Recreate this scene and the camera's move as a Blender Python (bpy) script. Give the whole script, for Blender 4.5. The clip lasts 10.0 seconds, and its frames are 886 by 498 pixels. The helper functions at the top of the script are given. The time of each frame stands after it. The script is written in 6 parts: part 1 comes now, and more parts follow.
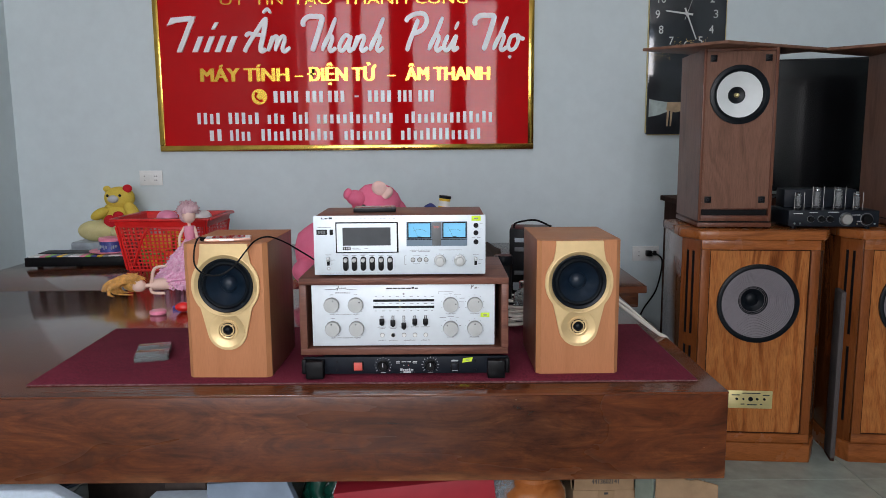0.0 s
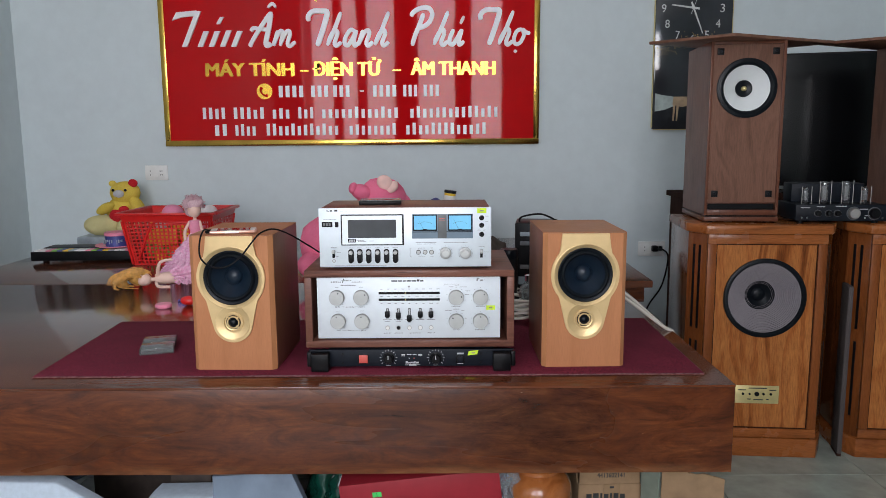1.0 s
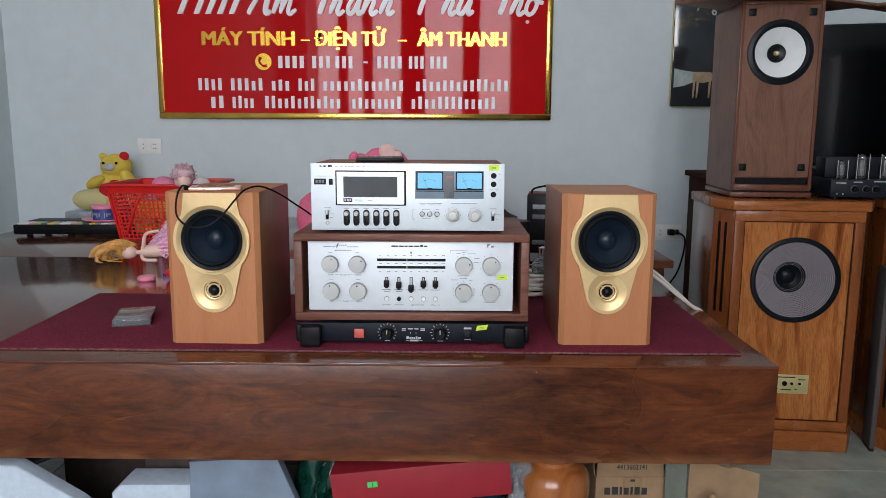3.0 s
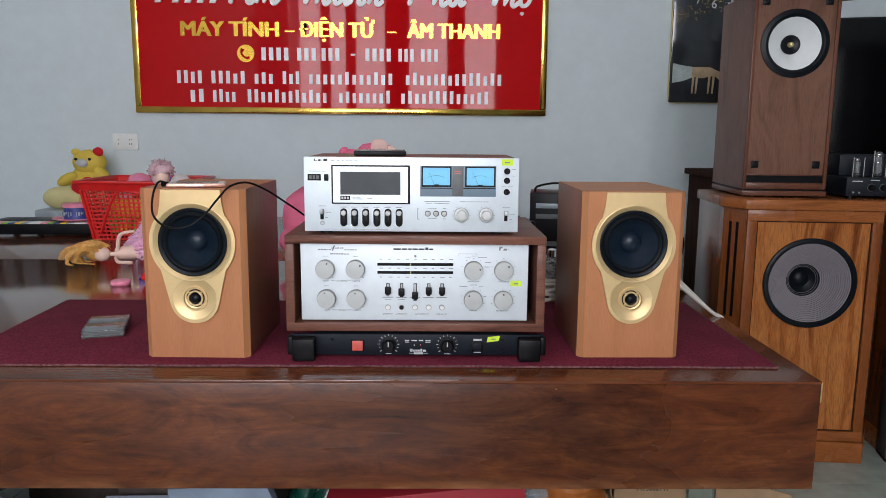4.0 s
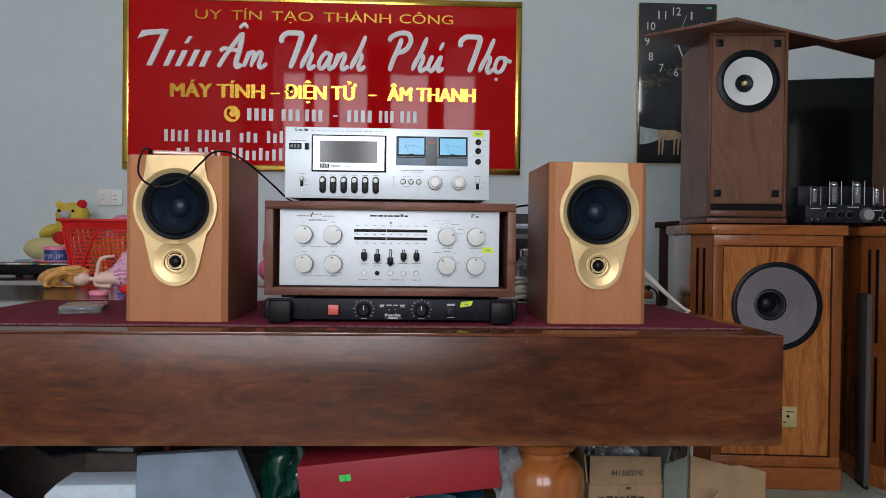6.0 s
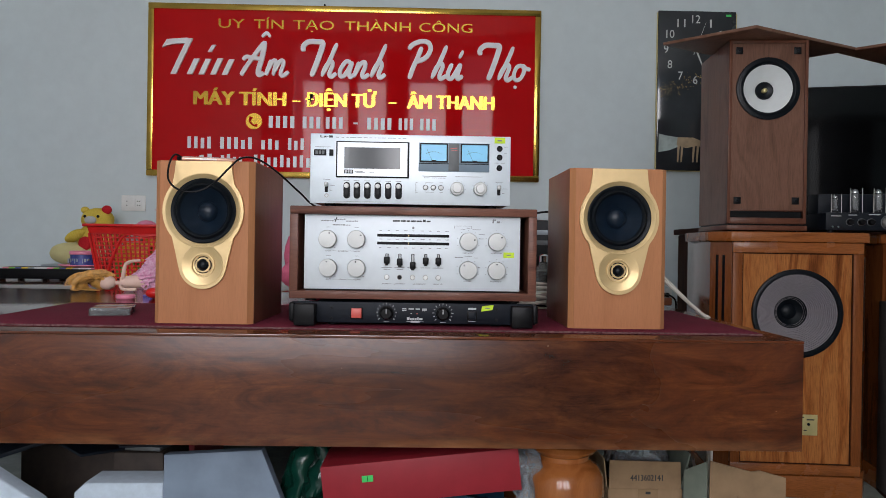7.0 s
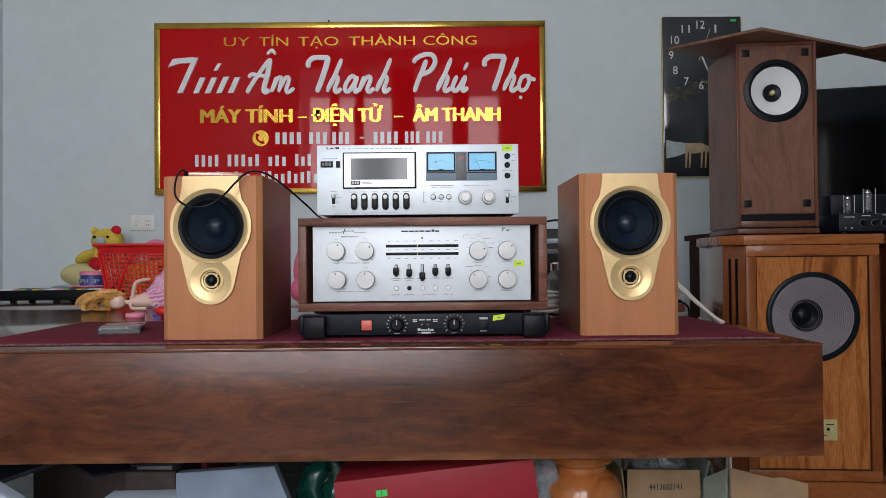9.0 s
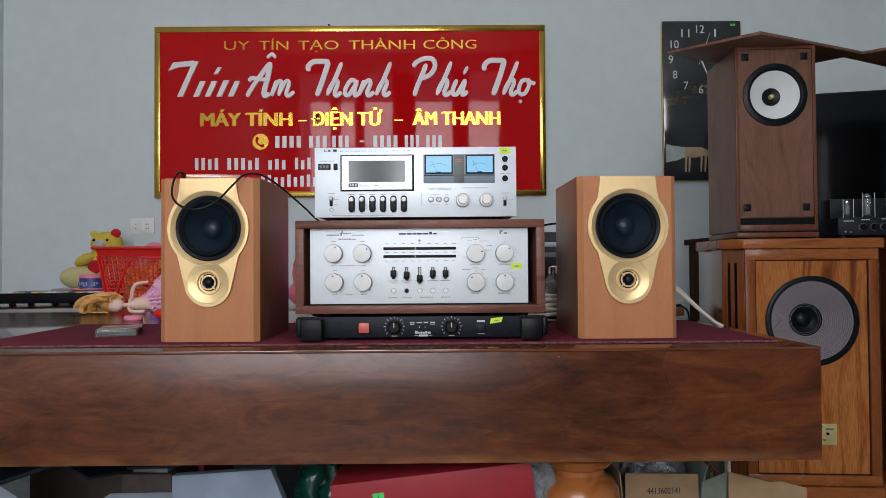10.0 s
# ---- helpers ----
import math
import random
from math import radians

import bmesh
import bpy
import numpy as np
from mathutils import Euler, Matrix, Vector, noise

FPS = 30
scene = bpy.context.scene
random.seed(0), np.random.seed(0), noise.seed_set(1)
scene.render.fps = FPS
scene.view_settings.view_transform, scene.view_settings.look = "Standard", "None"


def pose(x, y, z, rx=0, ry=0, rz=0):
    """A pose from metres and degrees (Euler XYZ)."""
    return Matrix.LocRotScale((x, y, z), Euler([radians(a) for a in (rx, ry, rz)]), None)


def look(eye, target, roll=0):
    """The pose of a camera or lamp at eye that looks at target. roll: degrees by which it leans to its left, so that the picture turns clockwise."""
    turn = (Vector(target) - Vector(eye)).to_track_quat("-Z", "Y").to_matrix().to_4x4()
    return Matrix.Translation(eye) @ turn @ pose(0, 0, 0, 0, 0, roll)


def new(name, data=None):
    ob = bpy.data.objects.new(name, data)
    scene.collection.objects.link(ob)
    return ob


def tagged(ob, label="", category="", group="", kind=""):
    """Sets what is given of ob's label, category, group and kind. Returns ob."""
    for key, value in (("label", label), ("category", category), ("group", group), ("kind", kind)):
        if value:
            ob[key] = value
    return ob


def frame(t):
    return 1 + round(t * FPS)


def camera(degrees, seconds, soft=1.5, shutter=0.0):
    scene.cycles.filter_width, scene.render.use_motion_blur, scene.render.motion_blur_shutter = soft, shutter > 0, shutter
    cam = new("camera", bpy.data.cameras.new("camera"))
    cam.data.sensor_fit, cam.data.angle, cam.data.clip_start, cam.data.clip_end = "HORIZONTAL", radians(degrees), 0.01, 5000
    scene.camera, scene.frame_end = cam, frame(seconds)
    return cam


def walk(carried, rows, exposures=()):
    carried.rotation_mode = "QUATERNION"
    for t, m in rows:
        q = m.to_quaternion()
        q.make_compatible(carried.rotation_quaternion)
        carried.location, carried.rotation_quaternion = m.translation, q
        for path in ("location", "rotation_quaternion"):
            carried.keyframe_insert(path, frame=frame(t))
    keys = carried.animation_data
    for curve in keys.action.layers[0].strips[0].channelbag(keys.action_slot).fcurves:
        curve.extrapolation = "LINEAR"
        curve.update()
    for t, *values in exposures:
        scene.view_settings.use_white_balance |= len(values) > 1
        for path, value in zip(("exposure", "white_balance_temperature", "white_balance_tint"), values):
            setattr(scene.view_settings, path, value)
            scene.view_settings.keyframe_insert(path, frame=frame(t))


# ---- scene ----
cam = camera(61.6, 10.0, soft=0.8)
PATH = [
    (0, (0.072, 0.001, 1.303), (0.077, 1.98, 1.013), -0.4),
    (0.5, (0.072, 0.002, 1.294), (0.074, 1.981, 1.004), -0.5),
    (1, (0.07, 0.005, 1.291), (0.062, 1.982, 0.993), -0.4),
    (1.5, (0.068, 0.02, 1.28), (0.049, 1.998, 0.98), -0.2),
    (2, (0.075, 0.054, 1.272), (0.048, 2.03, 0.967), -0.1),
    (2.5, (0.079, 0.126, 1.227), (0.051, 2.101, 0.915), 0.1),
    (2.7, (0.075, 0.153, 1.21), (0.049, 2.128, 0.896), 0.2),
    (3.8, (0.02, 0.331, 1.166), (0.035, 2.306, 0.848), 0.4),
    (4, (0.008, 0.36, 1.172), (0.039, 2.334, 0.854), 0.5),
    (4.5, (0.012, 0.386, 1.183), (0.068, 2.359, 0.862), 0.9),
    (4.8, (0.02, 0.374, 1.123), (0.08, 2.348, 0.804), 1.3),
    (5, (0.027, 0.369, 1.033), (0.096, 2.347, 0.74), 1.6),
    (5.2, (0.022, 0.356, 0.964), (0.104, 2.343, 0.752), 1.4),
    (5.5, (0.031, 0.318, 0.892), (0.114, 2.315, 0.812), 0.9),
    (5.7, (0.028, 0.297, 0.881), (0.115, 2.295, 0.838), 0.6),
    (6.8, (0.013, 0.248, 0.876), (0.063, 2.248, 0.864), 1.2),
    (7, (0.011, 0.25, 0.873), (0.047, 2.25, 0.867), 0.9),
    (7.5, (0.007, 0.254, 0.869), (0.026, 2.254, 0.872), 0.3),
    (8, (0.01, 0.249, 0.868), (0.024, 2.249, 0.883), -0.5),
    (8.5, (0.012, 0.256, 0.866), (0.027, 2.256, 0.89), -0.7),
    (9, (0.011, 0.265, 0.864), (0.022, 2.265, 0.895), -0.5),
    (9.5, (0.016, 0.267, 0.86), (0.025, 2.267, 0.895), -0.4),
    (10, (0.018, 0.267, 0.86), (0.027, 2.266, 0.903), -0.4),
]
walk(cam, [(t, look(eye, target, roll)) for t, eye, target, roll in PATH],
     [(0, 0.24, 6430, 12), (2.5, 0.24, 6430, 12), (4.0, 0.28, 6430, 12), (4.5, 0.27, 6430, 12), (5.0, 0.12, 6460, 12), (5.5, -0.03, 6480, 12), (7.0, -0.02, 6540, 12), (10.0, 0.03, 6540, 12)])

# ---- world, sun, large lights ----
world = bpy.data.worlds.new("world")
scene.world = world
world.use_nodes = True
wn = world.node_tree
sky = wn.nodes.new("ShaderNodeTexSky")
sky.sky_type, sky.sun_disc = "NISHITA", False
sky.sun_elevation, sky.sun_rotation = radians(52), radians(194)
wn.nodes["Background"].inputs["Strength"].default_value = 0.15
wn.links.new(sky.outputs["Color"], wn.nodes["Background"].inputs["Color"])

sun = new("sun", bpy.data.lights.new("sun", "SUN"))
sun.data.energy, sun.data.angle, sun.data.color = 4.0, radians(0.5), (1.0, 0.95, 0.86)
sun.matrix_world = look((-2.4, -9.4, 12.8), (0, 0, 0))


def window_light(x, z, w, h, watts, tint):
    """Sky light that enters by an opening of the shop front."""
    lamp = new("opening_light", bpy.data.lights.new("opening_light", "AREA"))
    lamp.data.shape, lamp.data.size, lamp.data.size_y = "RECTANGLE", w, h
    lamp.data.energy, lamp.data.color = watts, tint
    lamp.matrix_world = look((x, -2.75, z), (x, 3, z))


window_light(-0.5, 2.22, 2.9, 2.3, 225, (0.97, 0.96, 1.0))


# ---- materials ----
def shader(name, rough=0.5, metal=0.0, spec=0.5, coat=0.0, trans=0.0):
    m = bpy.data.materials.new(name)
    m.use_nodes = True
    b = m.node_tree.nodes["Principled BSDF"]
    b.inputs["Roughness"].default_value = rough
    b.inputs["Metallic"].default_value = metal
    b.inputs["Specular IOR Level"].default_value = spec
    b.inputs["Coat Weight"].default_value = coat
    b.inputs["Coat Roughness"].default_value = 0.06
    b.inputs["Transmission Weight"].default_value = trans
    return m, m.node_tree.nodes, m.node_tree.links, b


def coords(nodes, links, scale, turn=(0, 0, 0)):
    tc = nodes.new("ShaderNodeTexCoord")
    mp = nodes.new("ShaderNodeMapping")
    mp.inputs["Scale"].default_value = scale
    mp.inputs["Rotation"].default_value = turn
    links.new(tc.outputs["Object"], mp.inputs["Vector"])
    return mp.outputs["Vector"]


def noise_tex(nodes, links, vec, scale, detail=4.0, rough=0.55, distort=0.0):
    n = nodes.new("ShaderNodeTexNoise")
    n.inputs["Scale"].default_value = scale
    n.inputs["Detail"].default_value = detail
    n.inputs["Roughness"].default_value = rough
    n.inputs["Distortion"].default_value = distort
    links.new(vec, n.inputs["Vector"])
    return n.outputs["Fac"]


def ramp(nodes, links, fac, stops):
    r = nodes.new("ShaderNodeValToRGB")
    r.color_ramp.elements[0].position, r.color_ramp.elements[0].color = stops[0][0], (*stops[0][1], 1)
    r.color_ramp.elements[1].position, r.color_ramp.elements[1].color = stops[-1][0], (*stops[-1][1], 1)
    for p, c in stops[1:-1]:
        r.color_ramp.elements.new(p).color = (*c, 1)
    links.new(fac, r.inputs["Fac"])
    return r.outputs["Color"]


def mixed(nodes, links, a, b, fac, mode="MULTIPLY"):
    m = nodes.new("ShaderNodeMix")
    m.data_type, m.blend_type = "RGBA", mode
    m.inputs["Factor"].default_value = fac
    links.new(a, m.inputs["A"])
    links.new(b, m.inputs["B"])
    return m.outputs["Result"]


def bump(nodes, links, b, fac, strength, dist):
    n = nodes.new("ShaderNodeBump")
    n.inputs["Strength"].default_value = strength
    n.inputs["Distance"].default_value = dist
    links.new(fac, n.inputs["Height"])
    links.new(n.outputs["Normal"], b.inputs["Normal"])


def rough_by(nodes, links, b, fac, lo, hi):
    n = nodes.new("ShaderNodeMapRange")
    n.inputs["To Min"].default_value, n.inputs["To Max"].default_value = lo, hi
    links.new(fac, n.inputs["Value"])
    links.new(n.outputs["Result"], b.inputs["Roughness"])


def plain(name, color, rough=0.5, metal=0.0, spec=0.5, vary=0.12, scale=30.0, relief=0.0, coat=0.0):
    """A painted, moulded or cast surface with faint mottling and wear."""
    m, n, l, b = shader(name, rough, metal, spec, coat)
    vec = coords(n, l, (1, 1, 1))
    f1 = noise_tex(n, l, vec, scale, 5)
    f2 = noise_tex(n, l, vec, scale * 0.17, 3)
    dark = tuple(c * (1 - vary) for c in color)
    lite = tuple(min(1, c * (1 + vary * 0.6)) for c in color)
    c1 = ramp(n, l, f1, [(0.3, dark), (0.7, lite)])
    c2 = ramp(n, l, f2, [(0.35, (1 - vary, 1 - vary, 1 - vary)), (0.65, (1, 1, 1))])
    l.new(mixed(n, l, c1, c2, 0.7), b.inputs["Base Color"])
    rough_by(n, l, b, f2, max(0.02, rough * 0.8), min(1, rough * 1.2))
    if relief:
        bump(n, l, b, f1, 0.4, relief)
    return m


def wood(name, stops, along="x", scale=1.0, rough=0.3, coat=0.3, figure=1.0, pores=0.25, long=0.12, spec=0.22, blotch=0.8):
    """Sawn wood: long grain, broad figure and fine pores; the grain runs along one axis."""
    m, n, l, b = shader(name, rough, 0, spec, coat)
    stretch = {"x": (long, 1, 1), "y": (1, long, 1), "z": (1, 1, long)}[along]
    vec = coords(n, l, tuple(scale * v for v in stretch))
    broad = noise_tex(n, l, vec, 5.0 * figure, 3, 0.5, 1.6)
    wave = n.new("ShaderNodeMath")
    wave.operation = "MULTIPLY"
    wave.inputs[1].default_value = 16.0
    l.new(broad, wave.inputs[0])
    rings = n.new("ShaderNodeMath")
    rings.operation = "SINE"
    l.new(wave.outputs[0], rings.inputs[0])
    half = n.new("ShaderNodeMapRange")
    half.inputs["From Min"].default_value = -1
    l.new(rings.outputs[0], half.inputs["Value"])
    fine = noise_tex(n, l, coords(n, l, tuple(scale * (v if v == 1 else 0.05) for v in stretch)), 230.0, 5, 0.65)
    blend = n.new("ShaderNodeMix")
    blend.data_type = "FLOAT"
    blend.inputs["Factor"].default_value = 0.62
    l.new(half.outputs["Result"], blend.inputs["A"])
    l.new(broad, blend.inputs["B"])
    base = ramp(n, l, blend.outputs["Result"], stops)
    pore = ramp(n, l, fine, [(0.36, (1 - pores,) * 3), (0.50, (1 - pores * 0.35,) * 3), (0.62, (1, 1, 1))])
    patch = ramp(n, l, noise_tex(n, l, coords(n, l, (1, 1, 1)), 2.3, 3), [(0.3, (blotch, blotch * 0.97, blotch * 0.95)), (0.7, (1, 1, 1))])
    l.new(mixed(n, l, mixed(n, l, base, pore, 1.0), patch, 1.0), b.inputs["Base Color"])
    rough_by(n, l, b, noise_tex(n, l, coords(n, l, (1, 1, 1)), 7.0, 4), rough * 0.75, rough * 1.3)
    bump(n, l, b, fine, 0.12, 0.001)
    return m


def fabric(name, c1, c2, scale=400.0, relief=0.002):
    m, n, l, b = shader(name, 0.95, 0, 0.15)
    vec = coords(n, l, (1, 1, 1))
    f = noise_tex(n, l, vec, scale, 3, 0.7)
    g = noise_tex(n, l, vec, scale * 0.03, 4)
    col = ramp(n, l, f, [(0.35, c1), (0.65, c2)])
    tone = ramp(n, l, g, [(0.3, (0.78, 0.78, 0.78)), (0.7, (1, 1, 1))])
    l.new(mixed(n, l, col, tone, 1.0), b.inputs["Base Color"])
    bump(n, l, b, f, 0.6, relief)
    return m


def clear(name, tint, rough=0.05, trans=0.9):
    m, n, l, b = shader(name, rough, 0, 0.5, 0, trans)
    b.inputs["Base Color"].default_value = (*tint, 1)
    b.inputs["IOR"].default_value = 1.3
    return m


WALL = plain("wall_paint", (0.615, 0.685, 0.705), 0.7, vary=0.035, scale=14, relief=0.0004)
CEIL = plain("ceiling_paint", (0.78, 0.77, 0.74), 0.85, vary=0.05)
FLOOR = plain("floor_tile", (0.38, 0.43, 0.38), 0.2, vary=0.24, scale=9)
GROUT = plain("grout", (0.2, 0.2, 0.18), 0.9)
PAVE = plain("paving", (0.24, 0.235, 0.22), 0.9, scale=5)


def worn_board(name):
    """Old varnished board: long streaks, crossing figure, open pores, chips, and bare wood along the lower edge."""
    m, n, l, b = shader(name, 0.27, 0, 0.44, 0.0)
    flow = noise_tex(n, l, coords(n, l, (0.9, 1, 2.4)), 1.6, 3, 0.5, 0.9)
    streak = noise_tex(n, l, coords(n, l, (0.24, 1, 1.0), (0, radians(7), 0)), 13.0, 9, 0.70, 3.0)
    fine = noise_tex(n, l, coords(n, l, (0.05, 1, 1)), 190.0, 5, 0.7, 0.4)
    figure = noise_tex(n, l, coords(n, l, (0.40, 1, 1), (0, radians(-26), 0)), 13.0, 7, 0.7, 3.0)
    base = ramp(n, l, streak, [(0.24, (0.026, 0.006, 0.002)), (0.42, (0.086, 0.021, 0.006)), (0.57, (0.142, 0.038, 0.010)), (0.76, (0.225, 0.072, 0.020))])
    broad = ramp(n, l, flow, [(0.30, (0.50, 0.46, 0.45)), (0.52, (0.92, 0.88, 0.86)), (0.70, (1.0, 1.0, 1.0))])
    cross = ramp(n, l, figure, [(0.33, (0.58, 0.55, 0.54)), (0.47, (0.95, 0.94, 0.93)), (0.66, (1, 1, 1))])
    pores = ramp(n, l, fine, [(0.36, (0.74, 0.72, 0.70)), (0.50, (0.95, 0.94, 0.93)), (0.64, (1, 1, 1))])
    col = mixed(n, l, mixed(n, l, mixed(n, l, base, broad, 1.0), cross, 0.85), pores, 0.85)
    chips = ramp(n, l, noise_tex(n, l, coords(n, l, (0.45, 1, 1)), 120.0, 2, 0.4), [(0.755, (0, 0, 0)), (0.785, (0.17, 0.11, 0.07))])
    col = mixed(n, l, col, chips, 1.0, "ADD")
    # varnish rubbed off in an uneven strip at the lower edge
    tc = n.new("ShaderNodeTexCoord")
    sep = n.new("ShaderNodeSeparateXYZ")
    l.new(tc.outputs["Object"], sep.inputs["Vector"])
    edge = n.new("ShaderNodeMapRange")
    edge.inputs["From Min"].default_value, edge.inputs["From Max"].default_value = 0.471, 0.497
    edge.inputs["To Min"].default_value, edge.inputs["To Max"].default_value = 0.62, 0.0
    l.new(sep.outputs["Z"], edge.inputs["Value"])
    rub = n.new("ShaderNodeMath")
    rub.operation = "MULTIPLY"
    l.new(edge.outputs["Result"], rub.inputs[0])
    l.new(ramp(n, l, noise_tex(n, l, coords(n, l, (0.25, 1, 1)), 26.0, 5, 0.6), [(0.42, (0, 0, 0)), (0.62, (1, 1, 1))]), rub.inputs[1])
    mix = n.new("ShaderNodeMix")
    mix.data_type = "RGBA"
    l.new(rub.outputs[0], mix.inputs["Factor"])
    l.new(col, mix.inputs["A"])
    mix.inputs["B"].default_value = (0.30, 0.13, 0.055, 1)
    l.new(mix.outputs["Result"], b.inputs["Base Color"])
    rough_by(n, l, b, flow, 0.22, 0.34)
    bump(n, l, b, fine, 0.16, 0.001)
    return m


DESK = worn_board("desk_wood")
DESKTOP = wood("desktop_wood", [(0.2, (0.085, 0.021, 0.008)), (0.8, (0.175, 0.050, 0.019))], "x", 1.2, 0.11, 0.25, 0.8, 0.25, 0.15, 0.5)
WALNUT = wood("walnut_case", [(0.2, (0.105, 0.037, 0.024)), (0.8, (0.225, 0.090, 0.060))], "x", 4.0, 0.4, 0.1, 1.0, 0.38)
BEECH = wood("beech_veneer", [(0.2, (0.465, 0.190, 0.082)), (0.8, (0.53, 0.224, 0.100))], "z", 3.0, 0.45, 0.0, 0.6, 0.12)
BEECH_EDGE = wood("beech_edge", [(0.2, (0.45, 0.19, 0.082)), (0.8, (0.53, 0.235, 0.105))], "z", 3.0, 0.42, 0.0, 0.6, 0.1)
# cabinet sides take a darker brown than the front and top
BEECH_SIDE = wood("beech_side_darker", [(0.2, (0.235, 0.102, 0.056)), (0.8, (0.33, 0.148, 0.084))], "z", 3.0, 0.32, 0.0, 0.8, 0.2, spec=0.45)
TEAK = wood("teak_veneer", [(0.12, (0.17, 0.043, 0.009)), (0.5, (0.43, 0.138, 0.033)), (0.88, (0.66, 0.265, 0.080))], "z", 2.0, 0.36, 0.04, 1.0, 0.45, 0.16, spec=0.14)
TEAK_SOLID = wood("teak_solid", [(0.2, (0.17, 0.048, 0.012)), (0.8, (0.30, 0.092, 0.025))], "z", 3.0, 0.34, 0.05, 0.6, 0.35, spec=0.14)
TEAK_GLOSS = wood("teak_lacquered", [(0.2, (0.15, 0.042, 0.010)), (0.8, (0.27, 0.082, 0.022))], "z", 3.0, 0.14, 0.35, 0.6, 0.3, spec=0.5)
TEAK_X = wood("teak_cross", [(0.2, (0.23, 0.066, 0.016)), (0.8, (0.42, 0.135, 0.037))], "x", 3.0, 0.26, 0.12, 0.6, 0.35, spec=0.25)
TOWER = wood("tower_veneer", [(0.2, (0.150, 0.068, 0.042)), (0.8, (0.235, 0.114, 0.075))], "z", 2.5, 0.4, 0.1, 0.9, 0.28, 0.2)
TOWER_EDGE = wood("tower_edge", [(0.2, (0.115, 0.040, 0.022)), (0.8, (0.17, 0.063, 0.036))], "z", 3.0, 0.38, 0.10, 0.6, 0.25)
LEGWOOD = wood("leg_wood", [(0.2, (0.30, 0.09, 0.022)), (0.8, (0.46, 0.16, 0.045))], "z", 3.0, 0.18, 0.6, 0.7, 0.15)
DARKWOOD = wood("dark_cabinet", [(0.2, (0.026, 0.010, 0.006)), (0.8, (0.054, 0.021, 0.013))], "z", 2.0, 0.7, 0.0, spec=0.04)
CARD = plain("cardboard", (0.36, 0.235, 0.135), 0.9, vary=0.16, scale=22, spec=0.1)
CARD_IN = plain("cardboard_inner", (0.36, 0.25, 0.15), 0.9, spec=0.1)
MAT = fabric("maroon_carpet", (0.085, 0.009, 0.020), (0.26, 0.032, 0.062), 230, 0.005)
HEM = fabric("hem_thread", (0.08, 0.025, 0.03), (0.24, 0.13, 0.13), 160, 0.002)
SILVER = plain("brushed_aluminium", (0.68, 0.735, 0.78), 0.42, 0.35, vary=0.03, scale=60)
FACE = plain("champagne_aluminium", (0.665, 0.71, 0.745), 0.46, 0.2, vary=0.03, scale=60)
KNOB = plain("silver_knob", (0.45, 0.455, 0.445), 0.40, 0.4, vary=0.06)
KNOB_SIDE = plain("knob_side", (0.36, 0.35, 0.33), 0.42, 0.5, vary=0.05, scale=200)
CHROME = plain("chrome", (0.8, 0.8, 0.8), 0.12, 1.0, vary=0.03)
BLACK = plain("black_plastic", (0.006, 0.006, 0.007), 0.38, spec=0.15, vary=0.2)
BLACKM = plain("black_metal", (0.009, 0.012, 0.018), 0.45, spec=0.16, vary=0.2)
RUBBER = plain("black_rubber", (0.004, 0.006, 0.009), 0.36, spec=0.2, vary=0.2)
CONE = plain("dark_cone", (0.006, 0.014, 0.027), 0.34, spec=0.3, vary=0.2, scale=60)
GREYGLASS = plain("smoked_window", (0.085, 0.09, 0.095), 0.12, vary=0.1, scale=20)
GOLD = plain("champagne_gold", (0.67, 0.48, 0.24), 0.38, 0.5, vary=0.05, scale=60)
SIGNGOLD = plain("polished_gold", (0.66, 0.38, 0.055), 0.20, 0.95, vary=0.15, scale=9)
FRAMEGOLD = plain("gold_frame", (0.70, 0.44, 0.09), 0.16, 1.0, vary=0.25, scale=7)
WHITE = plain("white_plastic", (0.80, 0.80, 0.78), 0.4, vary=0.05)
LETTER = plain("white_letter", (0.82, 0.82, 0.82), 0.3, vary=0.03)
SIGNRED = plain("red_acrylic", (0.53, 0.005, 0.007), 0.03, spec=0.16, vary=0.05, scale=4)
FOAM = plain("styrofoam", (0.52, 0.60, 0.685), 0.85, vary=0.08, scale=70, relief=0.002)
FOAM_BLUE = plain("pale_board", (0.20, 0.255, 0.33), 0.7, vary=0.22, scale=10)
REDBOX = plain("red_card", (0.30, 0.018, 0.028), 0.5, vary=0.1, scale=20, spec=0.3)
TAG = plain("lime_tag", (0.58, 0.78, 0.03), 0.7, vary=0.05)
TAGGREEN = plain("green_tag", (0.05, 0.60, 0.12), 0.7, vary=0.05)
INK = plain("black_ink", (0.03, 0.03, 0.03), 0.6)
GREYINK = plain("grey_ink", (0.24, 0.24, 0.25), 0.6)
PALEINK = plain("pale_ink", (0.50, 0.51, 0.52), 0.6)
REDBTN = plain("red_switch", (0.62, 0.10, 0.075), 0.35)
# the sky's blue reflection on the meters is put into this base colour
METER = plain("meter_sky_blue", (0.17, 0.58, 0.88), 0.35, vary=0.05, coat=0.15)
METERBAR = plain("slate_panel", (0.17, 0.23, 0.29), 0.35, vary=0.06)
PINK = fabric("pink_plush", (0.86, 0.13, 0.26), (0.96, 0.27, 0.40), 260, 0.004)
MAGENTA = plain("magenta_plastic", (0.60, 0.02, 0.12), 0.35)
YELLOW = fabric("yellow_plush", (0.72, 0.50, 0.06), (0.84, 0.65, 0.13), 260, 0.004)
CREAM = fabric("cream_plush", (0.70, 0.62, 0.28), (0.78, 0.70, 0.38), 260, 0.004)
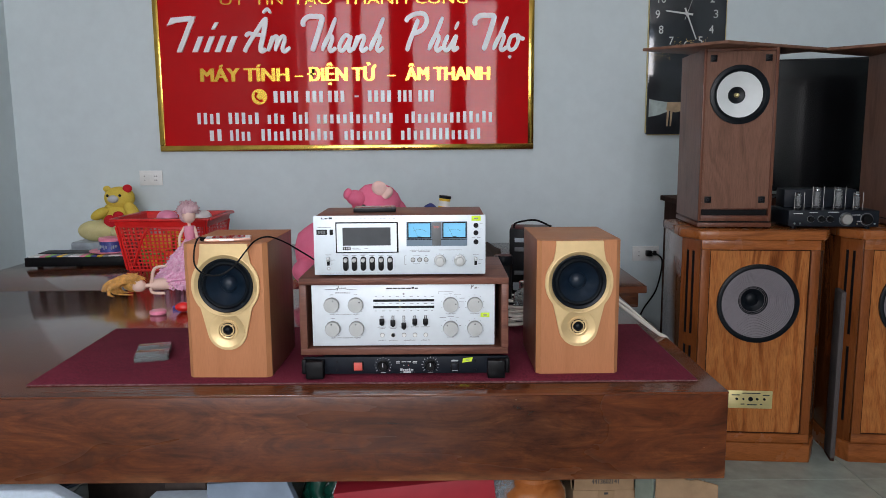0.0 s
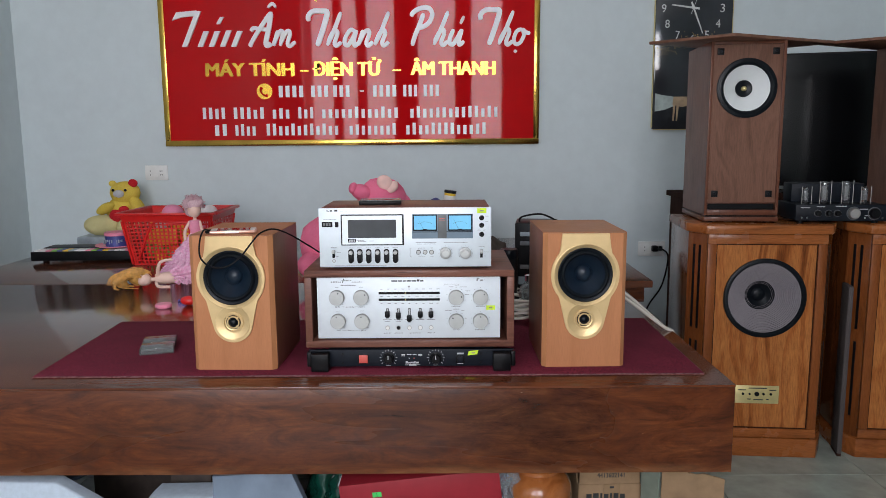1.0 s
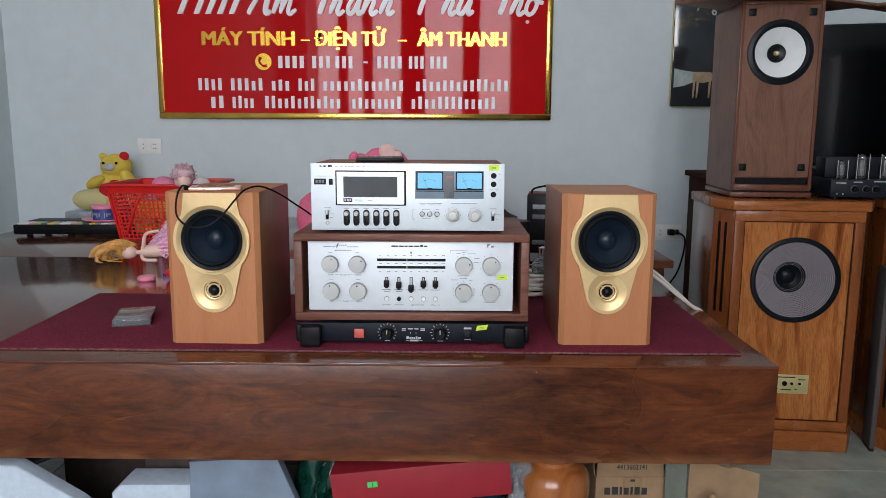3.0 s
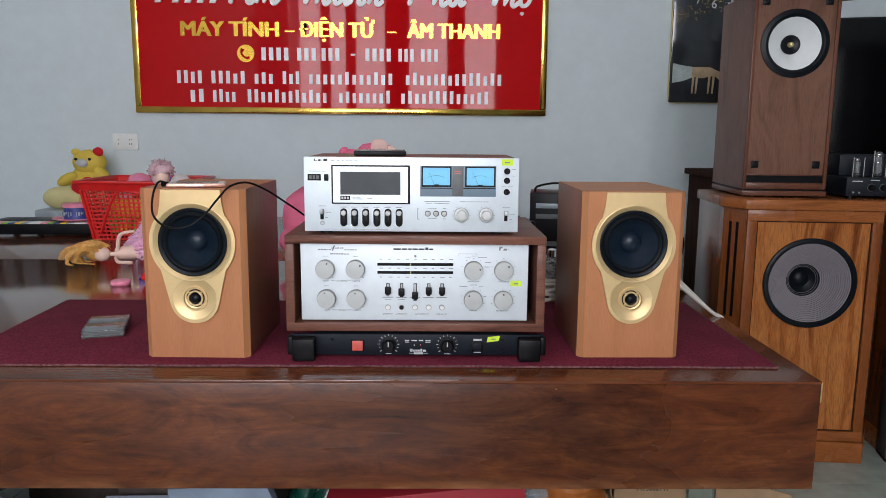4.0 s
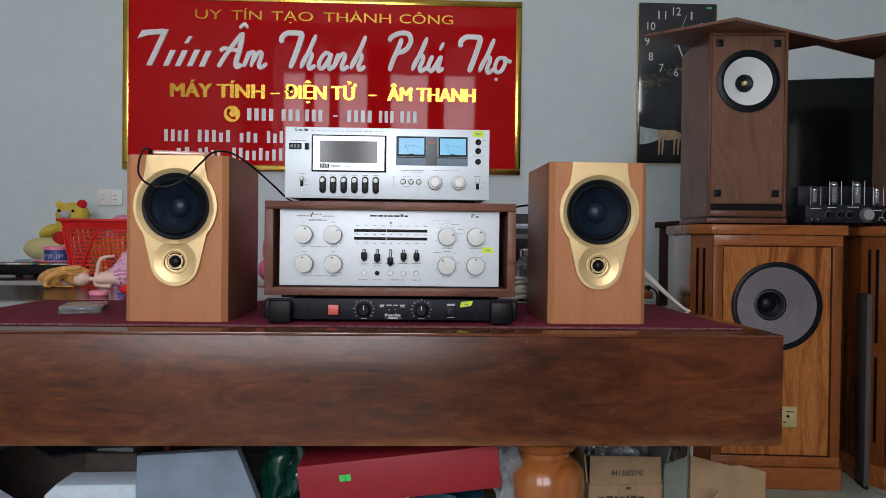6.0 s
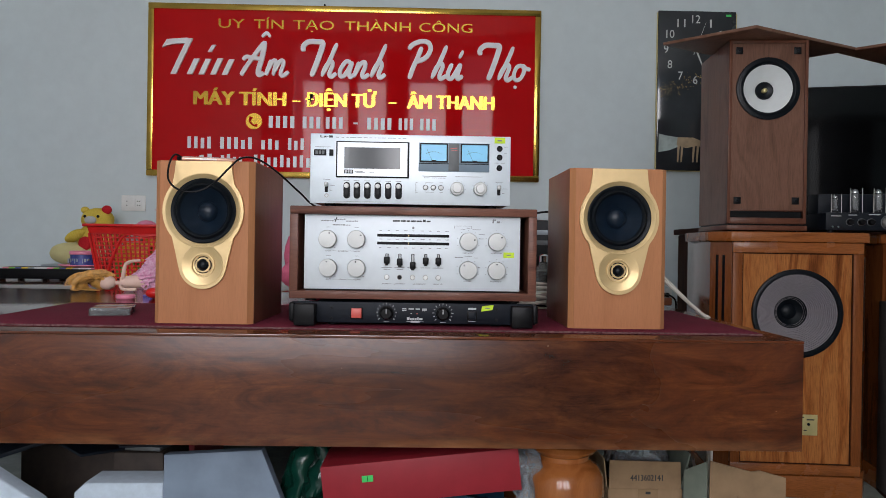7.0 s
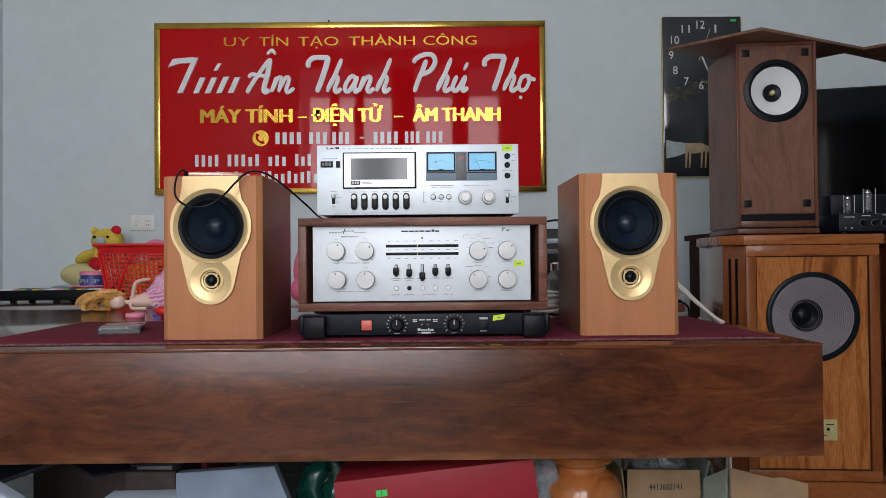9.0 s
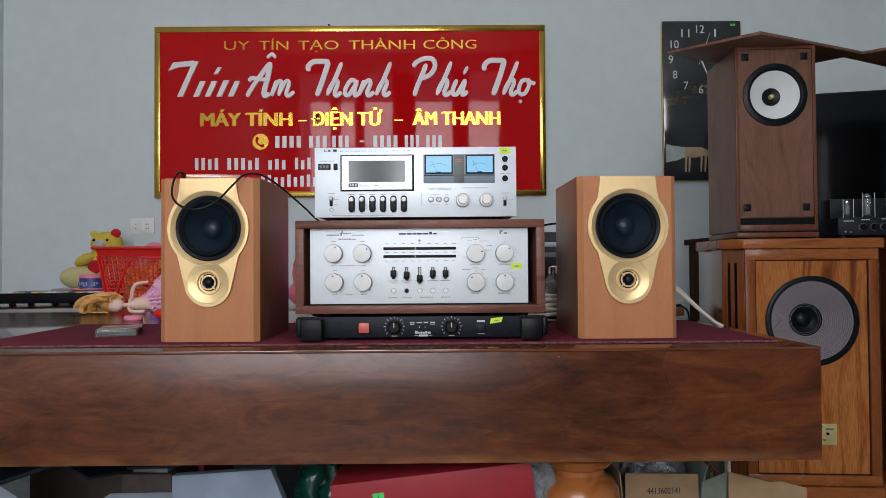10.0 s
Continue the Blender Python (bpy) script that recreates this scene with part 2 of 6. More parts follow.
PLUSHRED = fabric("red_plush", (0.52, 0.012, 0.02), (0.62, 0.03, 0.04), 260, 0.004)
PLUSHGREY = fabric("grey_plush", (0.5, 0.5, 0.5), (0.6, 0.6, 0.6), 260, 0.003)
BASKET = plain("red_basket", (0.68, 0.016, 0.014), 0.35, vary=0.1)
SKIN = plain("doll_vinyl", (0.82, 0.56, 0.46), 0.45, vary=0.04)
TULLE = fabric("pink_tulle", (0.82, 0.34, 0.55), (0.95, 0.62, 0.76), 120, 0.005)
BODICE = plain("pink_bodice", (0.80, 0.28, 0.40), 0.5)
BLOND = plain("blond_hair", (0.80, 0.42, 0.10), 0.42, vary=0.35, scale=60)
PINKHAIR = wood("pink_hair", [(0.2, (0.50, 0.26, 0.32)), (0.8, (0.82, 0.58, 0.62))], "z", 8.0, 0.45, 0.1)
GREENBAG = plain("green_bag", (0.004, 0.045, 0.030), 0.2, spec=0.5, vary=0.45, scale=12)
WRAP = clear("plastic_wrap", (0.66, 0.71, 0.75), 0.16, 0.72)
BLUEBAG = plain("dark_blue_bag", (0.016, 0.06, 0.11), 0.2, spec=0.5, vary=0.5, scale=14)
PALEBAG = plain("pale_plastic_bag", (0.36, 0.41, 0.45), 0.3, vary=0.3, scale=14, coat=0.2)
BROWNISH = plain("brown_paper", (0.050, 0.034, 0.026), 0.7, vary=0.35)
GREYJUNK = plain("grey_plastic", (0.13, 0.135, 0.14), 0.5, vary=0.2)
CABLE = plain("white_cable", (0.66, 0.62, 0.55), 0.5, vary=0.1)
CLOCKFACE = plain("dark_print", (0.030, 0.034, 0.040), 0.10, vary=0.3, scale=6, coat=0.5)
CLOCKINK = plain("silver_numeral", (0.62, 0.63, 0.62), 0.4)
TAN = plain("tan_print", (0.50, 0.36, 0.22), 0.4, vary=0.25, scale=25)
PALEPRINT = plain("pale_print", (0.45, 0.52, 0.50), 0.4, vary=0.25, scale=25)
GOLDDOT = plain("gold_glitter", (0.62, 0.42, 0.14), 0.3, 0.5)
SCREEN = plain("tv_screen", (0.004, 0.005, 0.006), 0.13, spec=0.28, vary=0.3, scale=3)
RINGCONE = plain("grey_paper_cone", (0.225, 0.200, 0.215), 0.8, vary=0.06, scale=80)
WHITECONE = plain("white_cone", (0.72, 0.74, 0.74), 0.5, vary=0.03)
BRASS = plain("brass_plate", (0.72, 0.60, 0.28), 0.35, 0.5, vary=0.1, scale=30)
GRILLE = fabric("grille_cloth", (0.05, 0.042, 0.04), (0.14, 0.12, 0.115), 240, 0.002)
GLASS = clear("tube_glass", (0.9, 0.92, 0.92), 0.03, 0.95)
CASE = clear("clear_case", (0.42, 0.44, 0.44), 0.12, 0.75)
PURPLE = plain("violet_card", (0.16, 0.14, 0.55), 0.45)
CAPPINK = plain("pink_plastic", (0.85, 0.26, 0.38), 0.35)
NAVY = plain("navy_label", (0.05, 0.07, 0.28), 0.4, vary=0.3, scale=50)
TOYS = [plain("toy_" + n, c, 0.4) for n, c in (("yellow", (0.88, 0.58, 0.04)), ("orange", (0.88, 0.25, 0.03)), ("green", (0.2, 0.5, 0.06)), ("lilac", (0.4, 0.2, 0.5)), ("white", (0.75, 0.7, 0.7)), ("pink", (0.8, 0.25, 0.4)))]


# ---- building helpers ----
def finish(bm, name, mats, smooth=False):
    bmesh.ops.recalc_face_normals(bm, faces=bm.faces[:])
    me = bpy.data.meshes.new(name)
    bm.to_mesh(me)
    bm.free()
    for m in mats:
        me.materials.append(m)
    if smooth:
        me.polygons.foreach_set("use_smooth", [True] * len(me.polygons))
        me.set_sharp_from_angle(angle=radians(38))
    return me


def part(name, bm, material, parent, label="", smooth=True):
    """One mesh object under a thing or a part, in its parent's space."""
    ob = new(name, finish(bm, name, [material], smooth))
    ob.parent = parent
    return tagged(ob, label) if label else ob


def thing(name, label, category, m=None, group="", kind=""):
    ob = new(name)
    ob.empty_display_size = 0.05
    if m is not None:
        ob.matrix_world = m
    return tagged(ob, label, category, group, kind)


def single(name, bm, material, label, category, m=None, group="", kind="", smooth=True):
    ob = new(name, finish(bm, name, material if isinstance(material, list) else [material], smooth))
    if m is not None:
        ob.matrix_world = m
    return tagged(ob, label, category, group, kind)


def box(x0, x1, y0, y1, z0, z1, r=0.0, bm=None, seg=2, index=0):
    """A box with rounded edges, added to bm."""
    t = bmesh.new()
    bmesh.ops.create_cube(t, size=1.0)
    for v in t.verts:
        v.co = Vector(((x0 + x1) / 2 + v.co.x * (x1 - x0), (y0 + y1) / 2 + v.co.y * (y1 - y0), (z0 + z1) / 2 + v.co.z * (z1 - z0)))
    if r > 0:
        bmesh.ops.bevel(t, geom=t.edges[:], offset=r, segments=seg, affect="EDGES", profile=0.5)
    return merged(bm, t, index)


def merged(bm, t, index=0, m=None):
    """Adds the small bmesh t to bm (or gives t itself)."""
    if m is not None:
        bmesh.ops.transform(t, matrix=m, verts=t.verts[:])
    if index:
        for f in t.faces:
            f.material_index = index
    if bm is None:
        return t
    vs = [bm.verts.new(v.co) for v in t.verts]
    t.verts.index_update()
    for f in t.faces:
        g = bm.faces.new([vs[v.index] for v in f.verts])
        g.material_index = f.material_index
    t.free()
    return bm


def prism(pts, y0, y1, r=0.0, bm=None, index=0):
    """An outline in x and z, pushed from y0 (front) to y1 (back)."""
    t = bmesh.new()
    a = [t.verts.new((x, y0, z)) for x, z in pts]
    b = [t.verts.new((x, y1, z)) for x, z in pts]
    front = t.faces.new(a)
    t.faces.new(b[::-1])
    for i in range(len(pts)):
        j = (i + 1) % len(pts)
        t.faces.new((a[j], a[i], b[i], b[j]))
    if r > 0:
        bmesh.ops.bevel(t, geom=list(front.edges), offset=r, segments=2, affect="EDGES", profile=0.5)
    return merged(bm, t, index)


def slab(pts, z0, z1, r=0.0, bm=None):
    """An outline in x and y, raised from z0 to z1."""
    t = bmesh.new()
    a = [t.verts.new((x, y, z1)) for x, y in pts]
    b = [t.verts.new((x, y, z0)) for x, y in pts]
    t.faces.new(a)
    t.faces.new(b[::-1])
    for i in range(len(pts)):
        j = (i + 1) % len(pts)
        t.faces.new((a[j], a[i], b[i], b[j]))
    if r > 0:
        bmesh.ops.bevel(t, geom=t.edges[:], offset=r, segments=2, affect="EDGES", profile=0.5)
    return merged(bm, t)


def lathe(profile, seg=32, at=(0, 0, 0), axis="z", bm=None, index=0, close=False):
    """Turns (radius, height) round an axis; with axis y, height counts towards the viewer (-y)."""
    t = bmesh.new()
    rings = []
    for rr, h in profile:
        if rr < 1e-6:
            rings.append([t.verts.new((0, 0, h))])
        else:
            rings.append([t.verts.new((rr * math.cos(2 * math.pi * i / seg), rr * math.sin(2 * math.pi * i / seg), h)) for i in range(seg)])
    pairs = list(zip(rings, rings[1:])) + ([(rings[-1], rings[0])] if close else [])
    for p, q in pairs:
        for i in range(seg):
            j = (i + 1) % seg
            c = [p[i % len(p)], p[j % len(p)], q[j % len(q)], q[i % len(q)]]
            c = [v for k, v in enumerate(c) if v not in c[:k]]
            if len(c) > 2:
                t.faces.new(c)
    m = Matrix.Translation(at)
    if axis == "y":
        m = m @ Matrix.Rotation(radians(90), 4, "X")
    elif axis == "x":
        m = m @ Matrix.Rotation(radians(90), 4, "Y")
    return merged(bm, t, index, m)


def disc(x, z, r, y0, y1, seg=24, bev=0.0, bm=None, index=0):
    """A short cylinder facing the viewer, from its front y0 to its back y1."""
    b = bev or min(r, abs(y1 - y0)) * 0.15
    d = y1 - y0
    return lathe([(0, d), (r - b, d), (r, d - b), (r, 0), (0, 0)], seg, (x, y1, z), "y", bm, index)


def tube(pts, r, seg=8, bm=None, index=0, steps=6):
    """A round cord along a smooth line through pts; r may be a list."""
    P = [Vector(p) for p in pts]
    line, rad = [], []
    rs = r if isinstance(r, (list, tuple)) else [r] * len(P)
    for i in range(len(P) - 1):
        a, b, c, d = P[max(i - 1, 0)], P[i], P[i + 1], P[min(i + 2, len(P) - 1)]
        for k in range(steps):
            u = k / steps
            line.append(0.5 * (2 * b + (c - a) * u + (2 * a - 5 * b + 4 * c - d) * u * u + (3 * b - a - 3 * c + d) * u ** 3))
            rad.append(rs[i] + (rs[i + 1] - rs[i]) * u)
    line.append(P[-1])
    rad.append(rs[-1])
    t = bmesh.new()
    rings, side = [], None
    for i, p in enumerate(line):
        way = (line[min(i + 1, len(line) - 1)] - line[max(i - 1, 0)]).normalized()
        if side is None:
            side = way.orthogonal().normalized()
        side = (side - way * side.dot(way)).normalized()
        up = way.cross(side)
        rings.append([t.verts.new(p + rad[i] * (side * math.cos(2 * math.pi * k / seg) + up * math.sin(2 * math.pi * k / seg))) for k in range(seg)])
    for p, q in zip(rings, rings[1:]):
        for k in range(seg):
            t.faces.new((p[k], p[(k + 1) % seg], q[(k + 1) % seg], q[k]))
    t.faces.new(rings[0][::-1])
    t.faces.new(rings[-1])
    return merged(bm, t, index)


def blob(c, radii, bm=None, index=0, rough=0.0, freq=12.0, sub=3, turn=(0, 0, 0), crease=False):
    """A soft rounded body, uneven by noise."""
    t = bmesh.new()
    bmesh.ops.create_icosphere(t, subdivisions=sub, radius=1.0)
    m = pose(*c, *turn)
    for v in t.verts:
        n = v.co.normalized()
        p = Vector((n.x * radii[0], n.y * radii[1], n.z * radii[2]))
        if rough:
            k = noise.noise((p + Vector(c)) * freq)
            k = -abs(k) * 1.6 + 0.4 if crease else k
            p += n * rough * k
        v.co = m @ p
    return merged(bm, t, index)


def letters_of(me):
    """Parts a word's mesh into its letters: loose pieces that stand over one another belong together."""
    root = list(range(len(me.vertices)))

    def find(i):
        while root[i] != i:
            root[i] = root[root[i]]
            i = root[i]
        return i
    for e in me.edges:
        root[find(e.vertices[0])] = find(e.vertices[1])
    spans = {}
    for v in me.vertices:
        a, b = spans.get(find(v.index), (9, -9))
        spans[find(v.index)] = (min(a, v.co.x), max(b, v.co.x))
    groups = []
    for k, (a, b) in sorted(spans.items(), key=lambda q: q[1]):
        for g in groups:
            if min(b, g[1]) - max(a, g[0]) > 0.45 * min(b - a, g[1] - g[0]):
                g[0], g[1] = min(a, g[0]), max(b, g[1])
                g[2].add(k)
                break
        else:
            groups.append([a, b, {k}])
    out = []
    for a, b, keys in groups:
        t, at = bmesh.new(), {}
        for p in me.polygons:
            if find(p.vertices[0]) in keys:
                for i in p.vertices:
                    if i not in at:
                        at[i] = t.verts.new(me.vertices[i].co)
                t.faces.new([at[i] for i in p.vertices])
        out.append(t)
    return out


def text_part(name, body, x0, x1, base, cap, y, material, parent, depth=0.002, bold=0.0, shear=0.0, label="", split=False):
    """Letters facing the viewer, on the plane y, from x0 to x1, with that height of capitals."""
    cu = bpy.data.curves.new("letters", "FONT")
    cu.body, cu.size, cu.extrude, cu.shear, cu.resolution_u = body, 1.0, 0.01, shear, 3
    ob = new("letters", cu)
    bpy.context.view_layer.update()
    me = bpy.data.meshes.new_from_object(ob.evaluated_get(bpy.context.evaluated_depsgraph_get()))
    bpy.data.objects.remove(ob)
    bpy.data.curves.remove(cu)
    lo = min(v.co.x for v in me.vertices)
    hi = max(v.co.x for v in me.vertices)
    for v in me.vertices:
        v.co = Vector((x0 + (v.co.x - lo) / (hi - lo) * (x1 - x0), y - (depth if v.co.z > 0 else 0), base + v.co.y * cap / 0.73))
    if bold > 0:
        # a heavier weight: copies side by side, each a little lower than the last
        t = bmesh.new()
        for k, off in enumerate((0.0, -1.0, 1.0, -0.5, 0.5)):
            n0 = len(t.verts)
            t.from_mesh(me)
            t.verts.ensure_lookup_table()
            for v in t.verts[n0:]:
                v.co += Vector((off * bold * cap, depth * 0.04 * k if v.co.y < y - depth * 0.5 else 0, off * bold * cap * 0.35 if k > 2 else 0))
        t.to_mesh(me)
        t.free()
    if split:
        return [part(name, b, material, parent, label, smooth=False) for b in letters_of(me)]
    me.name = name
    me.materials.clear()
    me.materials.append(material)
    out = new(name, me)
    out.parent = parent
    return tagged(out, label) if label else out


def bar(name, x0, x1, z0, z1, y, material, parent, depth=0.0008, lean=0.0):
    """A flat bar facing the viewer."""
    return part(name, prism([(x0, z0), (x1, z0), (x1 + lean, z1), (x0 + lean, z1)], y - depth, y + 0.0002), material, parent, smooth=False)


# ---- the room ----
def structure(name, bm, material, label, category, smooth=False):
    return single(name, bm, material, label, category, kind="structure", smooth=smooth)


TOP = 4.0
structure("wall_north", box(-2.65, 4.2, 4.47, 4.67, 0, TOP), WALL, "pale grey painted plaster wall behind the desk", "wall")
structure("wall_west", box(-2.65, -2.45, -2.6, 4.47, 0, TOP), WALL, "pale grey painted plaster side wall", "wall")
structure("wall_east", box(4.0, 4.2, -2.6, 4.47, 0, TOP), WALL, "pale grey painted plaster side wall", "wall")
structure("ceiling", box(-2.65, 4.2, -2.6, 4.67, TOP, TOP + 0.15), CEIL, "off-white plain ceiling", "ceiling")
front = box(-2.65, -2.05, -2.62, -2.42, 0, TOP)
box(0.92, 4.2, -2.62, -2.42, 0, TOP, bm=front)
box(-2.05, 0.92, -2.62, -2.42, 3.74, TOP, bm=front)
structure("wall_south", front, WALL, "painted shop front wall with open doorway", "wall")
for x0, x1, nm in ((-1.60, -1.47, "post_1"), (-1.24, -1.10, "post_2"), (-0.68, -0.33, "post_3"), (0.22, 0.47, "post_4")):
    structure(nm, box(x0, x1, -2.58, -2.46, 0, 3.74, 0.004), BLACKM, "dark metal post of the shop front", "post")
structure("ground", box(-60, 60, -120, -2.62, -0.12, -0.02), PAVE, "grey concrete yard outside the shop", "ground")


# ---- desk, rear table, mat ----
TZ = 0.694


def writing_desk():
    d = thing("desk", "large dark varnished hardwood desk with a deep front apron", "desk")
    part("tabletop", box(-2.067, 0.769, 1.7331, 3.036, 0.6882, TZ, 0.0012), DESKTOP, d, "glossy reddish brown top")
    part("apron", box(-2.066, 0.768, 1.733, 1.775, 0.471, 0.688, 0.0012), DESK, d, "grained front board with worn lower edge")
    part("apron", box(0.728, 0.768, 1.7755, 3.035, 0.471, 0.688, 0.003), DESKTOP, d)
    part("apron", box(-2.066, -2.026, 1.7755, 3.035, 0.471, 0.688, 0.003), DESKTOP, d)
    prof = [(0.0, 0.0), (0.062, 0.0), (0.066, 0.02), (0.05, 0.05), (0.044, 0.10), (0.058, 0.20), (0.080, 0.28), (0.090, 0.345), (0.087, 0.380), (0.074, 0.402), (0.056, 0.414),
            (0.056, 0.424), (0.068, 0.430), (0.074, 0.438), (0.070, 0.447), (0.060, 0.452), (0.060, 0.472), (0.0, 0.472)]
    for x, y in ((0.312, 1.88), (-1.75, 1.88), (0.312, 2.9), (-1.75, 2.9)):
        part("leg", lathe(prof, 40, (x, y, 0.0)), LEGWOOD, d, "orange varnished turned leg")
        part("block", box(x - 0.08, x + 0.08, y - 0.08, y + 0.08, 0.4722, 0.688, 0.004), LEGWOOD, d)
    return d


writing_desk()
rear = thing("rear_table", "dark varnished wooden table pushed against the desk", "table")
part("tabletop", box(-2.07, 0.93, 3.041, 4.40, 0.664, TZ, 0.004), DESKTOP, rear)
part("apron", box(-2.04, 0.90, 3.06, 3.09, 0.60, 0.6635, 0.003), DESK, rear)
for x in (-1.98, 0.83):
    for y in (3.12, 4.33):
        part("leg", box(x - 0.03, x + 0.03, y - 0.025, y + 0.025, 0, 0.6635, 0.004), DESK, rear)

mat_pts = [(-0.978, 1.811), (0.718, 1.811), (0.716, 2.386), (-0.995, 2.380)]
dm = thing("desk_mat", "worn maroon carpet mat lying on the desk", "mat")
part("carpet", slab(mat_pts, TZ, TZ + 0.005, 0.0015), MAT, dm)
rnd = random.Random(9)
for (ax, ay), (bx, by) in zip(mat_pts, mat_pts[1:] + mat_pts[:1]):
    n = 26
    line = [(ax + (bx - ax) * k / n + rnd.uniform(-.001, .001), ay + (by - ay) * k / n + rnd.uniform(-.0015, .0015), TZ + 0.003) for k in range(n + 1)]
    part("hem", tube(line, 0.0022, 6, steps=2), HEM, dm, "frayed grey-brown hem")
MZ = TZ + 0.005


# ---- bookshelf speakers ----
def gold_outline():
    pts = [(0.0595, 0.1062), (0.062, 0.080), (0.0655, 0.062)]
    for k in range(0, 15):
        a = radians(40 - k * 80 / 14)
        pts.append((0.0870 * math.cos(a), 0.0870 * math.sin(a)))
    pts.append((0.0645, -0.062))
    for k in range(0, 9):
        a = radians(-12 - k * 78 / 8)
        pts.append((0.0505 * math.cos(a), -0.1170 + 0.0505 * math.sin(a)))
    return pts + [(-x, z) for x, z in pts[::-1] if x > 1e-6]


from mathutils.geometry import tessellate_polygon


def ring_plate(outline, holes, y0, y1):
    """A flat plate with round holes: its face is filled between the edges, and every edge is walled back."""
    t = bmesh.new()
    loops = [[Vector((x, y0, z)) for x, z in outline]]
    for cx, cz, r in holes:
        loops.append([Vector((cx + r * math.cos(2 * math.pi * i / 48), y0, cz + r * math.sin(2 * math.pi * i / 48))) for i in range(48)])
    flat = [[Vector((v.x, v.z, 0)) for v in lp] for lp in loops]
    vs = [t.verts.new(v) for lp in loops for v in lp]
    for tri in tessellate_polygon(flat):
        t.faces.new([vs[k] for k in tri])
    ext = bmesh.ops.extrude_face_region(t, geom=t.faces[:])
    for v in ext["geom"]:
        if isinstance(v, bmesh.types.BMVert):
            v.co.y = y1
    return t


def open_front(bm):
    """Takes the front face off a closed cabinet, so that drivers can sit in it."""
    bmesh.ops.recalc_face_normals(bm, faces=bm.faces[:])
    gone = [f for f in bm.faces if f.normal.y < -0.99]
    bmesh.ops.delete(bm, geom=gone, context="FACES")


def bookshelf_speaker(m, label):
    s = thing("bookshelf_speaker", label, "speaker", m, "pair of bookshelf speakers")
    w, h, d, c = 0.1065, 0.350, 0.285, 0.011
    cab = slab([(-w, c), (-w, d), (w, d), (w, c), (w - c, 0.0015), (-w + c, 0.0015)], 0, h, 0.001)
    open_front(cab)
    part("cabinet", cab, BEECH_SIDE, s, "veneered sides in a darker brown than the front")
    face = ring_plate([(-w + c, 0.0005), (w - c, 0.0005), (w - c, h - 0.0003), (-w + c, h - 0.0003)], [(0, 0.243, 0.072), (0, 0.127, 0.040)], 0, 0.010)
    part("front_panel", face, BEECH, s, "orange beech veneer front")
    for k in (-1, 1):
        strip = bmesh.new()
        a = [(k * (w - c), -0.0004), (k * (w + 0.0004), c), (k * (w - 0.003), c + 0.004), (k * (w - c - 0.001), 0.004)]
        strip = slab(a, 0.0004, h - 0.0002)
        part("edge_strip", strip, BEECH_EDGE, s)
    part("top_panel", slab([(-w, c + .004), (-w, d), (w, d), (w, c + .004), (w - c, 0.006), (-w + c, 0.006)], h, h + 0.0012), BEECH, s)
    zc = 0.243
    plate = ring_plate([(x, zc + z) for x, z in gold_outline()], [(0, zc, 0.0800), (0, zc - 0.116, 0.0445)], -0.0075, -0.0005)
    pl = part("driver_plate", plate, GOLD, s, "champagne gold driver plate", smooth=True)
    part("bezel", lathe([(0.0806, 0.0070), (0.0807, 0.0084), (0.0792, 0.0090), (0.0760, 0.0072), (0.0722, 0.0046), (0.0690, 0.0028)], 64, (0, 0, zc), "y"), GOLD, pl)
    w1 = part("woofer", lathe([(0.0700, 0.0000), (0.0698, 0.0062), (0.0677, 0.0072), (0.0634, 0.0056), (0.0615, 0.0044), (0.0602, 0.0062), (0.0563, 0.0090), (0.0518, 0.0065), (0.0502, 0.0035)], 64, (0, 0, zc), "y"), RUBBER, s, "black rubber surround")
    part("cone", lathe([(0.0504, 0.0034), (0.043, -0.005), (0.033, -0.0150), (0.0205, -0.025)], 64, (0, 0, zc), "y"), CONE, w1)
    part("dust_cap", lathe([(0.0225, -0.0235), (0.0205, -0.0175), (0.0150, -0.0130), (0.008, -0.0100), (0, -0.0092)], 48, (0, 0, zc), "y"), CONE, w1)
    zt = zc - 0.116
    tw = part("tweeter", lathe([(0.0446, 0.0070), (0.0440, 0.0082), (0.041, 0.0076), (0.030, 0.0042), (0.0262, 0.0036), (0.0258, 0.0062), (0.0228, 0.0062), (0.0220, 0.0020), (0.0185, 0.0010)], 56, (0, 0, zt), "y"), GOLD, s, "gold dished tweeter flange")
    part("chamber", lathe([(0.0186, 0.0011), (0.0105, 0.0010)], 40, (0, 0, zt), "y"), BLACK, tw)
    part("phase_ring", lathe([(0.0165, 0.0016), (0.0160, 0.0046), (0.0132, 0.0046), (0.0126, 0.0016)], 40, (0, 0, zt), "y"), GOLD, tw)
    for k in range(4):
        a = radians(45 + 90 * k)
        b = box(0.012, 0.0205, -0.0045, -0.0018, -0.0015, 0.0015)
        bmesh.ops.transform(b, matrix=Matrix.Translation((0, 0, zt)) @ Matrix.Rotation(a, 4, "Y"), verts=b.verts[:])
        part("spoke", b, GOLD, tw)
    part("dome", lathe([(0.0106, 0.0012), (0.0090, 0.0058), (0.0055, 0.0082), (0, 0.0092)], 32, (0, 0, zt), "y"), RUBBER, tw)
    return s


bookshelf_speaker(pose(-0.475, 1.857, MZ, 0, 0, -1.2), "beech bookshelf speaker with gold driver plate and a player on top")
bookshelf_speaker(pose(0.4235, 1.868, MZ, 0, 0, 0.6), "beech bookshelf speaker with gold driver plate on the maroon mat")


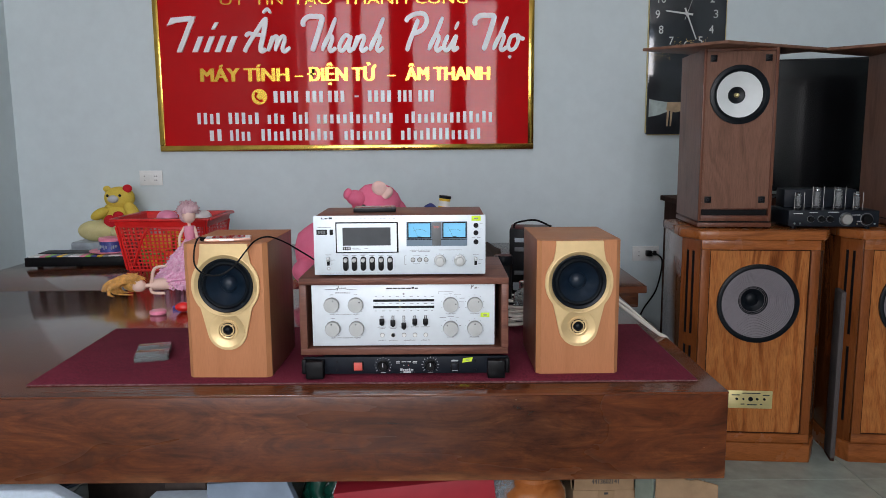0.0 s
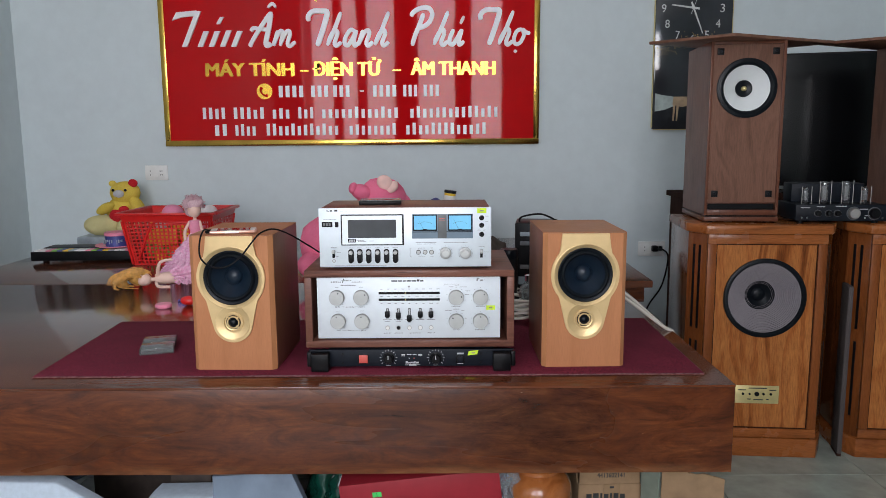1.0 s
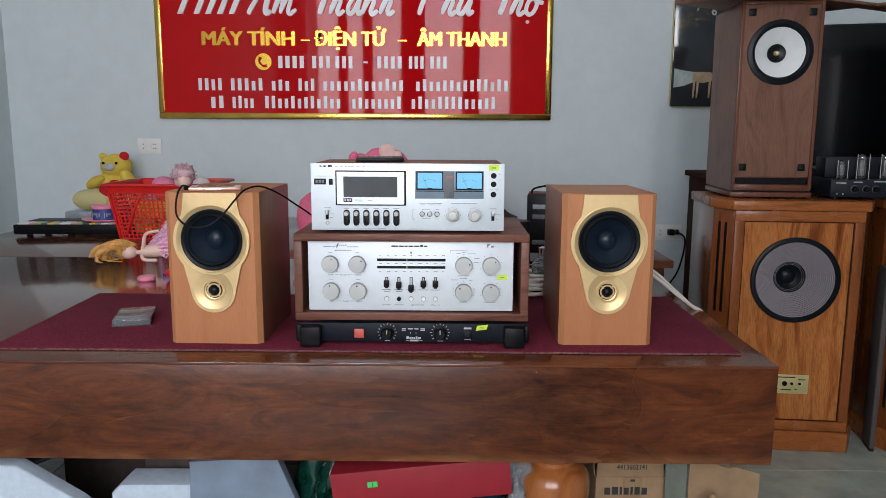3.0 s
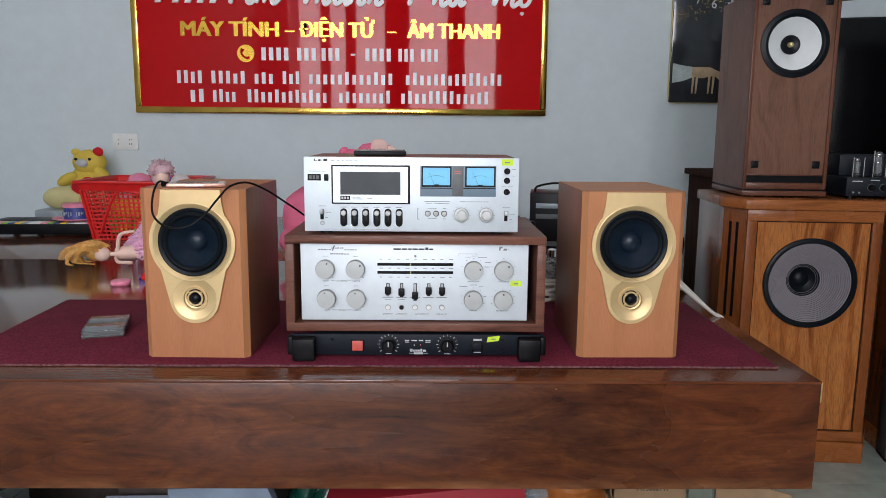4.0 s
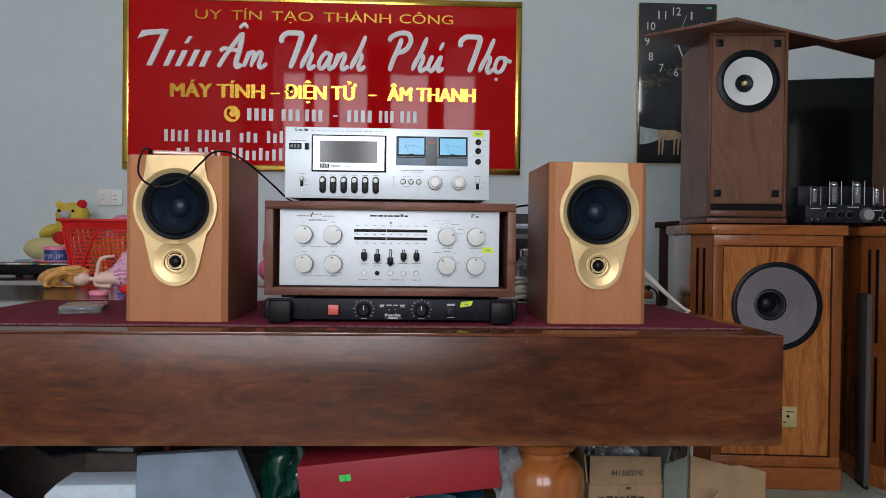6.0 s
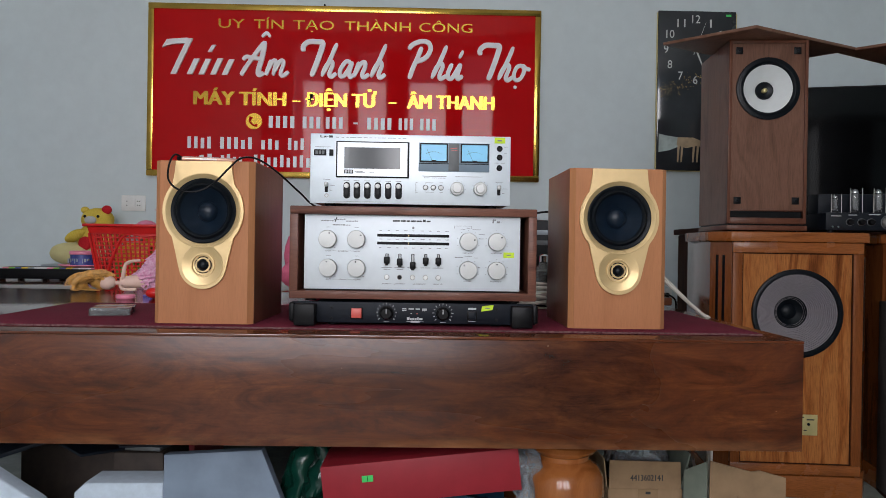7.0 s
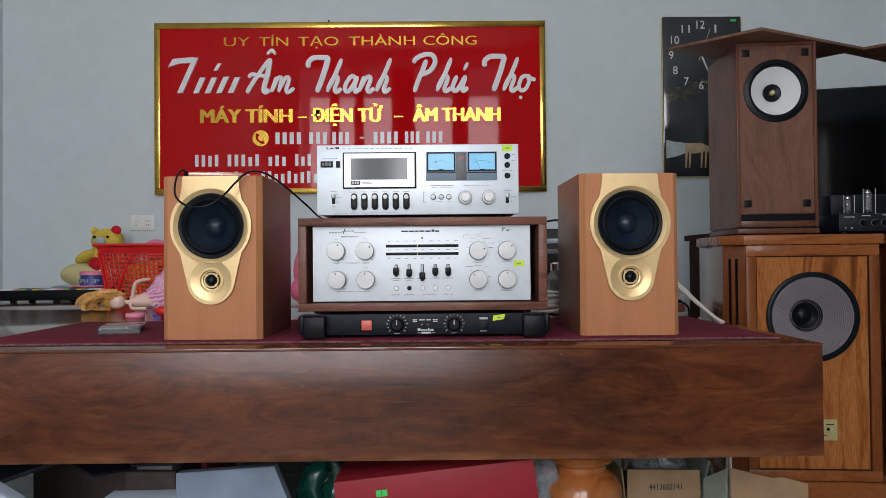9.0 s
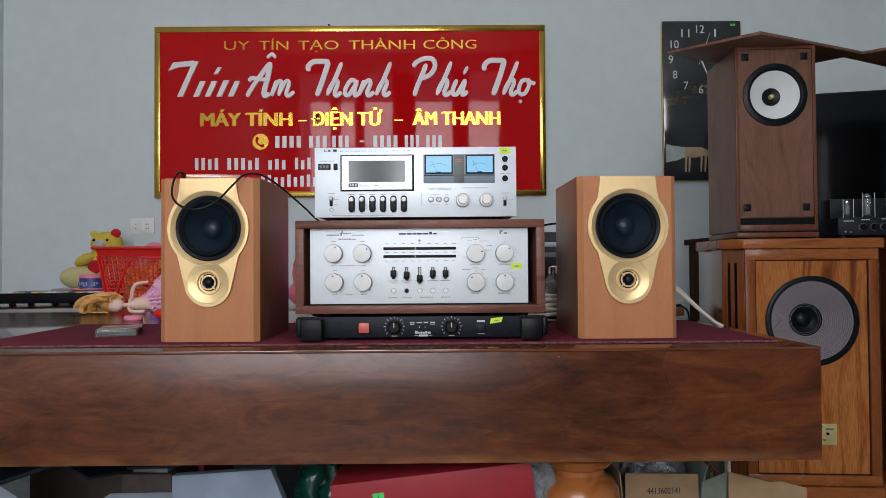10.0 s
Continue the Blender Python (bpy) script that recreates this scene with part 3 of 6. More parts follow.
# ---- rack power amplifier, at the bottom of the stack ----
def rack_amplifier():
    a = thing("power_amplifier", "black rack-mount power amplifier under the wooden-cased amplifier", "amplifier")
    zb = MZ + 0.008
    part("body", box(-0.235, 0.193, 1.868, 2.16, zb, 0.750, 0.002), BLACKM, a)
    part("faceplate", box(-0.285, 0.243, 1.858, 1.8675, 0.706, 0.7505, 0.001), BLACKM, a)
    for k, (x0, x1) in enumerate(((-0.275, -0.230), (0.188, 0.233))):
        hd = part("rack_handle", box(x0, x1, 1.826, 1.8575, 0.7015, 0.7475, 0.003), BLACK, a, "black block handle")
        ex0, ex1 = (x0 - 0.013, x0 - 0.0005) if k == 0 else (x1 + 0.0005, x1 + 0.013)
        part("ear", box(ex0, ex1, 1.842, 1.8575, 0.7095, 0.7495, 0.004), BLACK, hd)
    for x in (-0.2, 0.16):
        for y in (1.90, 2.12):
            part("foot", lathe([(0, 0), (0.012, 0), (0.012, 0.0079), (0, 0.0079)], 16, (x, y, MZ)), RUBBER, a)

    def X(p):
        return -0.145 + (p - 609) * 0.001161

    def Z(q):
        return 0.727 + (625 - q) * 0.00116
    yf = 1.858
    sw = part("power_switch", box(X(597), X(621), yf - 0.003, yf - 0.0002, Z(636), Z(614), 0.001), BLACK, a)
    part("rocker", box(X(600), X(619), yf - 0.006, yf - 0.0031, Z(634), Z(616), 0.001), REDBTN, sw, "red illuminated-style rocker")
    for i, px in enumerate((665, 770)):
        kb = part("gain_knob", lathe([(0.0155, 0), (0.0150, 0.003), (0.0125, 0.004), (0.0118, 0.014), (0.0105, 0.0155), (0, 0.0155)], 32, (X(px), yf - 0.0002, Z(624)), "y"), BLACK, a)
        part("pointer", box(X(px) - 0.001, X(px) + 0.001, yf - 0.0165, yf - 0.0157, Z(624), Z(624) + 0.010), PALEINK, kb)
        for j in range(13):
            t = radians(220 - j * 260 / 12)
            r0, r1 = 0.0185, 0.0215 + (0.0015 if j % 2 == 0 else 0)
            dx, dz = math.cos(t), math.sin(t)
            pts = [(X(px) + dx * r0 - dz * .0006, Z(624) + dz * r0 + dx * .0006), (X(px) + dx * r0 + dz * .0006, Z(624) + dz * r0 - dx * .0006),
                   (X(px) + dx * r1 + dz * .0006, Z(624) + dz * r1 - dx * .0006), (X(px) + dx * r1 - dz * .0006, Z(624) + dz * r1 + dx * .0006)]
            part("tick", prism(pts, yf - 0.0006, yf + 0.0002), PALEINK, kb, smooth=False)
        bar("caption", X(px) - 0.006, X(px) + 0.006, Z(641), Z(640), yf, PALEINK, a)
    for x0, x1 in ((694, 702), (706, 716), (719, 727), (731, 740)):
        bar("caption", X(x0), X(x1), Z(617), Z(615), yf, PALEINK, a)
    for x0, x1 in ((694, 702), (731, 740)):
        bar("caption", X(x0), X(x1), Z(619.6), Z(618.3), yf, PALEINK, a)
    for px in (711, 722):
        part("led", disc(X(px), Z(624.5), 0.0013, yf - 0.001, yf, 10), PALEINK if px < 715 else REDBTN, a)
    for i, (x0, x1) in enumerate(((703, 708), (709, 712), (713, 717), (717.6, 721), (722, 725), (726, 732))):
        bar("logo_mark", X(x0), X(x1), Z(636.5), Z(633 if i not in (0, 4) else 631.5), yf, PALEINK, a)
    bar("logo_mark", X(710), X(727), Z(641.5), Z(638), yf, PALEINK, a)
    bar("logo_mark", X(702), X(709), Z(640), Z(639.3), yf, PALEINK, a)
    bar("logo_mark", X(728), X(735), Z(640), Z(639.3), yf, PALEINK, a)
    rk = part("rocker_switch", box(X(815), X(834), yf - 0.002, yf - 0.0002, Z(636), Z(619), 0.0006), BLACK, a)
    part("rocker", box(X(818), X(831), yf - 0.005, yf - 0.0021, Z(634), Z(621), 0.001), BLACKM, rk)
    bar("caption", X(817), X(832), Z(616), Z(612.5), yf, PALEINK, a)
    bar("caption", X(818), X(831), Z(638), Z(636.8), yf, PALEINK, a)
    for px in (563, 870):
        for q in (615, 635):
            part("screw", lathe([(0, 0), (0.0035, 0), (0.003, 0.0016), (0.0012, 0.0018), (0, 0.001)], 16, (X(px), yf, Z(q)), "y"), BLACK, a)
    tg = part("price_tag", prism([(X(841), Z(619)), (X(862), Z(616)), (X(865), Z(606.5)), (X(843), Z(609))], yf - 0.0007, yf - 0.0001), TAG, a, "lime green sticker", smooth=False)
    bar("mark", X(849), X(857), Z(614), Z(612), yf - 0.0008, GREYINK, tg, 0.0003)


rack_amplifier()


# ---- wooden-cased stereo amplifier ----
def cased_amplifier():
    a = thing("stereo_amplifier", "silver-faced stereo amplifier in a walnut case on the rack amplifier", "amplifier")
    zb, zt, x0, x1, y0, y1 = 0.757, 0.957, -0.291, 0.243, 1.857, 2.20
    part("top_board", box(x0, x1, y0, y1, zt - 0.017, zt, 0.0015), WALNUT, a)
    part("bottom_board", box(x0, x1, y0, y1, zb, zb + 0.017, 0.0015), WALNUT, a)
    part("side_board", box(x0, x0 + 0.018, y0 + .0005, y1, zb + 0.0172, zt - 0.0172, 0.001), WALNUT, a)
    part("side_board", box(x1 - 0.018, x1, y0 + .0005, y1, zb + 0.0172, zt - 0.0172, 0.001), WALNUT, a)
    part("chassis", box(-0.258, 0.205, y0 + 0.022, y1 - 0.01, zb + 0.018, zt - 0.018), BLACKM, a)
    yf = 1.8715
    part("faceplate", box(-0.2615, 0.2085, yf, yf + 0.006, 0.7775, 0.9395, 0.0008), FACE, a, "pale champagne aluminium faceplate")
    for x in (-0.25, 0.2):
        for y in (1.9, 2.12):
            part("foot", lathe([(0, 0), (0.012, 0), (0.012, 0.0063), (0, 0.0063)], 16, (x, y, 0.7506)), RUBBER, a)

    def X(p):
        return -0.261 + (p - 508) * 0.469 / 408

    def Z(q):
        return 0.778 + (579 - q) * 0.161 / 137
    for px, q, ang in ((552, 487, 70), (606, 487, 40), (553.5, 540, 100), (607, 540, 95), (818, 488, 15), (872, 488, 45), (818, 541, 130), (872, 541, 90)):
        k = part("knob", lathe([(0.0190, 0), (0.0190, 0.012), (0.0184, 0.0155), (0, 0.0162)], 48, (X(px), yf - 0.0002, Z(q)), "y"), KNOB, a, "round silver knob")
        part("skirt", lathe([(0.0193, 0.0006), (0.0195, 0.001), (0.0195, 0.0105), (0.0192, 0.011)], 48, (X(px), yf - 0.0002, Z(q)), "y"), KNOB_SIDE, k)
        dx, dz = math.cos(radians(ang)) * 0.0135, math.sin(radians(ang)) * 0.0135
        part("dimple", disc(X(px) + dx, Z(q) + dz, 0.0018, yf - 0.0170, yf - 0.0155, 12), INK, k)
    rnd = random.Random(5)
    for px, q in ((552, 487), (606, 487), (553.5, 540), (607, 540)):
        bar("caption", X(px - 4), X(px + 4), Z(q - 22.5), Z(q - 21.8), yf, GREYINK, a)
        bar("caption", X(px + 11), X(px + 14), Z(q + 16), Z(q + 15), yf, GREYINK, a)
    for px, q in ((818, 488), (872, 488), (818, 541), (872, 541)):
        for j in range(7):
            t = radians(200 - j * 220 / 6)
            cx, cz = X(px) + 0.0245 * math.cos(t), Z(q) + 0.0245 * math.sin(t)
            bar("tick", cx - 0.0012, cx + 0.0012, cz - 0.0004, cz + 0.0004, yf, GREYINK, a)
    for body, px0, px1, q in (("left", 547, 558, 510), ("treble", 571, 590, 510), ("right", 599, 614, 510), ("left", 549, 559, 562.5), ("bass", 575, 588, 562.5), ("right", 600, 615, 562.5),
                              ("selector", 807, 829, 510), ("volume", 862, 882, 510), ("mode", 810, 825, 562.5), ("balance", 860, 882, 562.5),
                              ("power", 655, 672, 569), ("phones", 679, 698, 569), ("speakers", 713, 738, 569), ("class A", 752, 770, 569)):
        text_part("caption", body, X(px0), X(px1), Z(q), 0.0032, yf, GREYINK, a, 0.0004, 0.04, 0.25)
    for px0, px1, q in ((561, 569, 508.5), (591, 597, 508.5), (562, 573, 561), (590, 598, 561)):
        bar("rule", X(px0), X(px1), Z(q + .4), Z(q - .2), yf, GREYINK, a)
    for px0, px1, q in ((539, 562, 453), (563, 585, 450), (586, 612, 453), (561, 597, 460.5)):
        x = px0
        while x < px1 - 3:
            wd = rnd.uniform(2, 5)
            bar("caption", X(x), X(min(x + wd, px1)), Z(q + 1.2), Z(q - rnd.uniform(0.2, 1.2)), yf, GREYINK, a)
            x += wd + 1.2
    bar("logo_stroke", X(564), X(566), Z(455), Z(446), yf, INK, a, 0.0008, 0.004)
    x = 674
    for i, wd in enumerate((15, 11, 8, 11, 12, 7, 9)):
        bar("logo_mark", X(x), X(x + wd - 1.5), Z(453), Z(450.2 if i not in (5,) else 448.4), yf, INK, a)
        x += wd
    for px0, px1, q0, q1 in ((863, 866, 453, 446), (866.5, 869, 449, 446), (871, 877, 453, 449.5), (879, 881, 451, 450.4)):
        bar("logo_mark", X(px0), X(px1), Z(q0), Z(q1), yf, GREYINK, a, 0.0008, 0.001)
    part("pilot_lamp", disc(X(713), Z(464), 0.0026, yf - 0.0016, yf, 16), GREYINK, a)
    for q in (478.5, 493):
        sl = part("slider_slot", box(X(645), X(781.5), yf - 0.0012, yf - 0.0001, Z(q + 2.6), Z(q - 2.6), 0.0003), BLACK, a)
        part("pointer", box(X(704), X(705.4), yf - 0.0018, yf - 0.00125, Z(q + 1.8), Z(q - 1.8)), BRASS, sl)
    for q in (469.5, 485.5, 501.5):
        for j in range(9):
            cx = 649 + j * 15.6
            bar("scale_mark", X(cx), X(cx + rnd.uniform(4, 8)), Z(q + .6), Z(q - .5), yf, GREYINK, a)
    for i, px in enumerate((664, 688.5, 713, 737.5, 761.5)):
        low = (524.5, 527.5, 533.5, 525, 525)[i]
        part("switch_slot", box(X(px - 3), X(px + 3), yf - 0.001, yf - 0.0001, Z(534.5), Z(512.5), 0.0003), BLACK, a)
        part("switch_gate", box(X(px - 1.6), X(px + 1.6), yf - 0.0016, yf - 0.00105, Z(low - 4), Z(513.5)), PALEINK, a)
        lv = part("lever", box(X(px - 5.5), X(px + 5.5), yf - 0.011, yf - 0.0017, Z(low + 6.5), Z(low - 6.5), 0.002), BLACK, a, "black paddle lever")
        part("tip", box(X(px - 3), X(px + 3), yf - 0.009, yf - 0.0018, Z(low + 9), Z(low + 6.6), 0.001), BLACK, lv)
        bar("caption", X(px - 10), X(px + 9), Z(538.5), Z(537.4), yf, GREYINK, a)
        if i < 2:
            bar("caption", X(px - 6), X(px + 6), Z(542), Z(541), yf, GREYINK, a)
        b = part("push_button", lathe([(0.0058, 0), (0.0056, 0.0022), (0.0048, 0.0022), (0.0046, 0.001)], 24, (X(px), yf - 0.0002, Z(556)), "y"), KNOB_SIDE, a)
        part("cap", lathe([(0.0046, 0.0005), (0.0044, 0.0035), (0, 0.004)], 24, (X(px), yf - 0.0002, Z(556)), "y"), BLACK if i == 1 else WHITE, b)
    for p in ((791, 791.5, 464, 459), (791, 824, 459.5, 459), (823.5, 824, 464, 459), (803, 812, 465.5, 464.7), (814, 821, 463.5, 462.7), (826, 842, 466, 465.2), (838, 849, 475, 474), (838, 847, 483, 482), (793, 808, 518, 517), (811, 825, 515.5, 514.5), (829, 836, 518.5, 517.7), (837, 841, 536, 535)):
        bar("caption", X(p[0]), X(p[1]), Z(p[2]), Z(p[3]), yf, GREYINK, a)
    tg = part("price_tag", box(X(885), X(905), yf - 0.0006, yf - 0.0001, Z(517), Z(507)), TAG, a, "lime green sticker")
    bar("mark", X(891), X(899), Z(513.5), Z(511), yf - 0.0006, GREYINK, tg, 0.0003)


cased_amplifier()


# ---- cassette deck ----
def stadium(cx, cz, w, h, n=8):
    r = w / 2
    pts = [(cx + r * math.cos(radians(180 * k / n)), cz + h / 2 - r + r * math.sin(radians(180 * k / n))) for k in range(n + 1)]
    return pts + [(cx - r * math.cos(radians(180 * k / n)), cz - h / 2 + r - r * math.sin(radians(180 * k / n))) for k in range(n + 1)]


def cassette_deck():
    d = thing("cassette_deck", "silver cassette deck with two blue level meters on the walnut case", "cassette deck")
    x0, x1, zb, zt, yf = -0.2515, 0.185, 0.964, 1.1155, 1.872
    part("cover", box(x0 + 0.003, x1 - 0.003, yf + 0.006, 2.115, zb + 0.002, zt - 0.001, 0.0015), WALNUT, d, "dark brown case")
    part("faceplate", box(x0, x1, yf, yf + 0.0058, zb, zt, 0.0012), SILVER, d, "brushed silver faceplate")
    for x in (x0 + 0.04, x1 - 0.04):
        for y in (1.91, 2.07):
            part("foot", lathe([(0, 0), (0.014, 0), (0.013, 0.0085), (0, 0.0085)], 20, (x, y, 0.9572)), RUBBER, d)

    def X(p):
        return x0 + (p - 514.5) * 0.4365 / 384.5

    def Z(q, p=700):
        return zb + (418 - q) * (zt - zb) / (131 - 0.011 * (p - 700))
    # cassette door
    dr = part("cassette_door", box(X(564), X(704), yf - 0.004, yf - 0.0001, Z(369), Z(301), 0.001), BLACK, d)
    part("door_plate", ring_rect(X(567), X(700.5), Z(366.5), Z(303.5), X(580), X(687), Z(352.5), Z(312.5), yf - 0.0062, yf - 0.0041), SILVER, dr, "silver door plate", smooth=False)
    part("window", box(X(579.5), X(687.5), yf - 0.0052, yf - 0.0042, Z(353), Z(312)), GREYGLASS, dr, "smoked window")
    bd = part("badge", box(X(580), X(597.5), yf - 0.0068, yf - 0.0063, Z(362), Z(354.7)), BLACK, dr)
    for k in range(3):
        bar("mark", X(582 + k * 5), X(585.4 + k * 5), Z(360.5), Z(356), yf - 0.0068, PALEINK, bd, 0.0003)
    for p0, p1, q in ((600, 616, 358), (602, 620, 360), (628, 637, 359)):
        bar("caption", X(p0), X(p1), Z(q + .5), Z(q - .5), yf - 0.0062, GREYINK, dr, 0.0004)
    # counter
    ct = part("tape_counter", box(X(521.5), X(545), yf - 0.002, yf - 0.0001, Z(328.5), Z(317), 0.0006), BLACK, d)
    for k in range(3):
        part("digit_wheel", box(X(524.5 + k * 6.2), X(529 + k * 6.2), yf - 0.0027, yf - 0.0021, Z(326), Z(319.5)), GREYJUNK, ct)
    part("reset_button", box(X(551), X(558.5), yf - 0.004, yf - 0.0001, Z(329), Z(317), 0.0008), BLACK, d)
    bar("caption", X(524), X(554), Z(312.6), Z(311.8), yf, GREYINK, d)
    # piano keys
    for px in (585, 604.5, 624.5, 644.5, 664.5, 684.5):
        sl = part("key_slot", prism(stadium(X(px), Z(393), 0.0142, 0.0365), yf - 0.0010, yf - 0.0001), BLACK, d)
        part("key", prism(stadium(X(px), Z(397), 0.0108, 0.0270), yf - 0.0075, yf - 0.0011, 0.001), BLACK, sl)
        part("key_cap", lathe([(0.0052, 0), (0.0052, 0.008), (0.0044, 0.0095), (0, 0.0098)], 24, (X(px), yf - 0.0011, Z(385)), "y"), KNOB, sl, "round silver key cap")
        bar("caption", X(px - 6), X(px + 5), Z(375.4), Z(374.5), yf, GREYINK, d)
    # switches
    for px, q in ((546, 387), (877, 388)):
        s = part("lever_switch", box(X(px - 3), X(px + 3), yf - 0.001, yf - 0.0001, Z(q + 10), Z(q - 8), 0.0003), BLACK, d)
        part("bat", box(X(px - 3.4), X(px + 3.4), yf - 0.012, yf - 0.0011, Z(q), Z(q - 8.5), 0.0022), KNOB, s)
        bar("caption", X(px - 6), X(px + 7), Z(q - 13.4), Z(q - 14.3), yf, GREYINK, d)
        bar("caption", X(px + 7), X(px + 16), Z(q - 2), Z(q - 2.6), yf, GREYINK, d)
        bar("caption", X(px + 6), X(px + 11), Z(q + 7), Z(q + 6.2), yf, GREYINK, d)
    part("jack", lathe([(0.0048, 0), (0.0046, 0.002), (0.0028, 0.002), (0.0024, 0.0004)], 20, (X(546.5), yf, Z(403.5)), "y"), KNOB, d)
    # meters
    mp = part("meter_panel", box(X(722), X(858), yf - 0.002, yf - 0.0001, Z(355), Z(301), 0.0006), METERBAR, d, "slate grey meter panel")
    for a0, a1 in ((725, 777.5), (803, 856)):
        part("meter_frame", ring_rect(X(a0 - .5), X(a1 + .5), Z(338), Z(302), X(a0 + 2), X(a1 - 2), Z(335), Z(304.5), yf - 0.0042, yf - 0.0021), BLACKM, mp, smooth=False)
        mf = part("level_meter", box(X(a0 + 1.5), X(a1 - 1.5), yf - 0.0028, yf - 0.00212, Z(335.5), Z(304)), METER, mp, "meter face coloured with the blue of reflected sky")
        cx, cz = X((a0 + a1) / 2), Z(344)
        for k in range(11):
            t = radians(122 - k * 64 / 10)
            rr = 0.030
            px, pz = cx + rr * math.cos(t), cz + rr * math.sin(t)
            bar("scale_mark", px - 0.0009, px + 0.0009, pz - 0.0003, pz + 0.0005, yf - 0.0028, INK, mf, 0.0003)
        needle = tube([(cx - 0.004, yf - 0.0031, Z(334.5)), (cx - 0.0155, yf - 0.0031, Z(313))], 0.00025, 5)
        part("needle", needle, INK, mf)
        part("pivot", box(cx - 0.005, cx + 0.005, yf - 0.0040, yf - 0.0029, Z(336), Z(333.6), 0.0004), BLACKM, mf)
    part("divider", box(X(779.5), X(799.5), yf - 0.0030, yf - 0.0021, Z(354), Z(302), 0.0003), GREYJUNK, mp)
    bar("caption", X(783), X(796), Z(311.6), Z(310.6), yf - 0.0030, REDBTN, mp, 0.0003)
    bar("caption", X(783), X(796), Z(315), Z(314.2), yf - 0.0030, REDBTN, mp, 0.0003)
    part("strip", box(X(723), X(857), yf - 0.0026, yf - 0.00205, Z(341), Z(339.5)), BLACKM, mp)
    # buttons, knobs, jacks
    for px in (736, 751, 765.5):
        b = part("push_button", lathe([(0.0060, 0), (0.0058, 0.002), (0.0050, 0.002), (0.0047, 0.0008)], 24, (X(px), yf, Z(385.5)), "y"), BLACK, d)
        part("cap", lathe([(0.0046, 0.0003), (0.0044, 0.0042), (0, 0.0048)], 24, (X(px), yf, Z(385.5)), "y"), KNOB, b)
    for p in ((717, 717.8, 396, 376), (717, 721, 376.6, 376), (717, 721, 396, 395.4), (736, 736.6, 379, 376), (736, 752, 376.6, 376), (736, 752, 394.6, 394), (730, 776, 364.6, 363.6), (733, 743, 367.6, 366.8), (748, 774, 367.6, 366.8), (793, 846, 364.4, 363.6), (763, 769, 376.5, 375.7), (763, 769, 395, 394.3)):
        bar("caption", X(p[0]), X(p[1]), Z(p[2]), Z(p[3]), yf, GREYINK, d)
    for px in (796.5, 841):
        k = part("level_knob", lathe([(0.0148, 0), (0.0146, 0.010), (0.0140, 0.011), (0.0128, 0.0114), (0.0126, 0.0104), (0, 0.0108)], 48, (X(px), yf - 0.0002, Z(387)), "y"), KNOB, d, "spun silver level knob")
        part("inner_knob", lathe([(0.0100, 0.0106), (0.0098, 0.0165), (0.0090, 0.0175), (0, 0.0178)], 40, (X(px), yf - 0.0002, Z(387)), "y"), KNOB, k)
        for j in range(9):
            t = radians(215 - j * 250 / 8)
            bx, bz = X(px) + 0.0178 * math.cos(t), Z(387) + 0.0178 * math.sin(t)
            bar("tick", bx - 0.0008, bx + 0.0008, bz - 0.0004, bz + 0.0004, yf, GREYINK, d)
    for q in (310, 326.5, 346.5):
        part("jack", lathe([(0.0064, 0), (0.0062, 0.003), (0.0050, 0.0036), (0.0034, 0.003), (0.0030, 0.0006), (0, 0.0006)], 24, (X(877.5), yf, Z(q)), "y"), BLACK, d)
    for p in ((886, 893, 307, 306.2), (868, 876, 337.5, 336.8), (880, 888, 337.5, 336.8), (886, 892, 318.5, 318)):
        bar("caption", X(p[0]), X(p[1]), Z(p[2]), Z(p[3]), yf, GREYINK, d)
    # maker's mark and model line, as plain shapes
    for p in ((533, 535, 294.5, 290.5), (535, 539, 294.5, 293.6), (540.5, 545, 294.5, 291.6), (546, 548.5, 293.4, 292.6), (550, 557, 294.5, 290.5)):
        bar("logo_mark", X(p[0]), X(p[1]), Z(p[2]), Z(p[3]), yf, INK, d)
    rnd = random.Random(8)
    x = 563
    while x < 696:
        w = rnd.uniform(4, 12)
        bar("caption", X(x), X(x + w), Z(294.2), Z(293.2), yf, GREYINK, d)
        x += w + rnd.uniform(1.5, 5)
    bar("caption", X(548), X(664), Z(414.4), Z(414), yf, GREYINK, d)
    tg = part("price_tag", box(X(867.5), X(888), yf - 0.0006, yf - 0.0001, Z(300), Z(289)), TAG, d, "lime green sticker")
    bar("mark", X(873), X(882), Z(296), Z(293.5), yf - 0.0006, GREYINK, tg, 0.0003)


def ring_rect(x0, x1, z0, z1, a0, a1, c0, c1, y0, y1):
    """A rectangular plate with a rectangular hole."""
    b = box(x0, a0, y0, y1, z0, z1)
    box(a1, x1, y0, y1, z0, z1, bm=b)
    box(a0, a1, y0, y1, z0, c0, bm=b)
    box(a0, a1, y0, y1, c1, z1, bm=b)
    return b


cassette_deck()


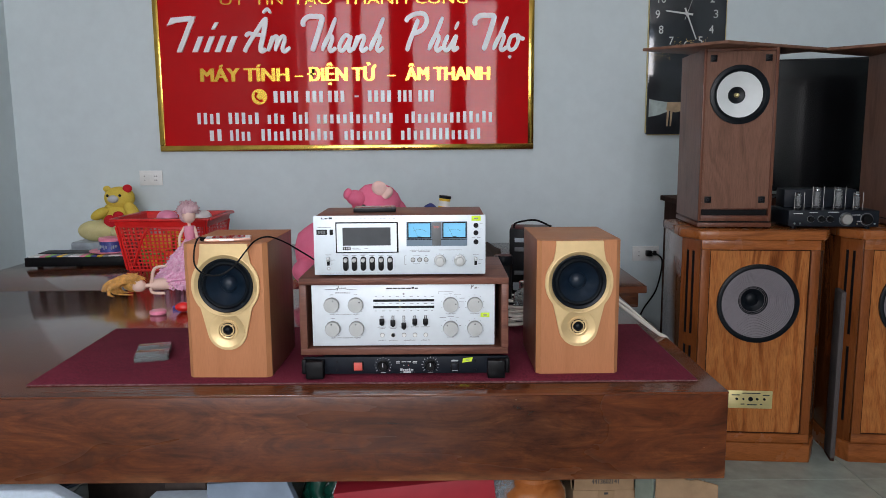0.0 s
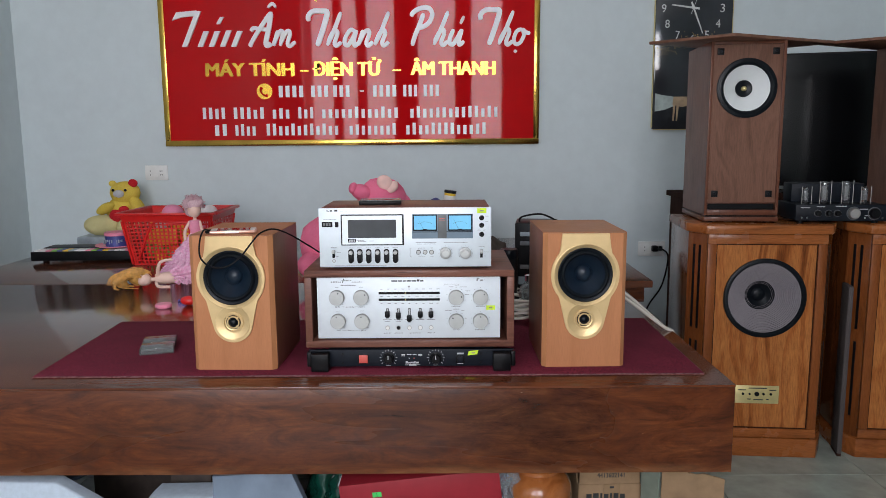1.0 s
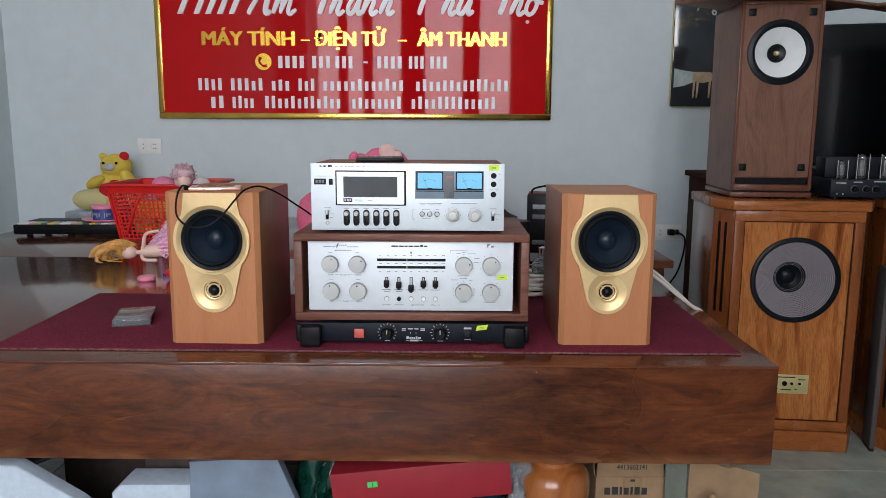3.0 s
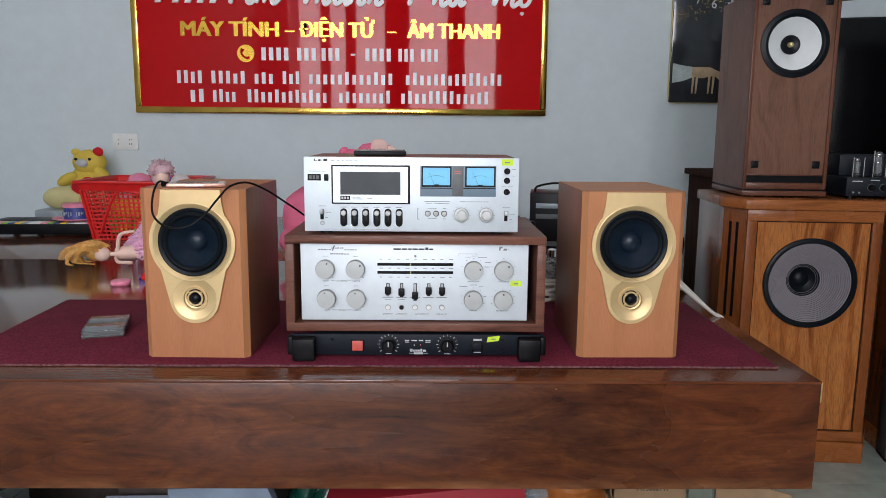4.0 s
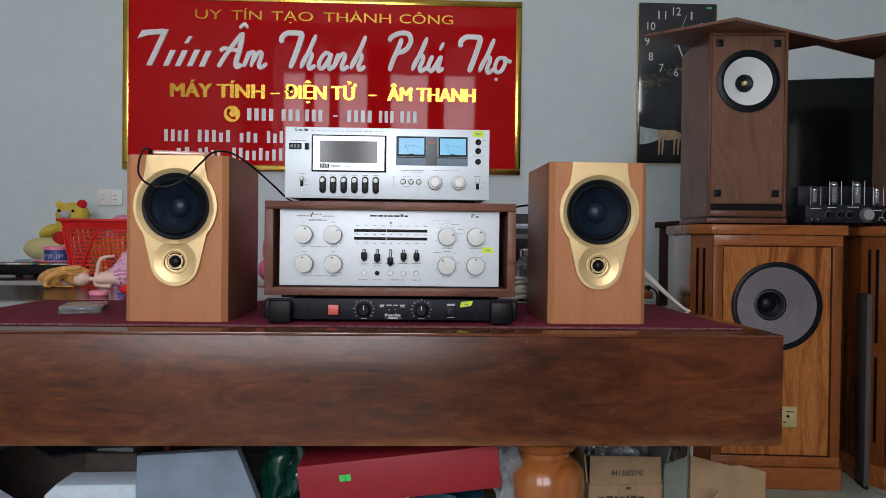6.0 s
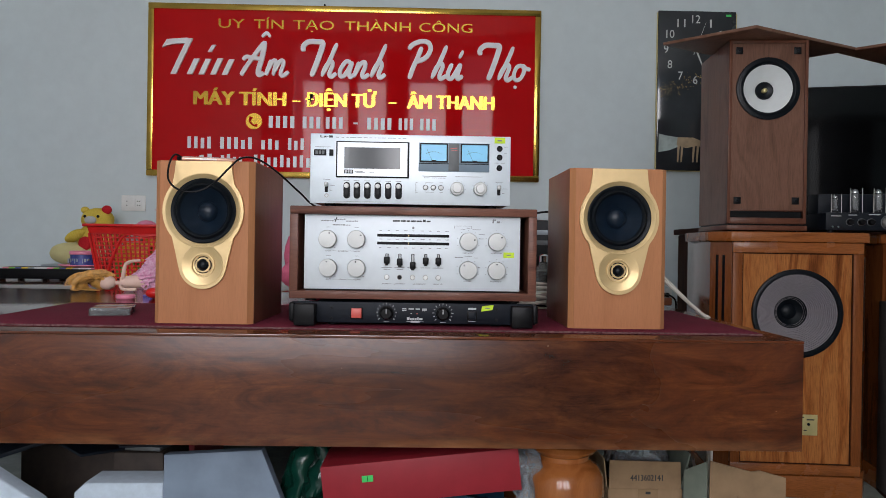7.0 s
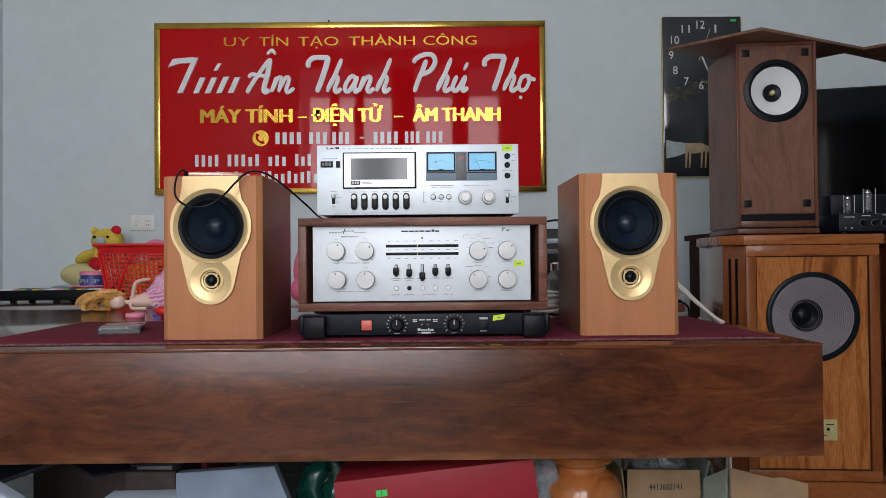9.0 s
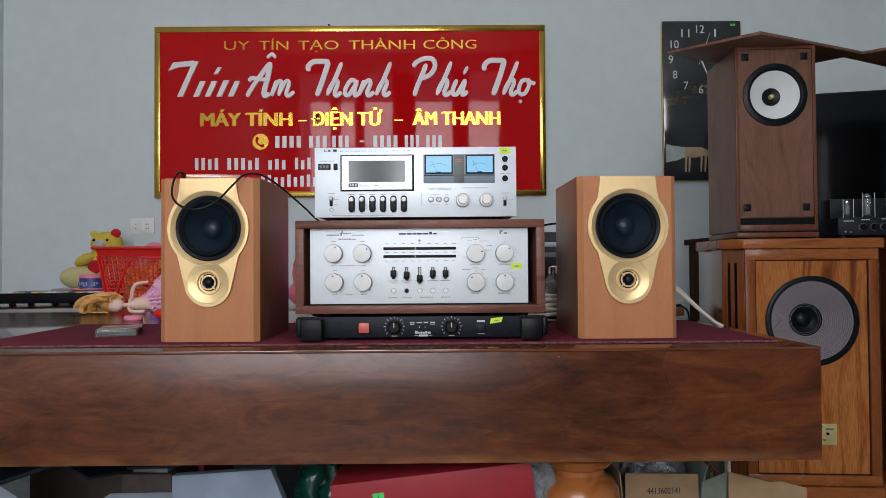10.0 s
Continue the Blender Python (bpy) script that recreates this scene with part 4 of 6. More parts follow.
# ---- the red sign ----
def glyph(ch):
    """Pen strokes of a leaning brush letter: capitals one unit high, the pen's width first."""
    hump = (0.105, (0.06, 0.08), (0.20, 0.35), (0.31, 0.41), (0.33, 0.31), (0.25, 0.09), (0.30, 0.01), (0.43, 0.11))
    if ch == "T":
        return [(0.13, (0.03, 0.66), (0.02, 0.79), (0.15, 0.91), (0.36, 0.92), (0.57, 0.91)), (0.14, (0.55, 0.93), (0.46, 0.62), (0.35, 0.30), (0.24, 0.01))]
    if ch == "h":
        return [(0.11, (0.44, 0.89), (0.27, 0.48), (0.05, 0.02)), hump]
    if ch == "n":
        return [(0.11, (0.17, 0.42), (0.11, 0.24), (0.03, 0.02)), hump]
    if ch == "m":
        return [(0.11, (0.17, 0.42), (0.11, 0.24), (0.03, 0.02)), (0.10, (0.06, 0.08), (0.18, 0.35), (0.27, 0.41), (0.29, 0.32), (0.22, 0.02)),
                (0.10, (0.25, 0.10), (0.37, 0.35), (0.46, 0.41), (0.49, 0.32), (0.42, 0.08), (0.48, 0.01), (0.63, 0.13))]
    if ch == "a":
        return [(0.105, (0.32, 0.39), (0.20, 0.42), (0.06, 0.22), (0.04, 0.06), (0.13, 0.03), (0.26, 0.21), (0.36, 0.42)), (0.105, (0.37, 0.42), (0.29, 0.16), (0.31, 0.01), (0.43, 0.11))]
    if ch == "u":
        return [(0.11, (0.16, 0.42), (0.06, 0.20), (0.05, 0.06), (0.14, 0.03), (0.27, 0.22), (0.38, 0.42)), (0.11, (0.39, 0.42), (0.31, 0.17), (0.31, 0.02), (0.44, 0.11)), (0.085, (0.44, 0.76), (0.34, 0.56))]
    if ch == "o":
        return [(0.10, (0.27, 0.41), (0.12, 0.36), (0.04, 0.14), (0.10, 0.02), (0.22, 0.07), (0.31, 0.26), (0.28, 0.40), (0.36, 0.33), (0.48, 0.30)), (0.09, (0.10, -0.13), (0.06, -0.20))]
    if ch == "P":
        return [(0.12, (0.03, 0.76), (0.10, 0.88), (0.32, 0.98), (0.52, 0.96), (0.59, 0.80), (0.50, 0.60), (0.34, 0.49), (0.16, 0.46)), (0.12, (0.36, 0.84), (0.25, 0.55), (0.13, 0.27), (0.04, 0.0))]
    return [(0.11, (0.03, 0.0), (0.11, 0.16), (0.34, 0.50), (0.63, 0.90)), (0.13, (0.64, 0.91), (0.57, 0.50), (0.48, 0.16), (0.49, 0.03), (0.62, 0.08)),
            (0.10, (0.08, 0.40), (0.16, 0.49), (0.34, 0.46), (0.62, 0.44)), (0.08, (0.56, 1.01), (0.69, 1.12), (0.77, 1.01))]


def brush_letter(ch, x, base, unit, y):
    """Each stroke is a ribbon with tapered round ends, raised from the panel."""
    t = bmesh.new()
    for k, (pen, *pts) in enumerate(glyph(ch)):
        P = [Vector((px, pz, 0)) for px, pz in pts]
        line = []
        for i in range(len(P) - 1):
            a, b, c, d = P[max(i - 1, 0)], P[i], P[i + 1], P[min(i + 2, len(P) - 1)]
            for j in range(7):
                u = j / 7
                line.append(0.5 * (2 * b + (c - a) * u + (2 * a - 5 * b + 4 * c - d) * u * u + (3 * b - a - 3 * c + d) * u ** 3))
        line.append(P[-1])
        rows = []
        for i, p in enumerate(line):
            way = (line[min(i + 1, len(line) - 1)] - line[max(i - 1, 0)]).normalized()
            e = min(i, len(line) - 1 - i)
            w = pen * 0.5 * (0.45, 0.78, 0.93)[e] if e < 3 else pen * 0.5
            side = Vector((-way.y, way.x, 0)) * w
            front = y - 0.012 - 0.0014 * k - 0.001 * i / len(line)
            rows.append([t.verts.new((x + q.x * unit, yy, base + q.y * unit)) for q, yy in ((p + side, y), (p + side, front), (p - side, front), (p - side, y))])
        for p, q in zip(rows, rows[1:]):
            for j in range(3):
                t.faces.new((p[j], p[j + 1], q[j + 1], q[j]))
        t.faces.new(rows[0])
        t.faces.new(rows[-1][::-1])
    bmesh.ops.recalc_face_normals(t, faces=t.faces[:])
    return t


def red_sign():
    s = thing("shop_sign", "red acrylic shop sign with gold frame and raised letters", "sign")
    x0, x1, z0, z1, y = -1.585, 0.622, 1.247, 2.217, 4.452
    part("panel", box(x0 + 0.01, x1 - 0.01, y, y + 0.018, z0 + 0.01, z1 - 0.01), SIGNRED, s, "glossy red acrylic panel", smooth=False)
    f = 0.034
    for a in ((x0, x1, z1 - f, z1), (x0, x1, z0, z0 + f), (x0, x0 + f, z0 + f, z1 - f), (x1 - f, x1, z0 + f, z1 - f)):
        part("frame_strip", box(a[0], a[1], y - 0.010, y + 0.0178, a[2], a[3], 0.004), FRAMEGOLD, s, "gold metal frame strip")
    for k in (x0 + 0.98,):
        part("hook", box(k, k + 0.008, y - 0.004, y + 0.017, z1, z1 + 0.012), BLACKM, s)
    for body, p0, p1 in (("UY", 392, 438), ("TÍN", 454, 506), ("TẠO", 523, 595), ("THÀNH", 613, 730), ("CÔNG", 745, 839)):
        text_part("slogan_letter", body, -1.193 + (p0 - 392) * 0.003192, -1.193 + (p1 - 392) * 0.003192, 2.083, 0.054, y, SIGNGOLD, s, 0.006, 0.0, label="wide gold letter", split=True)
    # the owner's name becomes plain slanting bars of the same weight and height
    part("name_stroke", prism([(-1.505, 1.965), (-1.478, 2.012), (-1.36, 2.022), (-1.365, 1.992), (-1.45, 1.984)], y - 0.013, y), LETTER, s, smooth=False)
    for a, h in ((-1.455, 0.20), (-1.365, 0.088), (-1.30, 0.088), (-1.235, 0.092), (-1.17, 0.088)):
        bar("name_stroke", a, a + 0.031, 1.818, 1.818 + h, y, LETTER, s, 0.012 + 0.002 * (h > 0.1), h * 0.45)
    bar("name_stroke", -1.25, -1.228, 1.945, 1.985, y, LETTER, s, 0.012, 0.024)
    # the other words of the line: raised brush letters, each one part
    unit = 0.2155
    for word in (((-1.068, "A"), (-0.931, "m")), ((-0.720, "T"), (-0.622, "h"), (-0.518, "a"), (-0.438, "n"), (-0.346, "h")),
                 ((-0.128, "P"), (-0.004, "h"), (0.088, "u")), ((0.274, "T"), (0.372, "h"), (0.462, "o"))):
        for x, ch in word:
            part("letter", brush_letter(ch, x, 1.816, unit, y), LETTER, s, "raised white script letter", smooth=False)
    for body, a, b in (("MÁY TÍNH", -1.322, -0.812), ("–", -0.775, -0.725), ("ĐIỆN TỬ", -0.695, -0.305), ("–", -0.235, -0.185), ("ÂM THANH", -0.125, 0.361)):
        text_part("letter", body, a, b, 1.650, 0.080, y, SIGNGOLD, s, 0.010, 0.07 if body != "–" else 0.0, 0, "bold polished gold letter", split=True)
    ph = part("phone_disc", disc(-0.988, 1.562, 0.046, y - 0.004, y, 32), SIGNGOLD, s)
    part("handset", tube([(-1.003, y - 0.006, 1.586), (-1.010, y - 0.006, 1.562), (-0.990, y - 0.006, 1.540), (-0.968, y - 0.006, 1.540)], [0.010, 0.005, 0.005, 0.010], 8), SIGNRED, ph)
    for a, b in ((-0.905, -0.745), (-0.715, -0.60), (-0.585, -0.475), (-0.43, -0.405), (-0.352, -0.20), (-0.175, -0.08), (-0.055, 0.05)):
        mid = b - a < 0.04
        n = 1 if mid else max(3, round((b - a) / 0.038))
        for k in range(n):
            w = (b - a) / n
            bar("number_bar", a + k * w, a + k * w + w * (1 if mid else 0.58), 1.556 if mid else 1.528, 1.566 if mid else 1.594, y, LETTER, s, 0.003)
    for row, z, h in ((((-1.358, -1.21), (-1.175, -0.98), (-0.945, -0.83), (-0.795, -0.69), (-0.655, -0.19), (-0.135, 0.396)), 1.405, 0.066), (((-1.29, -1.20), (-1.17, -1.035), (-0.985, -0.545), (-0.495, -0.205), (-0.16, 0.326)), 1.307, 0.068)):
        rr = random.Random(int(z * 1000))
        for a, b in row:
            n = max(2, round((b - a) / 0.038))
            for k in range(n):
                w = (b - a) / n
                bar("name_bar", a + k * w, a + k * w + w * 0.52, z, z + h * rr.choice((0.78, 1.0, 0.78, 1.0, 0.9)), y, LETTER, s, 0.002)


red_sign()


# ---- wall clock ----
def wall_clock():
    c = thing("wall_clock", "tall dark printed wall clock with silver numerals and a gold edge", "clock")
    x0, x1, z0, z1, y = 1.288, 1.733, 1.327, 2.234, 4.445
    part("board", box(x0, x1, y, y + 0.024, z0, z1, 0.006), CLOCKFACE, c, "glossy dark printed panel")
    for a in ((x0 - 0.004, x0 - 0.0005, z0 + .01, z1 - .01), (x0 + .01, x1 - .01, z0 - 0.004, z0 - 0.0005), (x1 + 0.0005, x1 + 0.004, z0 + .01, z1 - .01)):
        part("edge", box(a[0], a[1], y + 0.004, y + 0.02, a[2], a[3]), BRASS, c)
    cx, cz, R = 1.503, 2.016, 0.172
    for h in range(1, 13):
        t = radians(90 - 30 * h)
        px, pz = cx + R * math.cos(t) * 0.98, cz + R * math.sin(t)
        w = 0.046 if h > 9 else 0.026
        if h == 1:
            w = 0.010
        text_part("numeral", str(h), px - w / 2, px + w / 2, pz - 0.024, 0.048, y, CLOCKINK, c, 0.001, split=True)
    for ang, ln, wd in ((172, 0.125, 0.006), (292, 0.155, 0.005), (70, 0.16, 0.0012)):
        t = radians(ang)
        dx, dz = math.cos(t), math.sin(t)
        tail = 0.035
        pts = [(cx - dx * tail - dz * wd, cz - dz * tail + dx * wd), (cx - dx * tail + dz * wd, cz - dz * tail - dx * wd), (cx + dx * ln + dz * wd * .6, cz + dz * ln - dx * wd * .6), (cx + dx * ln - dz * wd * .6, cz + dz * ln + dx * wd * .6)]
        part("hand", prism(pts, y - 0.006, y - 0.004), CLOCKINK, c, smooth=False)
    part("hub", disc(cx, cz, 0.009, y - 0.008, y, 20), CLOCKINK, c)
    rnd = random.Random(3)
    dots = bmesh.new()
    for k in range(170):
        px = x0 + 0.015 + rnd.random() ** 1.5 * 0.38
        pz = 1.80 + rnd.gauss(0, 0.022) + 0.05 * math.sin(px * 9)
        r = rnd.uniform(0.0012, 0.0032)
        prism([(px - r, pz), (px, pz - r), (px + r, pz), (px, pz + r)], y - 0.0006, y + 0.001, bm=dots)
    tagged(part("glitter", dots, GOLDDOT, c, smooth=False), kind="stuff")
    part("print_shape", prism([(x0 + .012, 1.535), (x0 + .012, 1.43), (x0 + .07, 1.44), (x0 + .16, 1.475), (x0 + .12, 1.515), (x0 + .05, 1.525)], y - 0.0005, y + 0.001), PALEPRINT, c, smooth=False)
    part("print_shape", prism([(x0 + .12, 1.515), (x0 + .115, 1.47), (x0 + .17, 1.455), (x0 + .24, 1.47), (x0 + .29, 1.43), (x0 + .30, 1.415), (x0 + .315, 1.42), (x0 + .31, 1.45), (x0 + .27, 1.49), (x0 + .21, 1.515)], y - 0.0009, y + 0.001), TAN, c, smooth=False)
    part("print_shape", prism([(x0 + .28, 1.50), (x0 + .29, 1.46), (x0 + .36, 1.45), (x0 + .40, 1.47), (x0 + .38, 1.51), (x0 + .32, 1.52)], y - 0.0007, y + 0.001), TAN, c, smooth=False)
    for k in (0.118, 0.138, 0.205, 0.228, 0.335, 0.36):
        part("print_shape", prism([(x0 + k, 1.375), (x0 + k + 0.008, 1.375), (x0 + k + 0.016, 1.475), (x0 + k + 0.002, 1.475)], y - 0.0007, y + 0.001), TAN, c, smooth=False)
    bar("sticker", x1 - 0.06, x1 - 0.03, z1 - 0.03, z1 - 0.018, y, TAGGREEN, c)


wall_clock()


# ---- large floor speakers, towers on top ----
def floor_speaker(m, label):
    s = thing("floor_speaker", label, "speaker", m, "pair of floor speakers")
    w, c, d, h = 0.226, 0.092, 0.42, 0.945
    W = w + c * 0.58
    foot = [(-W - .004, c + .0), (-W - .004, d), (W + .004, d), (W + .004, c), (w + .006, -0.006), (-w - .006, -0.006)]
    part("plinth", slab(foot, 0.0, 0.078, 0.004), TEAK_X, s, "solid teak plinth")
    body = [(-W, c), (-W, d - .004), (W, d - .004), (W, c), (w, 0.012), (-w, 0.012)]
    shell = slab(body, 0.0785, h - 0.0365, 0.001)
    open_front(shell)
    part("cabinet", shell, TEAK_GLOSS, s, "lacquered teak sides")
    part("top_slab", slab([(-W - .012, c - .008), (-W - .012, d), (W + .012, d), (W + .012, c - .008), (w + .012, -0.014), (-w - .012, -0.014)], h - 0.036, h, 0.006), TEAK_X, s, "chamfered teak top")
    zb, zt = 0.082, h - 0.037
    part("frame_rail", box(-w, w, -0.004, 0.0118, zt - 0.038, zt, 0.002), TEAK_X, s)
    part("frame_rail", box(-w, w, -0.004, 0.0118, zb, zb + 0.036, 0.002), TEAK_X, s)
    for k in (-1, 1):
        part("frame_stile", box(min(k * w, k * (w - 0.034)), max(k * w, k * (w - 0.034)), -0.004, 0.0118, zb + 0.0365, zt - 0.0385, 0.002), TEAK_SOLID, s)
        for z0, z1 in ((0.16, 0.47), (0.52, 0.86)):
            for u in (0.36, 0.66):
                cx, cy = k * (w + (W - w) * u), 0.012 + (c - 0.012) * u
                sl = box(-0.0055, 0.0055, -0.0012, 0.004, z0, z1)
                bmesh.ops.transform(sl, matrix=Matrix.Translation((cx, cy, 0)) @ Matrix.Rotation(k * math.atan2(c - 0.012, W - w), 4, "Z"), verts=sl.verts[:])
                part("slot", sl, BLACK, s, "dark vent slot")
    part("baffle", ring_plate([(-w + 0.0345, zb + 0.037), (w - 0.0345, zb + 0.037), (w - 0.0345, zt - 0.039), (-w + 0.0345, zt - 0.039)], [(0, 0.655, 0.141)], 0.004, 0.0115), TEAK, s, "figured teak baffle")
    # dark wood beads draw the shade line of the recess round the baffle
    for q in ((-w + 0.0345, w - 0.0345, zb + 0.0368, zb + 0.0405), (-w + 0.0345, w - 0.0345, zt - 0.0420, zt - 0.0385), (-w + 0.0345, -w + 0.038, zb + 0.041, zt - 0.0425), (w - 0.038, w - 0.0345, zb + 0.041, zt - 0.0425)):
        part("recess_bead", box(q[0], q[1], 0.0015, 0.0038, q[2], q[3]), DARKWOOD, s, "bead coloured as the dark recess line round the baffle")
    zc = 0.655
    dv = part("driver", lathe([(0.158, 0.0), (0.158, 0.010), (0.154, 0.0125), (0.142, 0.0115), (0.139, 0.006)], 72, (0, 0.004, zc), "y"), RUBBER, s, "black rubber surround")
    prof = []
    for k in range(17):
        r = 0.1390 - k * 0.0054
        z = 0.0058 - 0.0042 * k
        prof += [(r, z), (r - 0.0040, z - 0.0002), (r - 0.0044, z + 0.0014), (r - 0.0050, z + 0.0014)]
    part("cone", lathe(prof + [(0.048, -0.068)], 72, (0, 0.004, zc), "y"), RINGCONE, dv, "grey ribbed paper cone")
    part("dust_cap", lathe([(0.061, -0.056), (0.058, -0.0535), (0.044, -0.066), (0.028, -0.074), (0.024, -0.070), (0.012, -0.065), (0, -0.064)], 48, (0, 0.004, zc), "y"), RUBBER, dv)
    bp = part("control_plate", box(-0.098, 0.078, 0.0005, 0.0038, 0.222, 0.296, 0.0015), BRASS, s, "brass control plate")
    for x, r in ((-0.062, 0.005), (-0.036, 0.004), (-0.008, 0.009), (0.018, 0.005), (0.046, 0.005)):
        part("control", disc(x, 0.262, r, -0.004, 0.0004, 20), BLACK, bp)
    for a, b, z in ((-0.04, 0.03, 0.284), (-0.082, -0.05, 0.276), (0.04, 0.066, 0.276), (-0.02, 0.018, 0.236), (-0.045, -0.03, 0.238), (0.03, 0.04, 0.238)):
        bar("caption", a, b, z, z + 0.004, 0.0005, INK, bp)
    return s


BS1 = pose(1.322, 2.872, 0, 0, 0, -5)
floor_speaker(BS1, "teak floor speaker with chamfered corners carrying a tower speaker")
floor_speaker(pose(1.945, 2.83, 0, 0, 0, -7), "teak floor speaker with chamfered corners beside the first")


def tower_speaker(m, label):
    s = thing("tower_speaker", label, "speaker", m, "pair of tower speakers")
    w, d, h = 0.1415, 0.36, 0.702
    part("base", box(-w - .002, w + .002, -0.004, d, 0.006, 0.024, 0.002), TOWER_EDGE, s)
    for x in (-0.11, 0.11):
        for y in (0.04, 0.3):
            part("foot", lathe([(0, 0), (0.014, 0), (0.013, 0.0058), (0, 0.0058)], 16, (x, y, 0)), RUBBER, s)
    shell = box(-w, w, 0.016, d, 0.030, h)
    open_front(shell)
    part("cabinet", shell, TOWER, s)
    part("shadow_gap", box(-w + .006, w - .006, 0.004, d - .01, 0.0243, 0.0297), BLACK, s)
    for a in ((-w, -w + 0.011, 0.030, h), (w - 0.011, w, 0.030, h), (-w + 0.0112, w - 0.0112, h - 0.011, h), (-w + 0.0112, w - 0.0112, 0.030, 0.052)):
        part("edge_strip", box(a[0], a[1], 0, 0.0158, a[2], a[3], 0.001), TOWER_EDGE, s)
    part("baffle", ring_plate([(-w + 0.011, 0.076), (w - 0.011, 0.076), (w - 0.011, h - 0.011), (-w + 0.011, h - 0.011)], [(0, 0.525, 0.090)], 0.008, 0.0157), TOWER, s)
    part("port", box(-w + 0.014, w - 0.014, 0.010, 0.0158, 0.0525, 0.076), BLACK, s, "dark horizontal port")
    part("port_rail", box(-w + 0.012, w - 0.012, 0.003, 0.0157, 0.0765, 0.0815, 0.001), TOWER_EDGE, s)
    for x in (-0.104, 0.104):
        for z in (0.115, h - 0.038):
            q = part("grille_socket", box(x - 0.013, x + 0.013, 0.0035, 0.0079, z - 0.013, z + 0.013, 0.002), BLACK, s)
            part("socket_hole", lathe([(0.006, 0), (0.006, 0.002), (0.004, 0.002), (0.0035, 0.0004)], 16, (x, 0.0034, z), "y"), BLACKM, q)
    zc = 0.525
    dv = part("driver", lathe([(0.114, 0), (0.114, 0.006), (0.110, 0.008), (0.104, 0.007), (0.098, 0.010), (0.091, 0.007), (0.088, 0.003)], 64, (0, 0.008, zc), "y"), RUBBER, s, "black foam surround")
    part("cone", lathe([(0.0885, 0.003), (0.06, -0.018), (0.031, -0.040)], 64, (0, 0.008, zc), "y"), WHITECONE, dv, "white paper cone")
    part("dust_cap", lathe([(0.033, -0.040), (0.0325, -0.034), (0.026, -0.0335), (0.012, -0.040), (0, -0.040)], 40, (0, 0.008, zc), "y"), RUBBER, dv)
    part("phase_plug", lathe([(0.0095, -0.040), (0.0085, -0.026), (0.005, -0.021), (0, -0.0195)], 24, (0, 0.008, zc), "y"), BRASS, dv)
    return s


def loose_board(pts, label):
    b = slab(pts, 1.6485, 1.660, 0.002)
    single("loose_board", b, TOWER, label, "board", group="boards on the towers")


tower_speaker(pose(1.240, 2.945, 0.9455, 0, 0, -4.5), "brown veneered tower speaker with a white cone on the teak speaker")
tower_speaker(pose(2.02, 2.92, 0.9455, 0, 0, -8), "brown veneered tower speaker beside the dark screen")
board = [(1.132, 2.81), (1.625, 3.06), (1.375, 3.33), (0.882, 3.05)]
loose_board(board, "thin brown veneered board lying across the tower")
loose_board([(x + 0.70, y + 0.06) for x, y in board], "thin brown veneered board lying across the second tower")


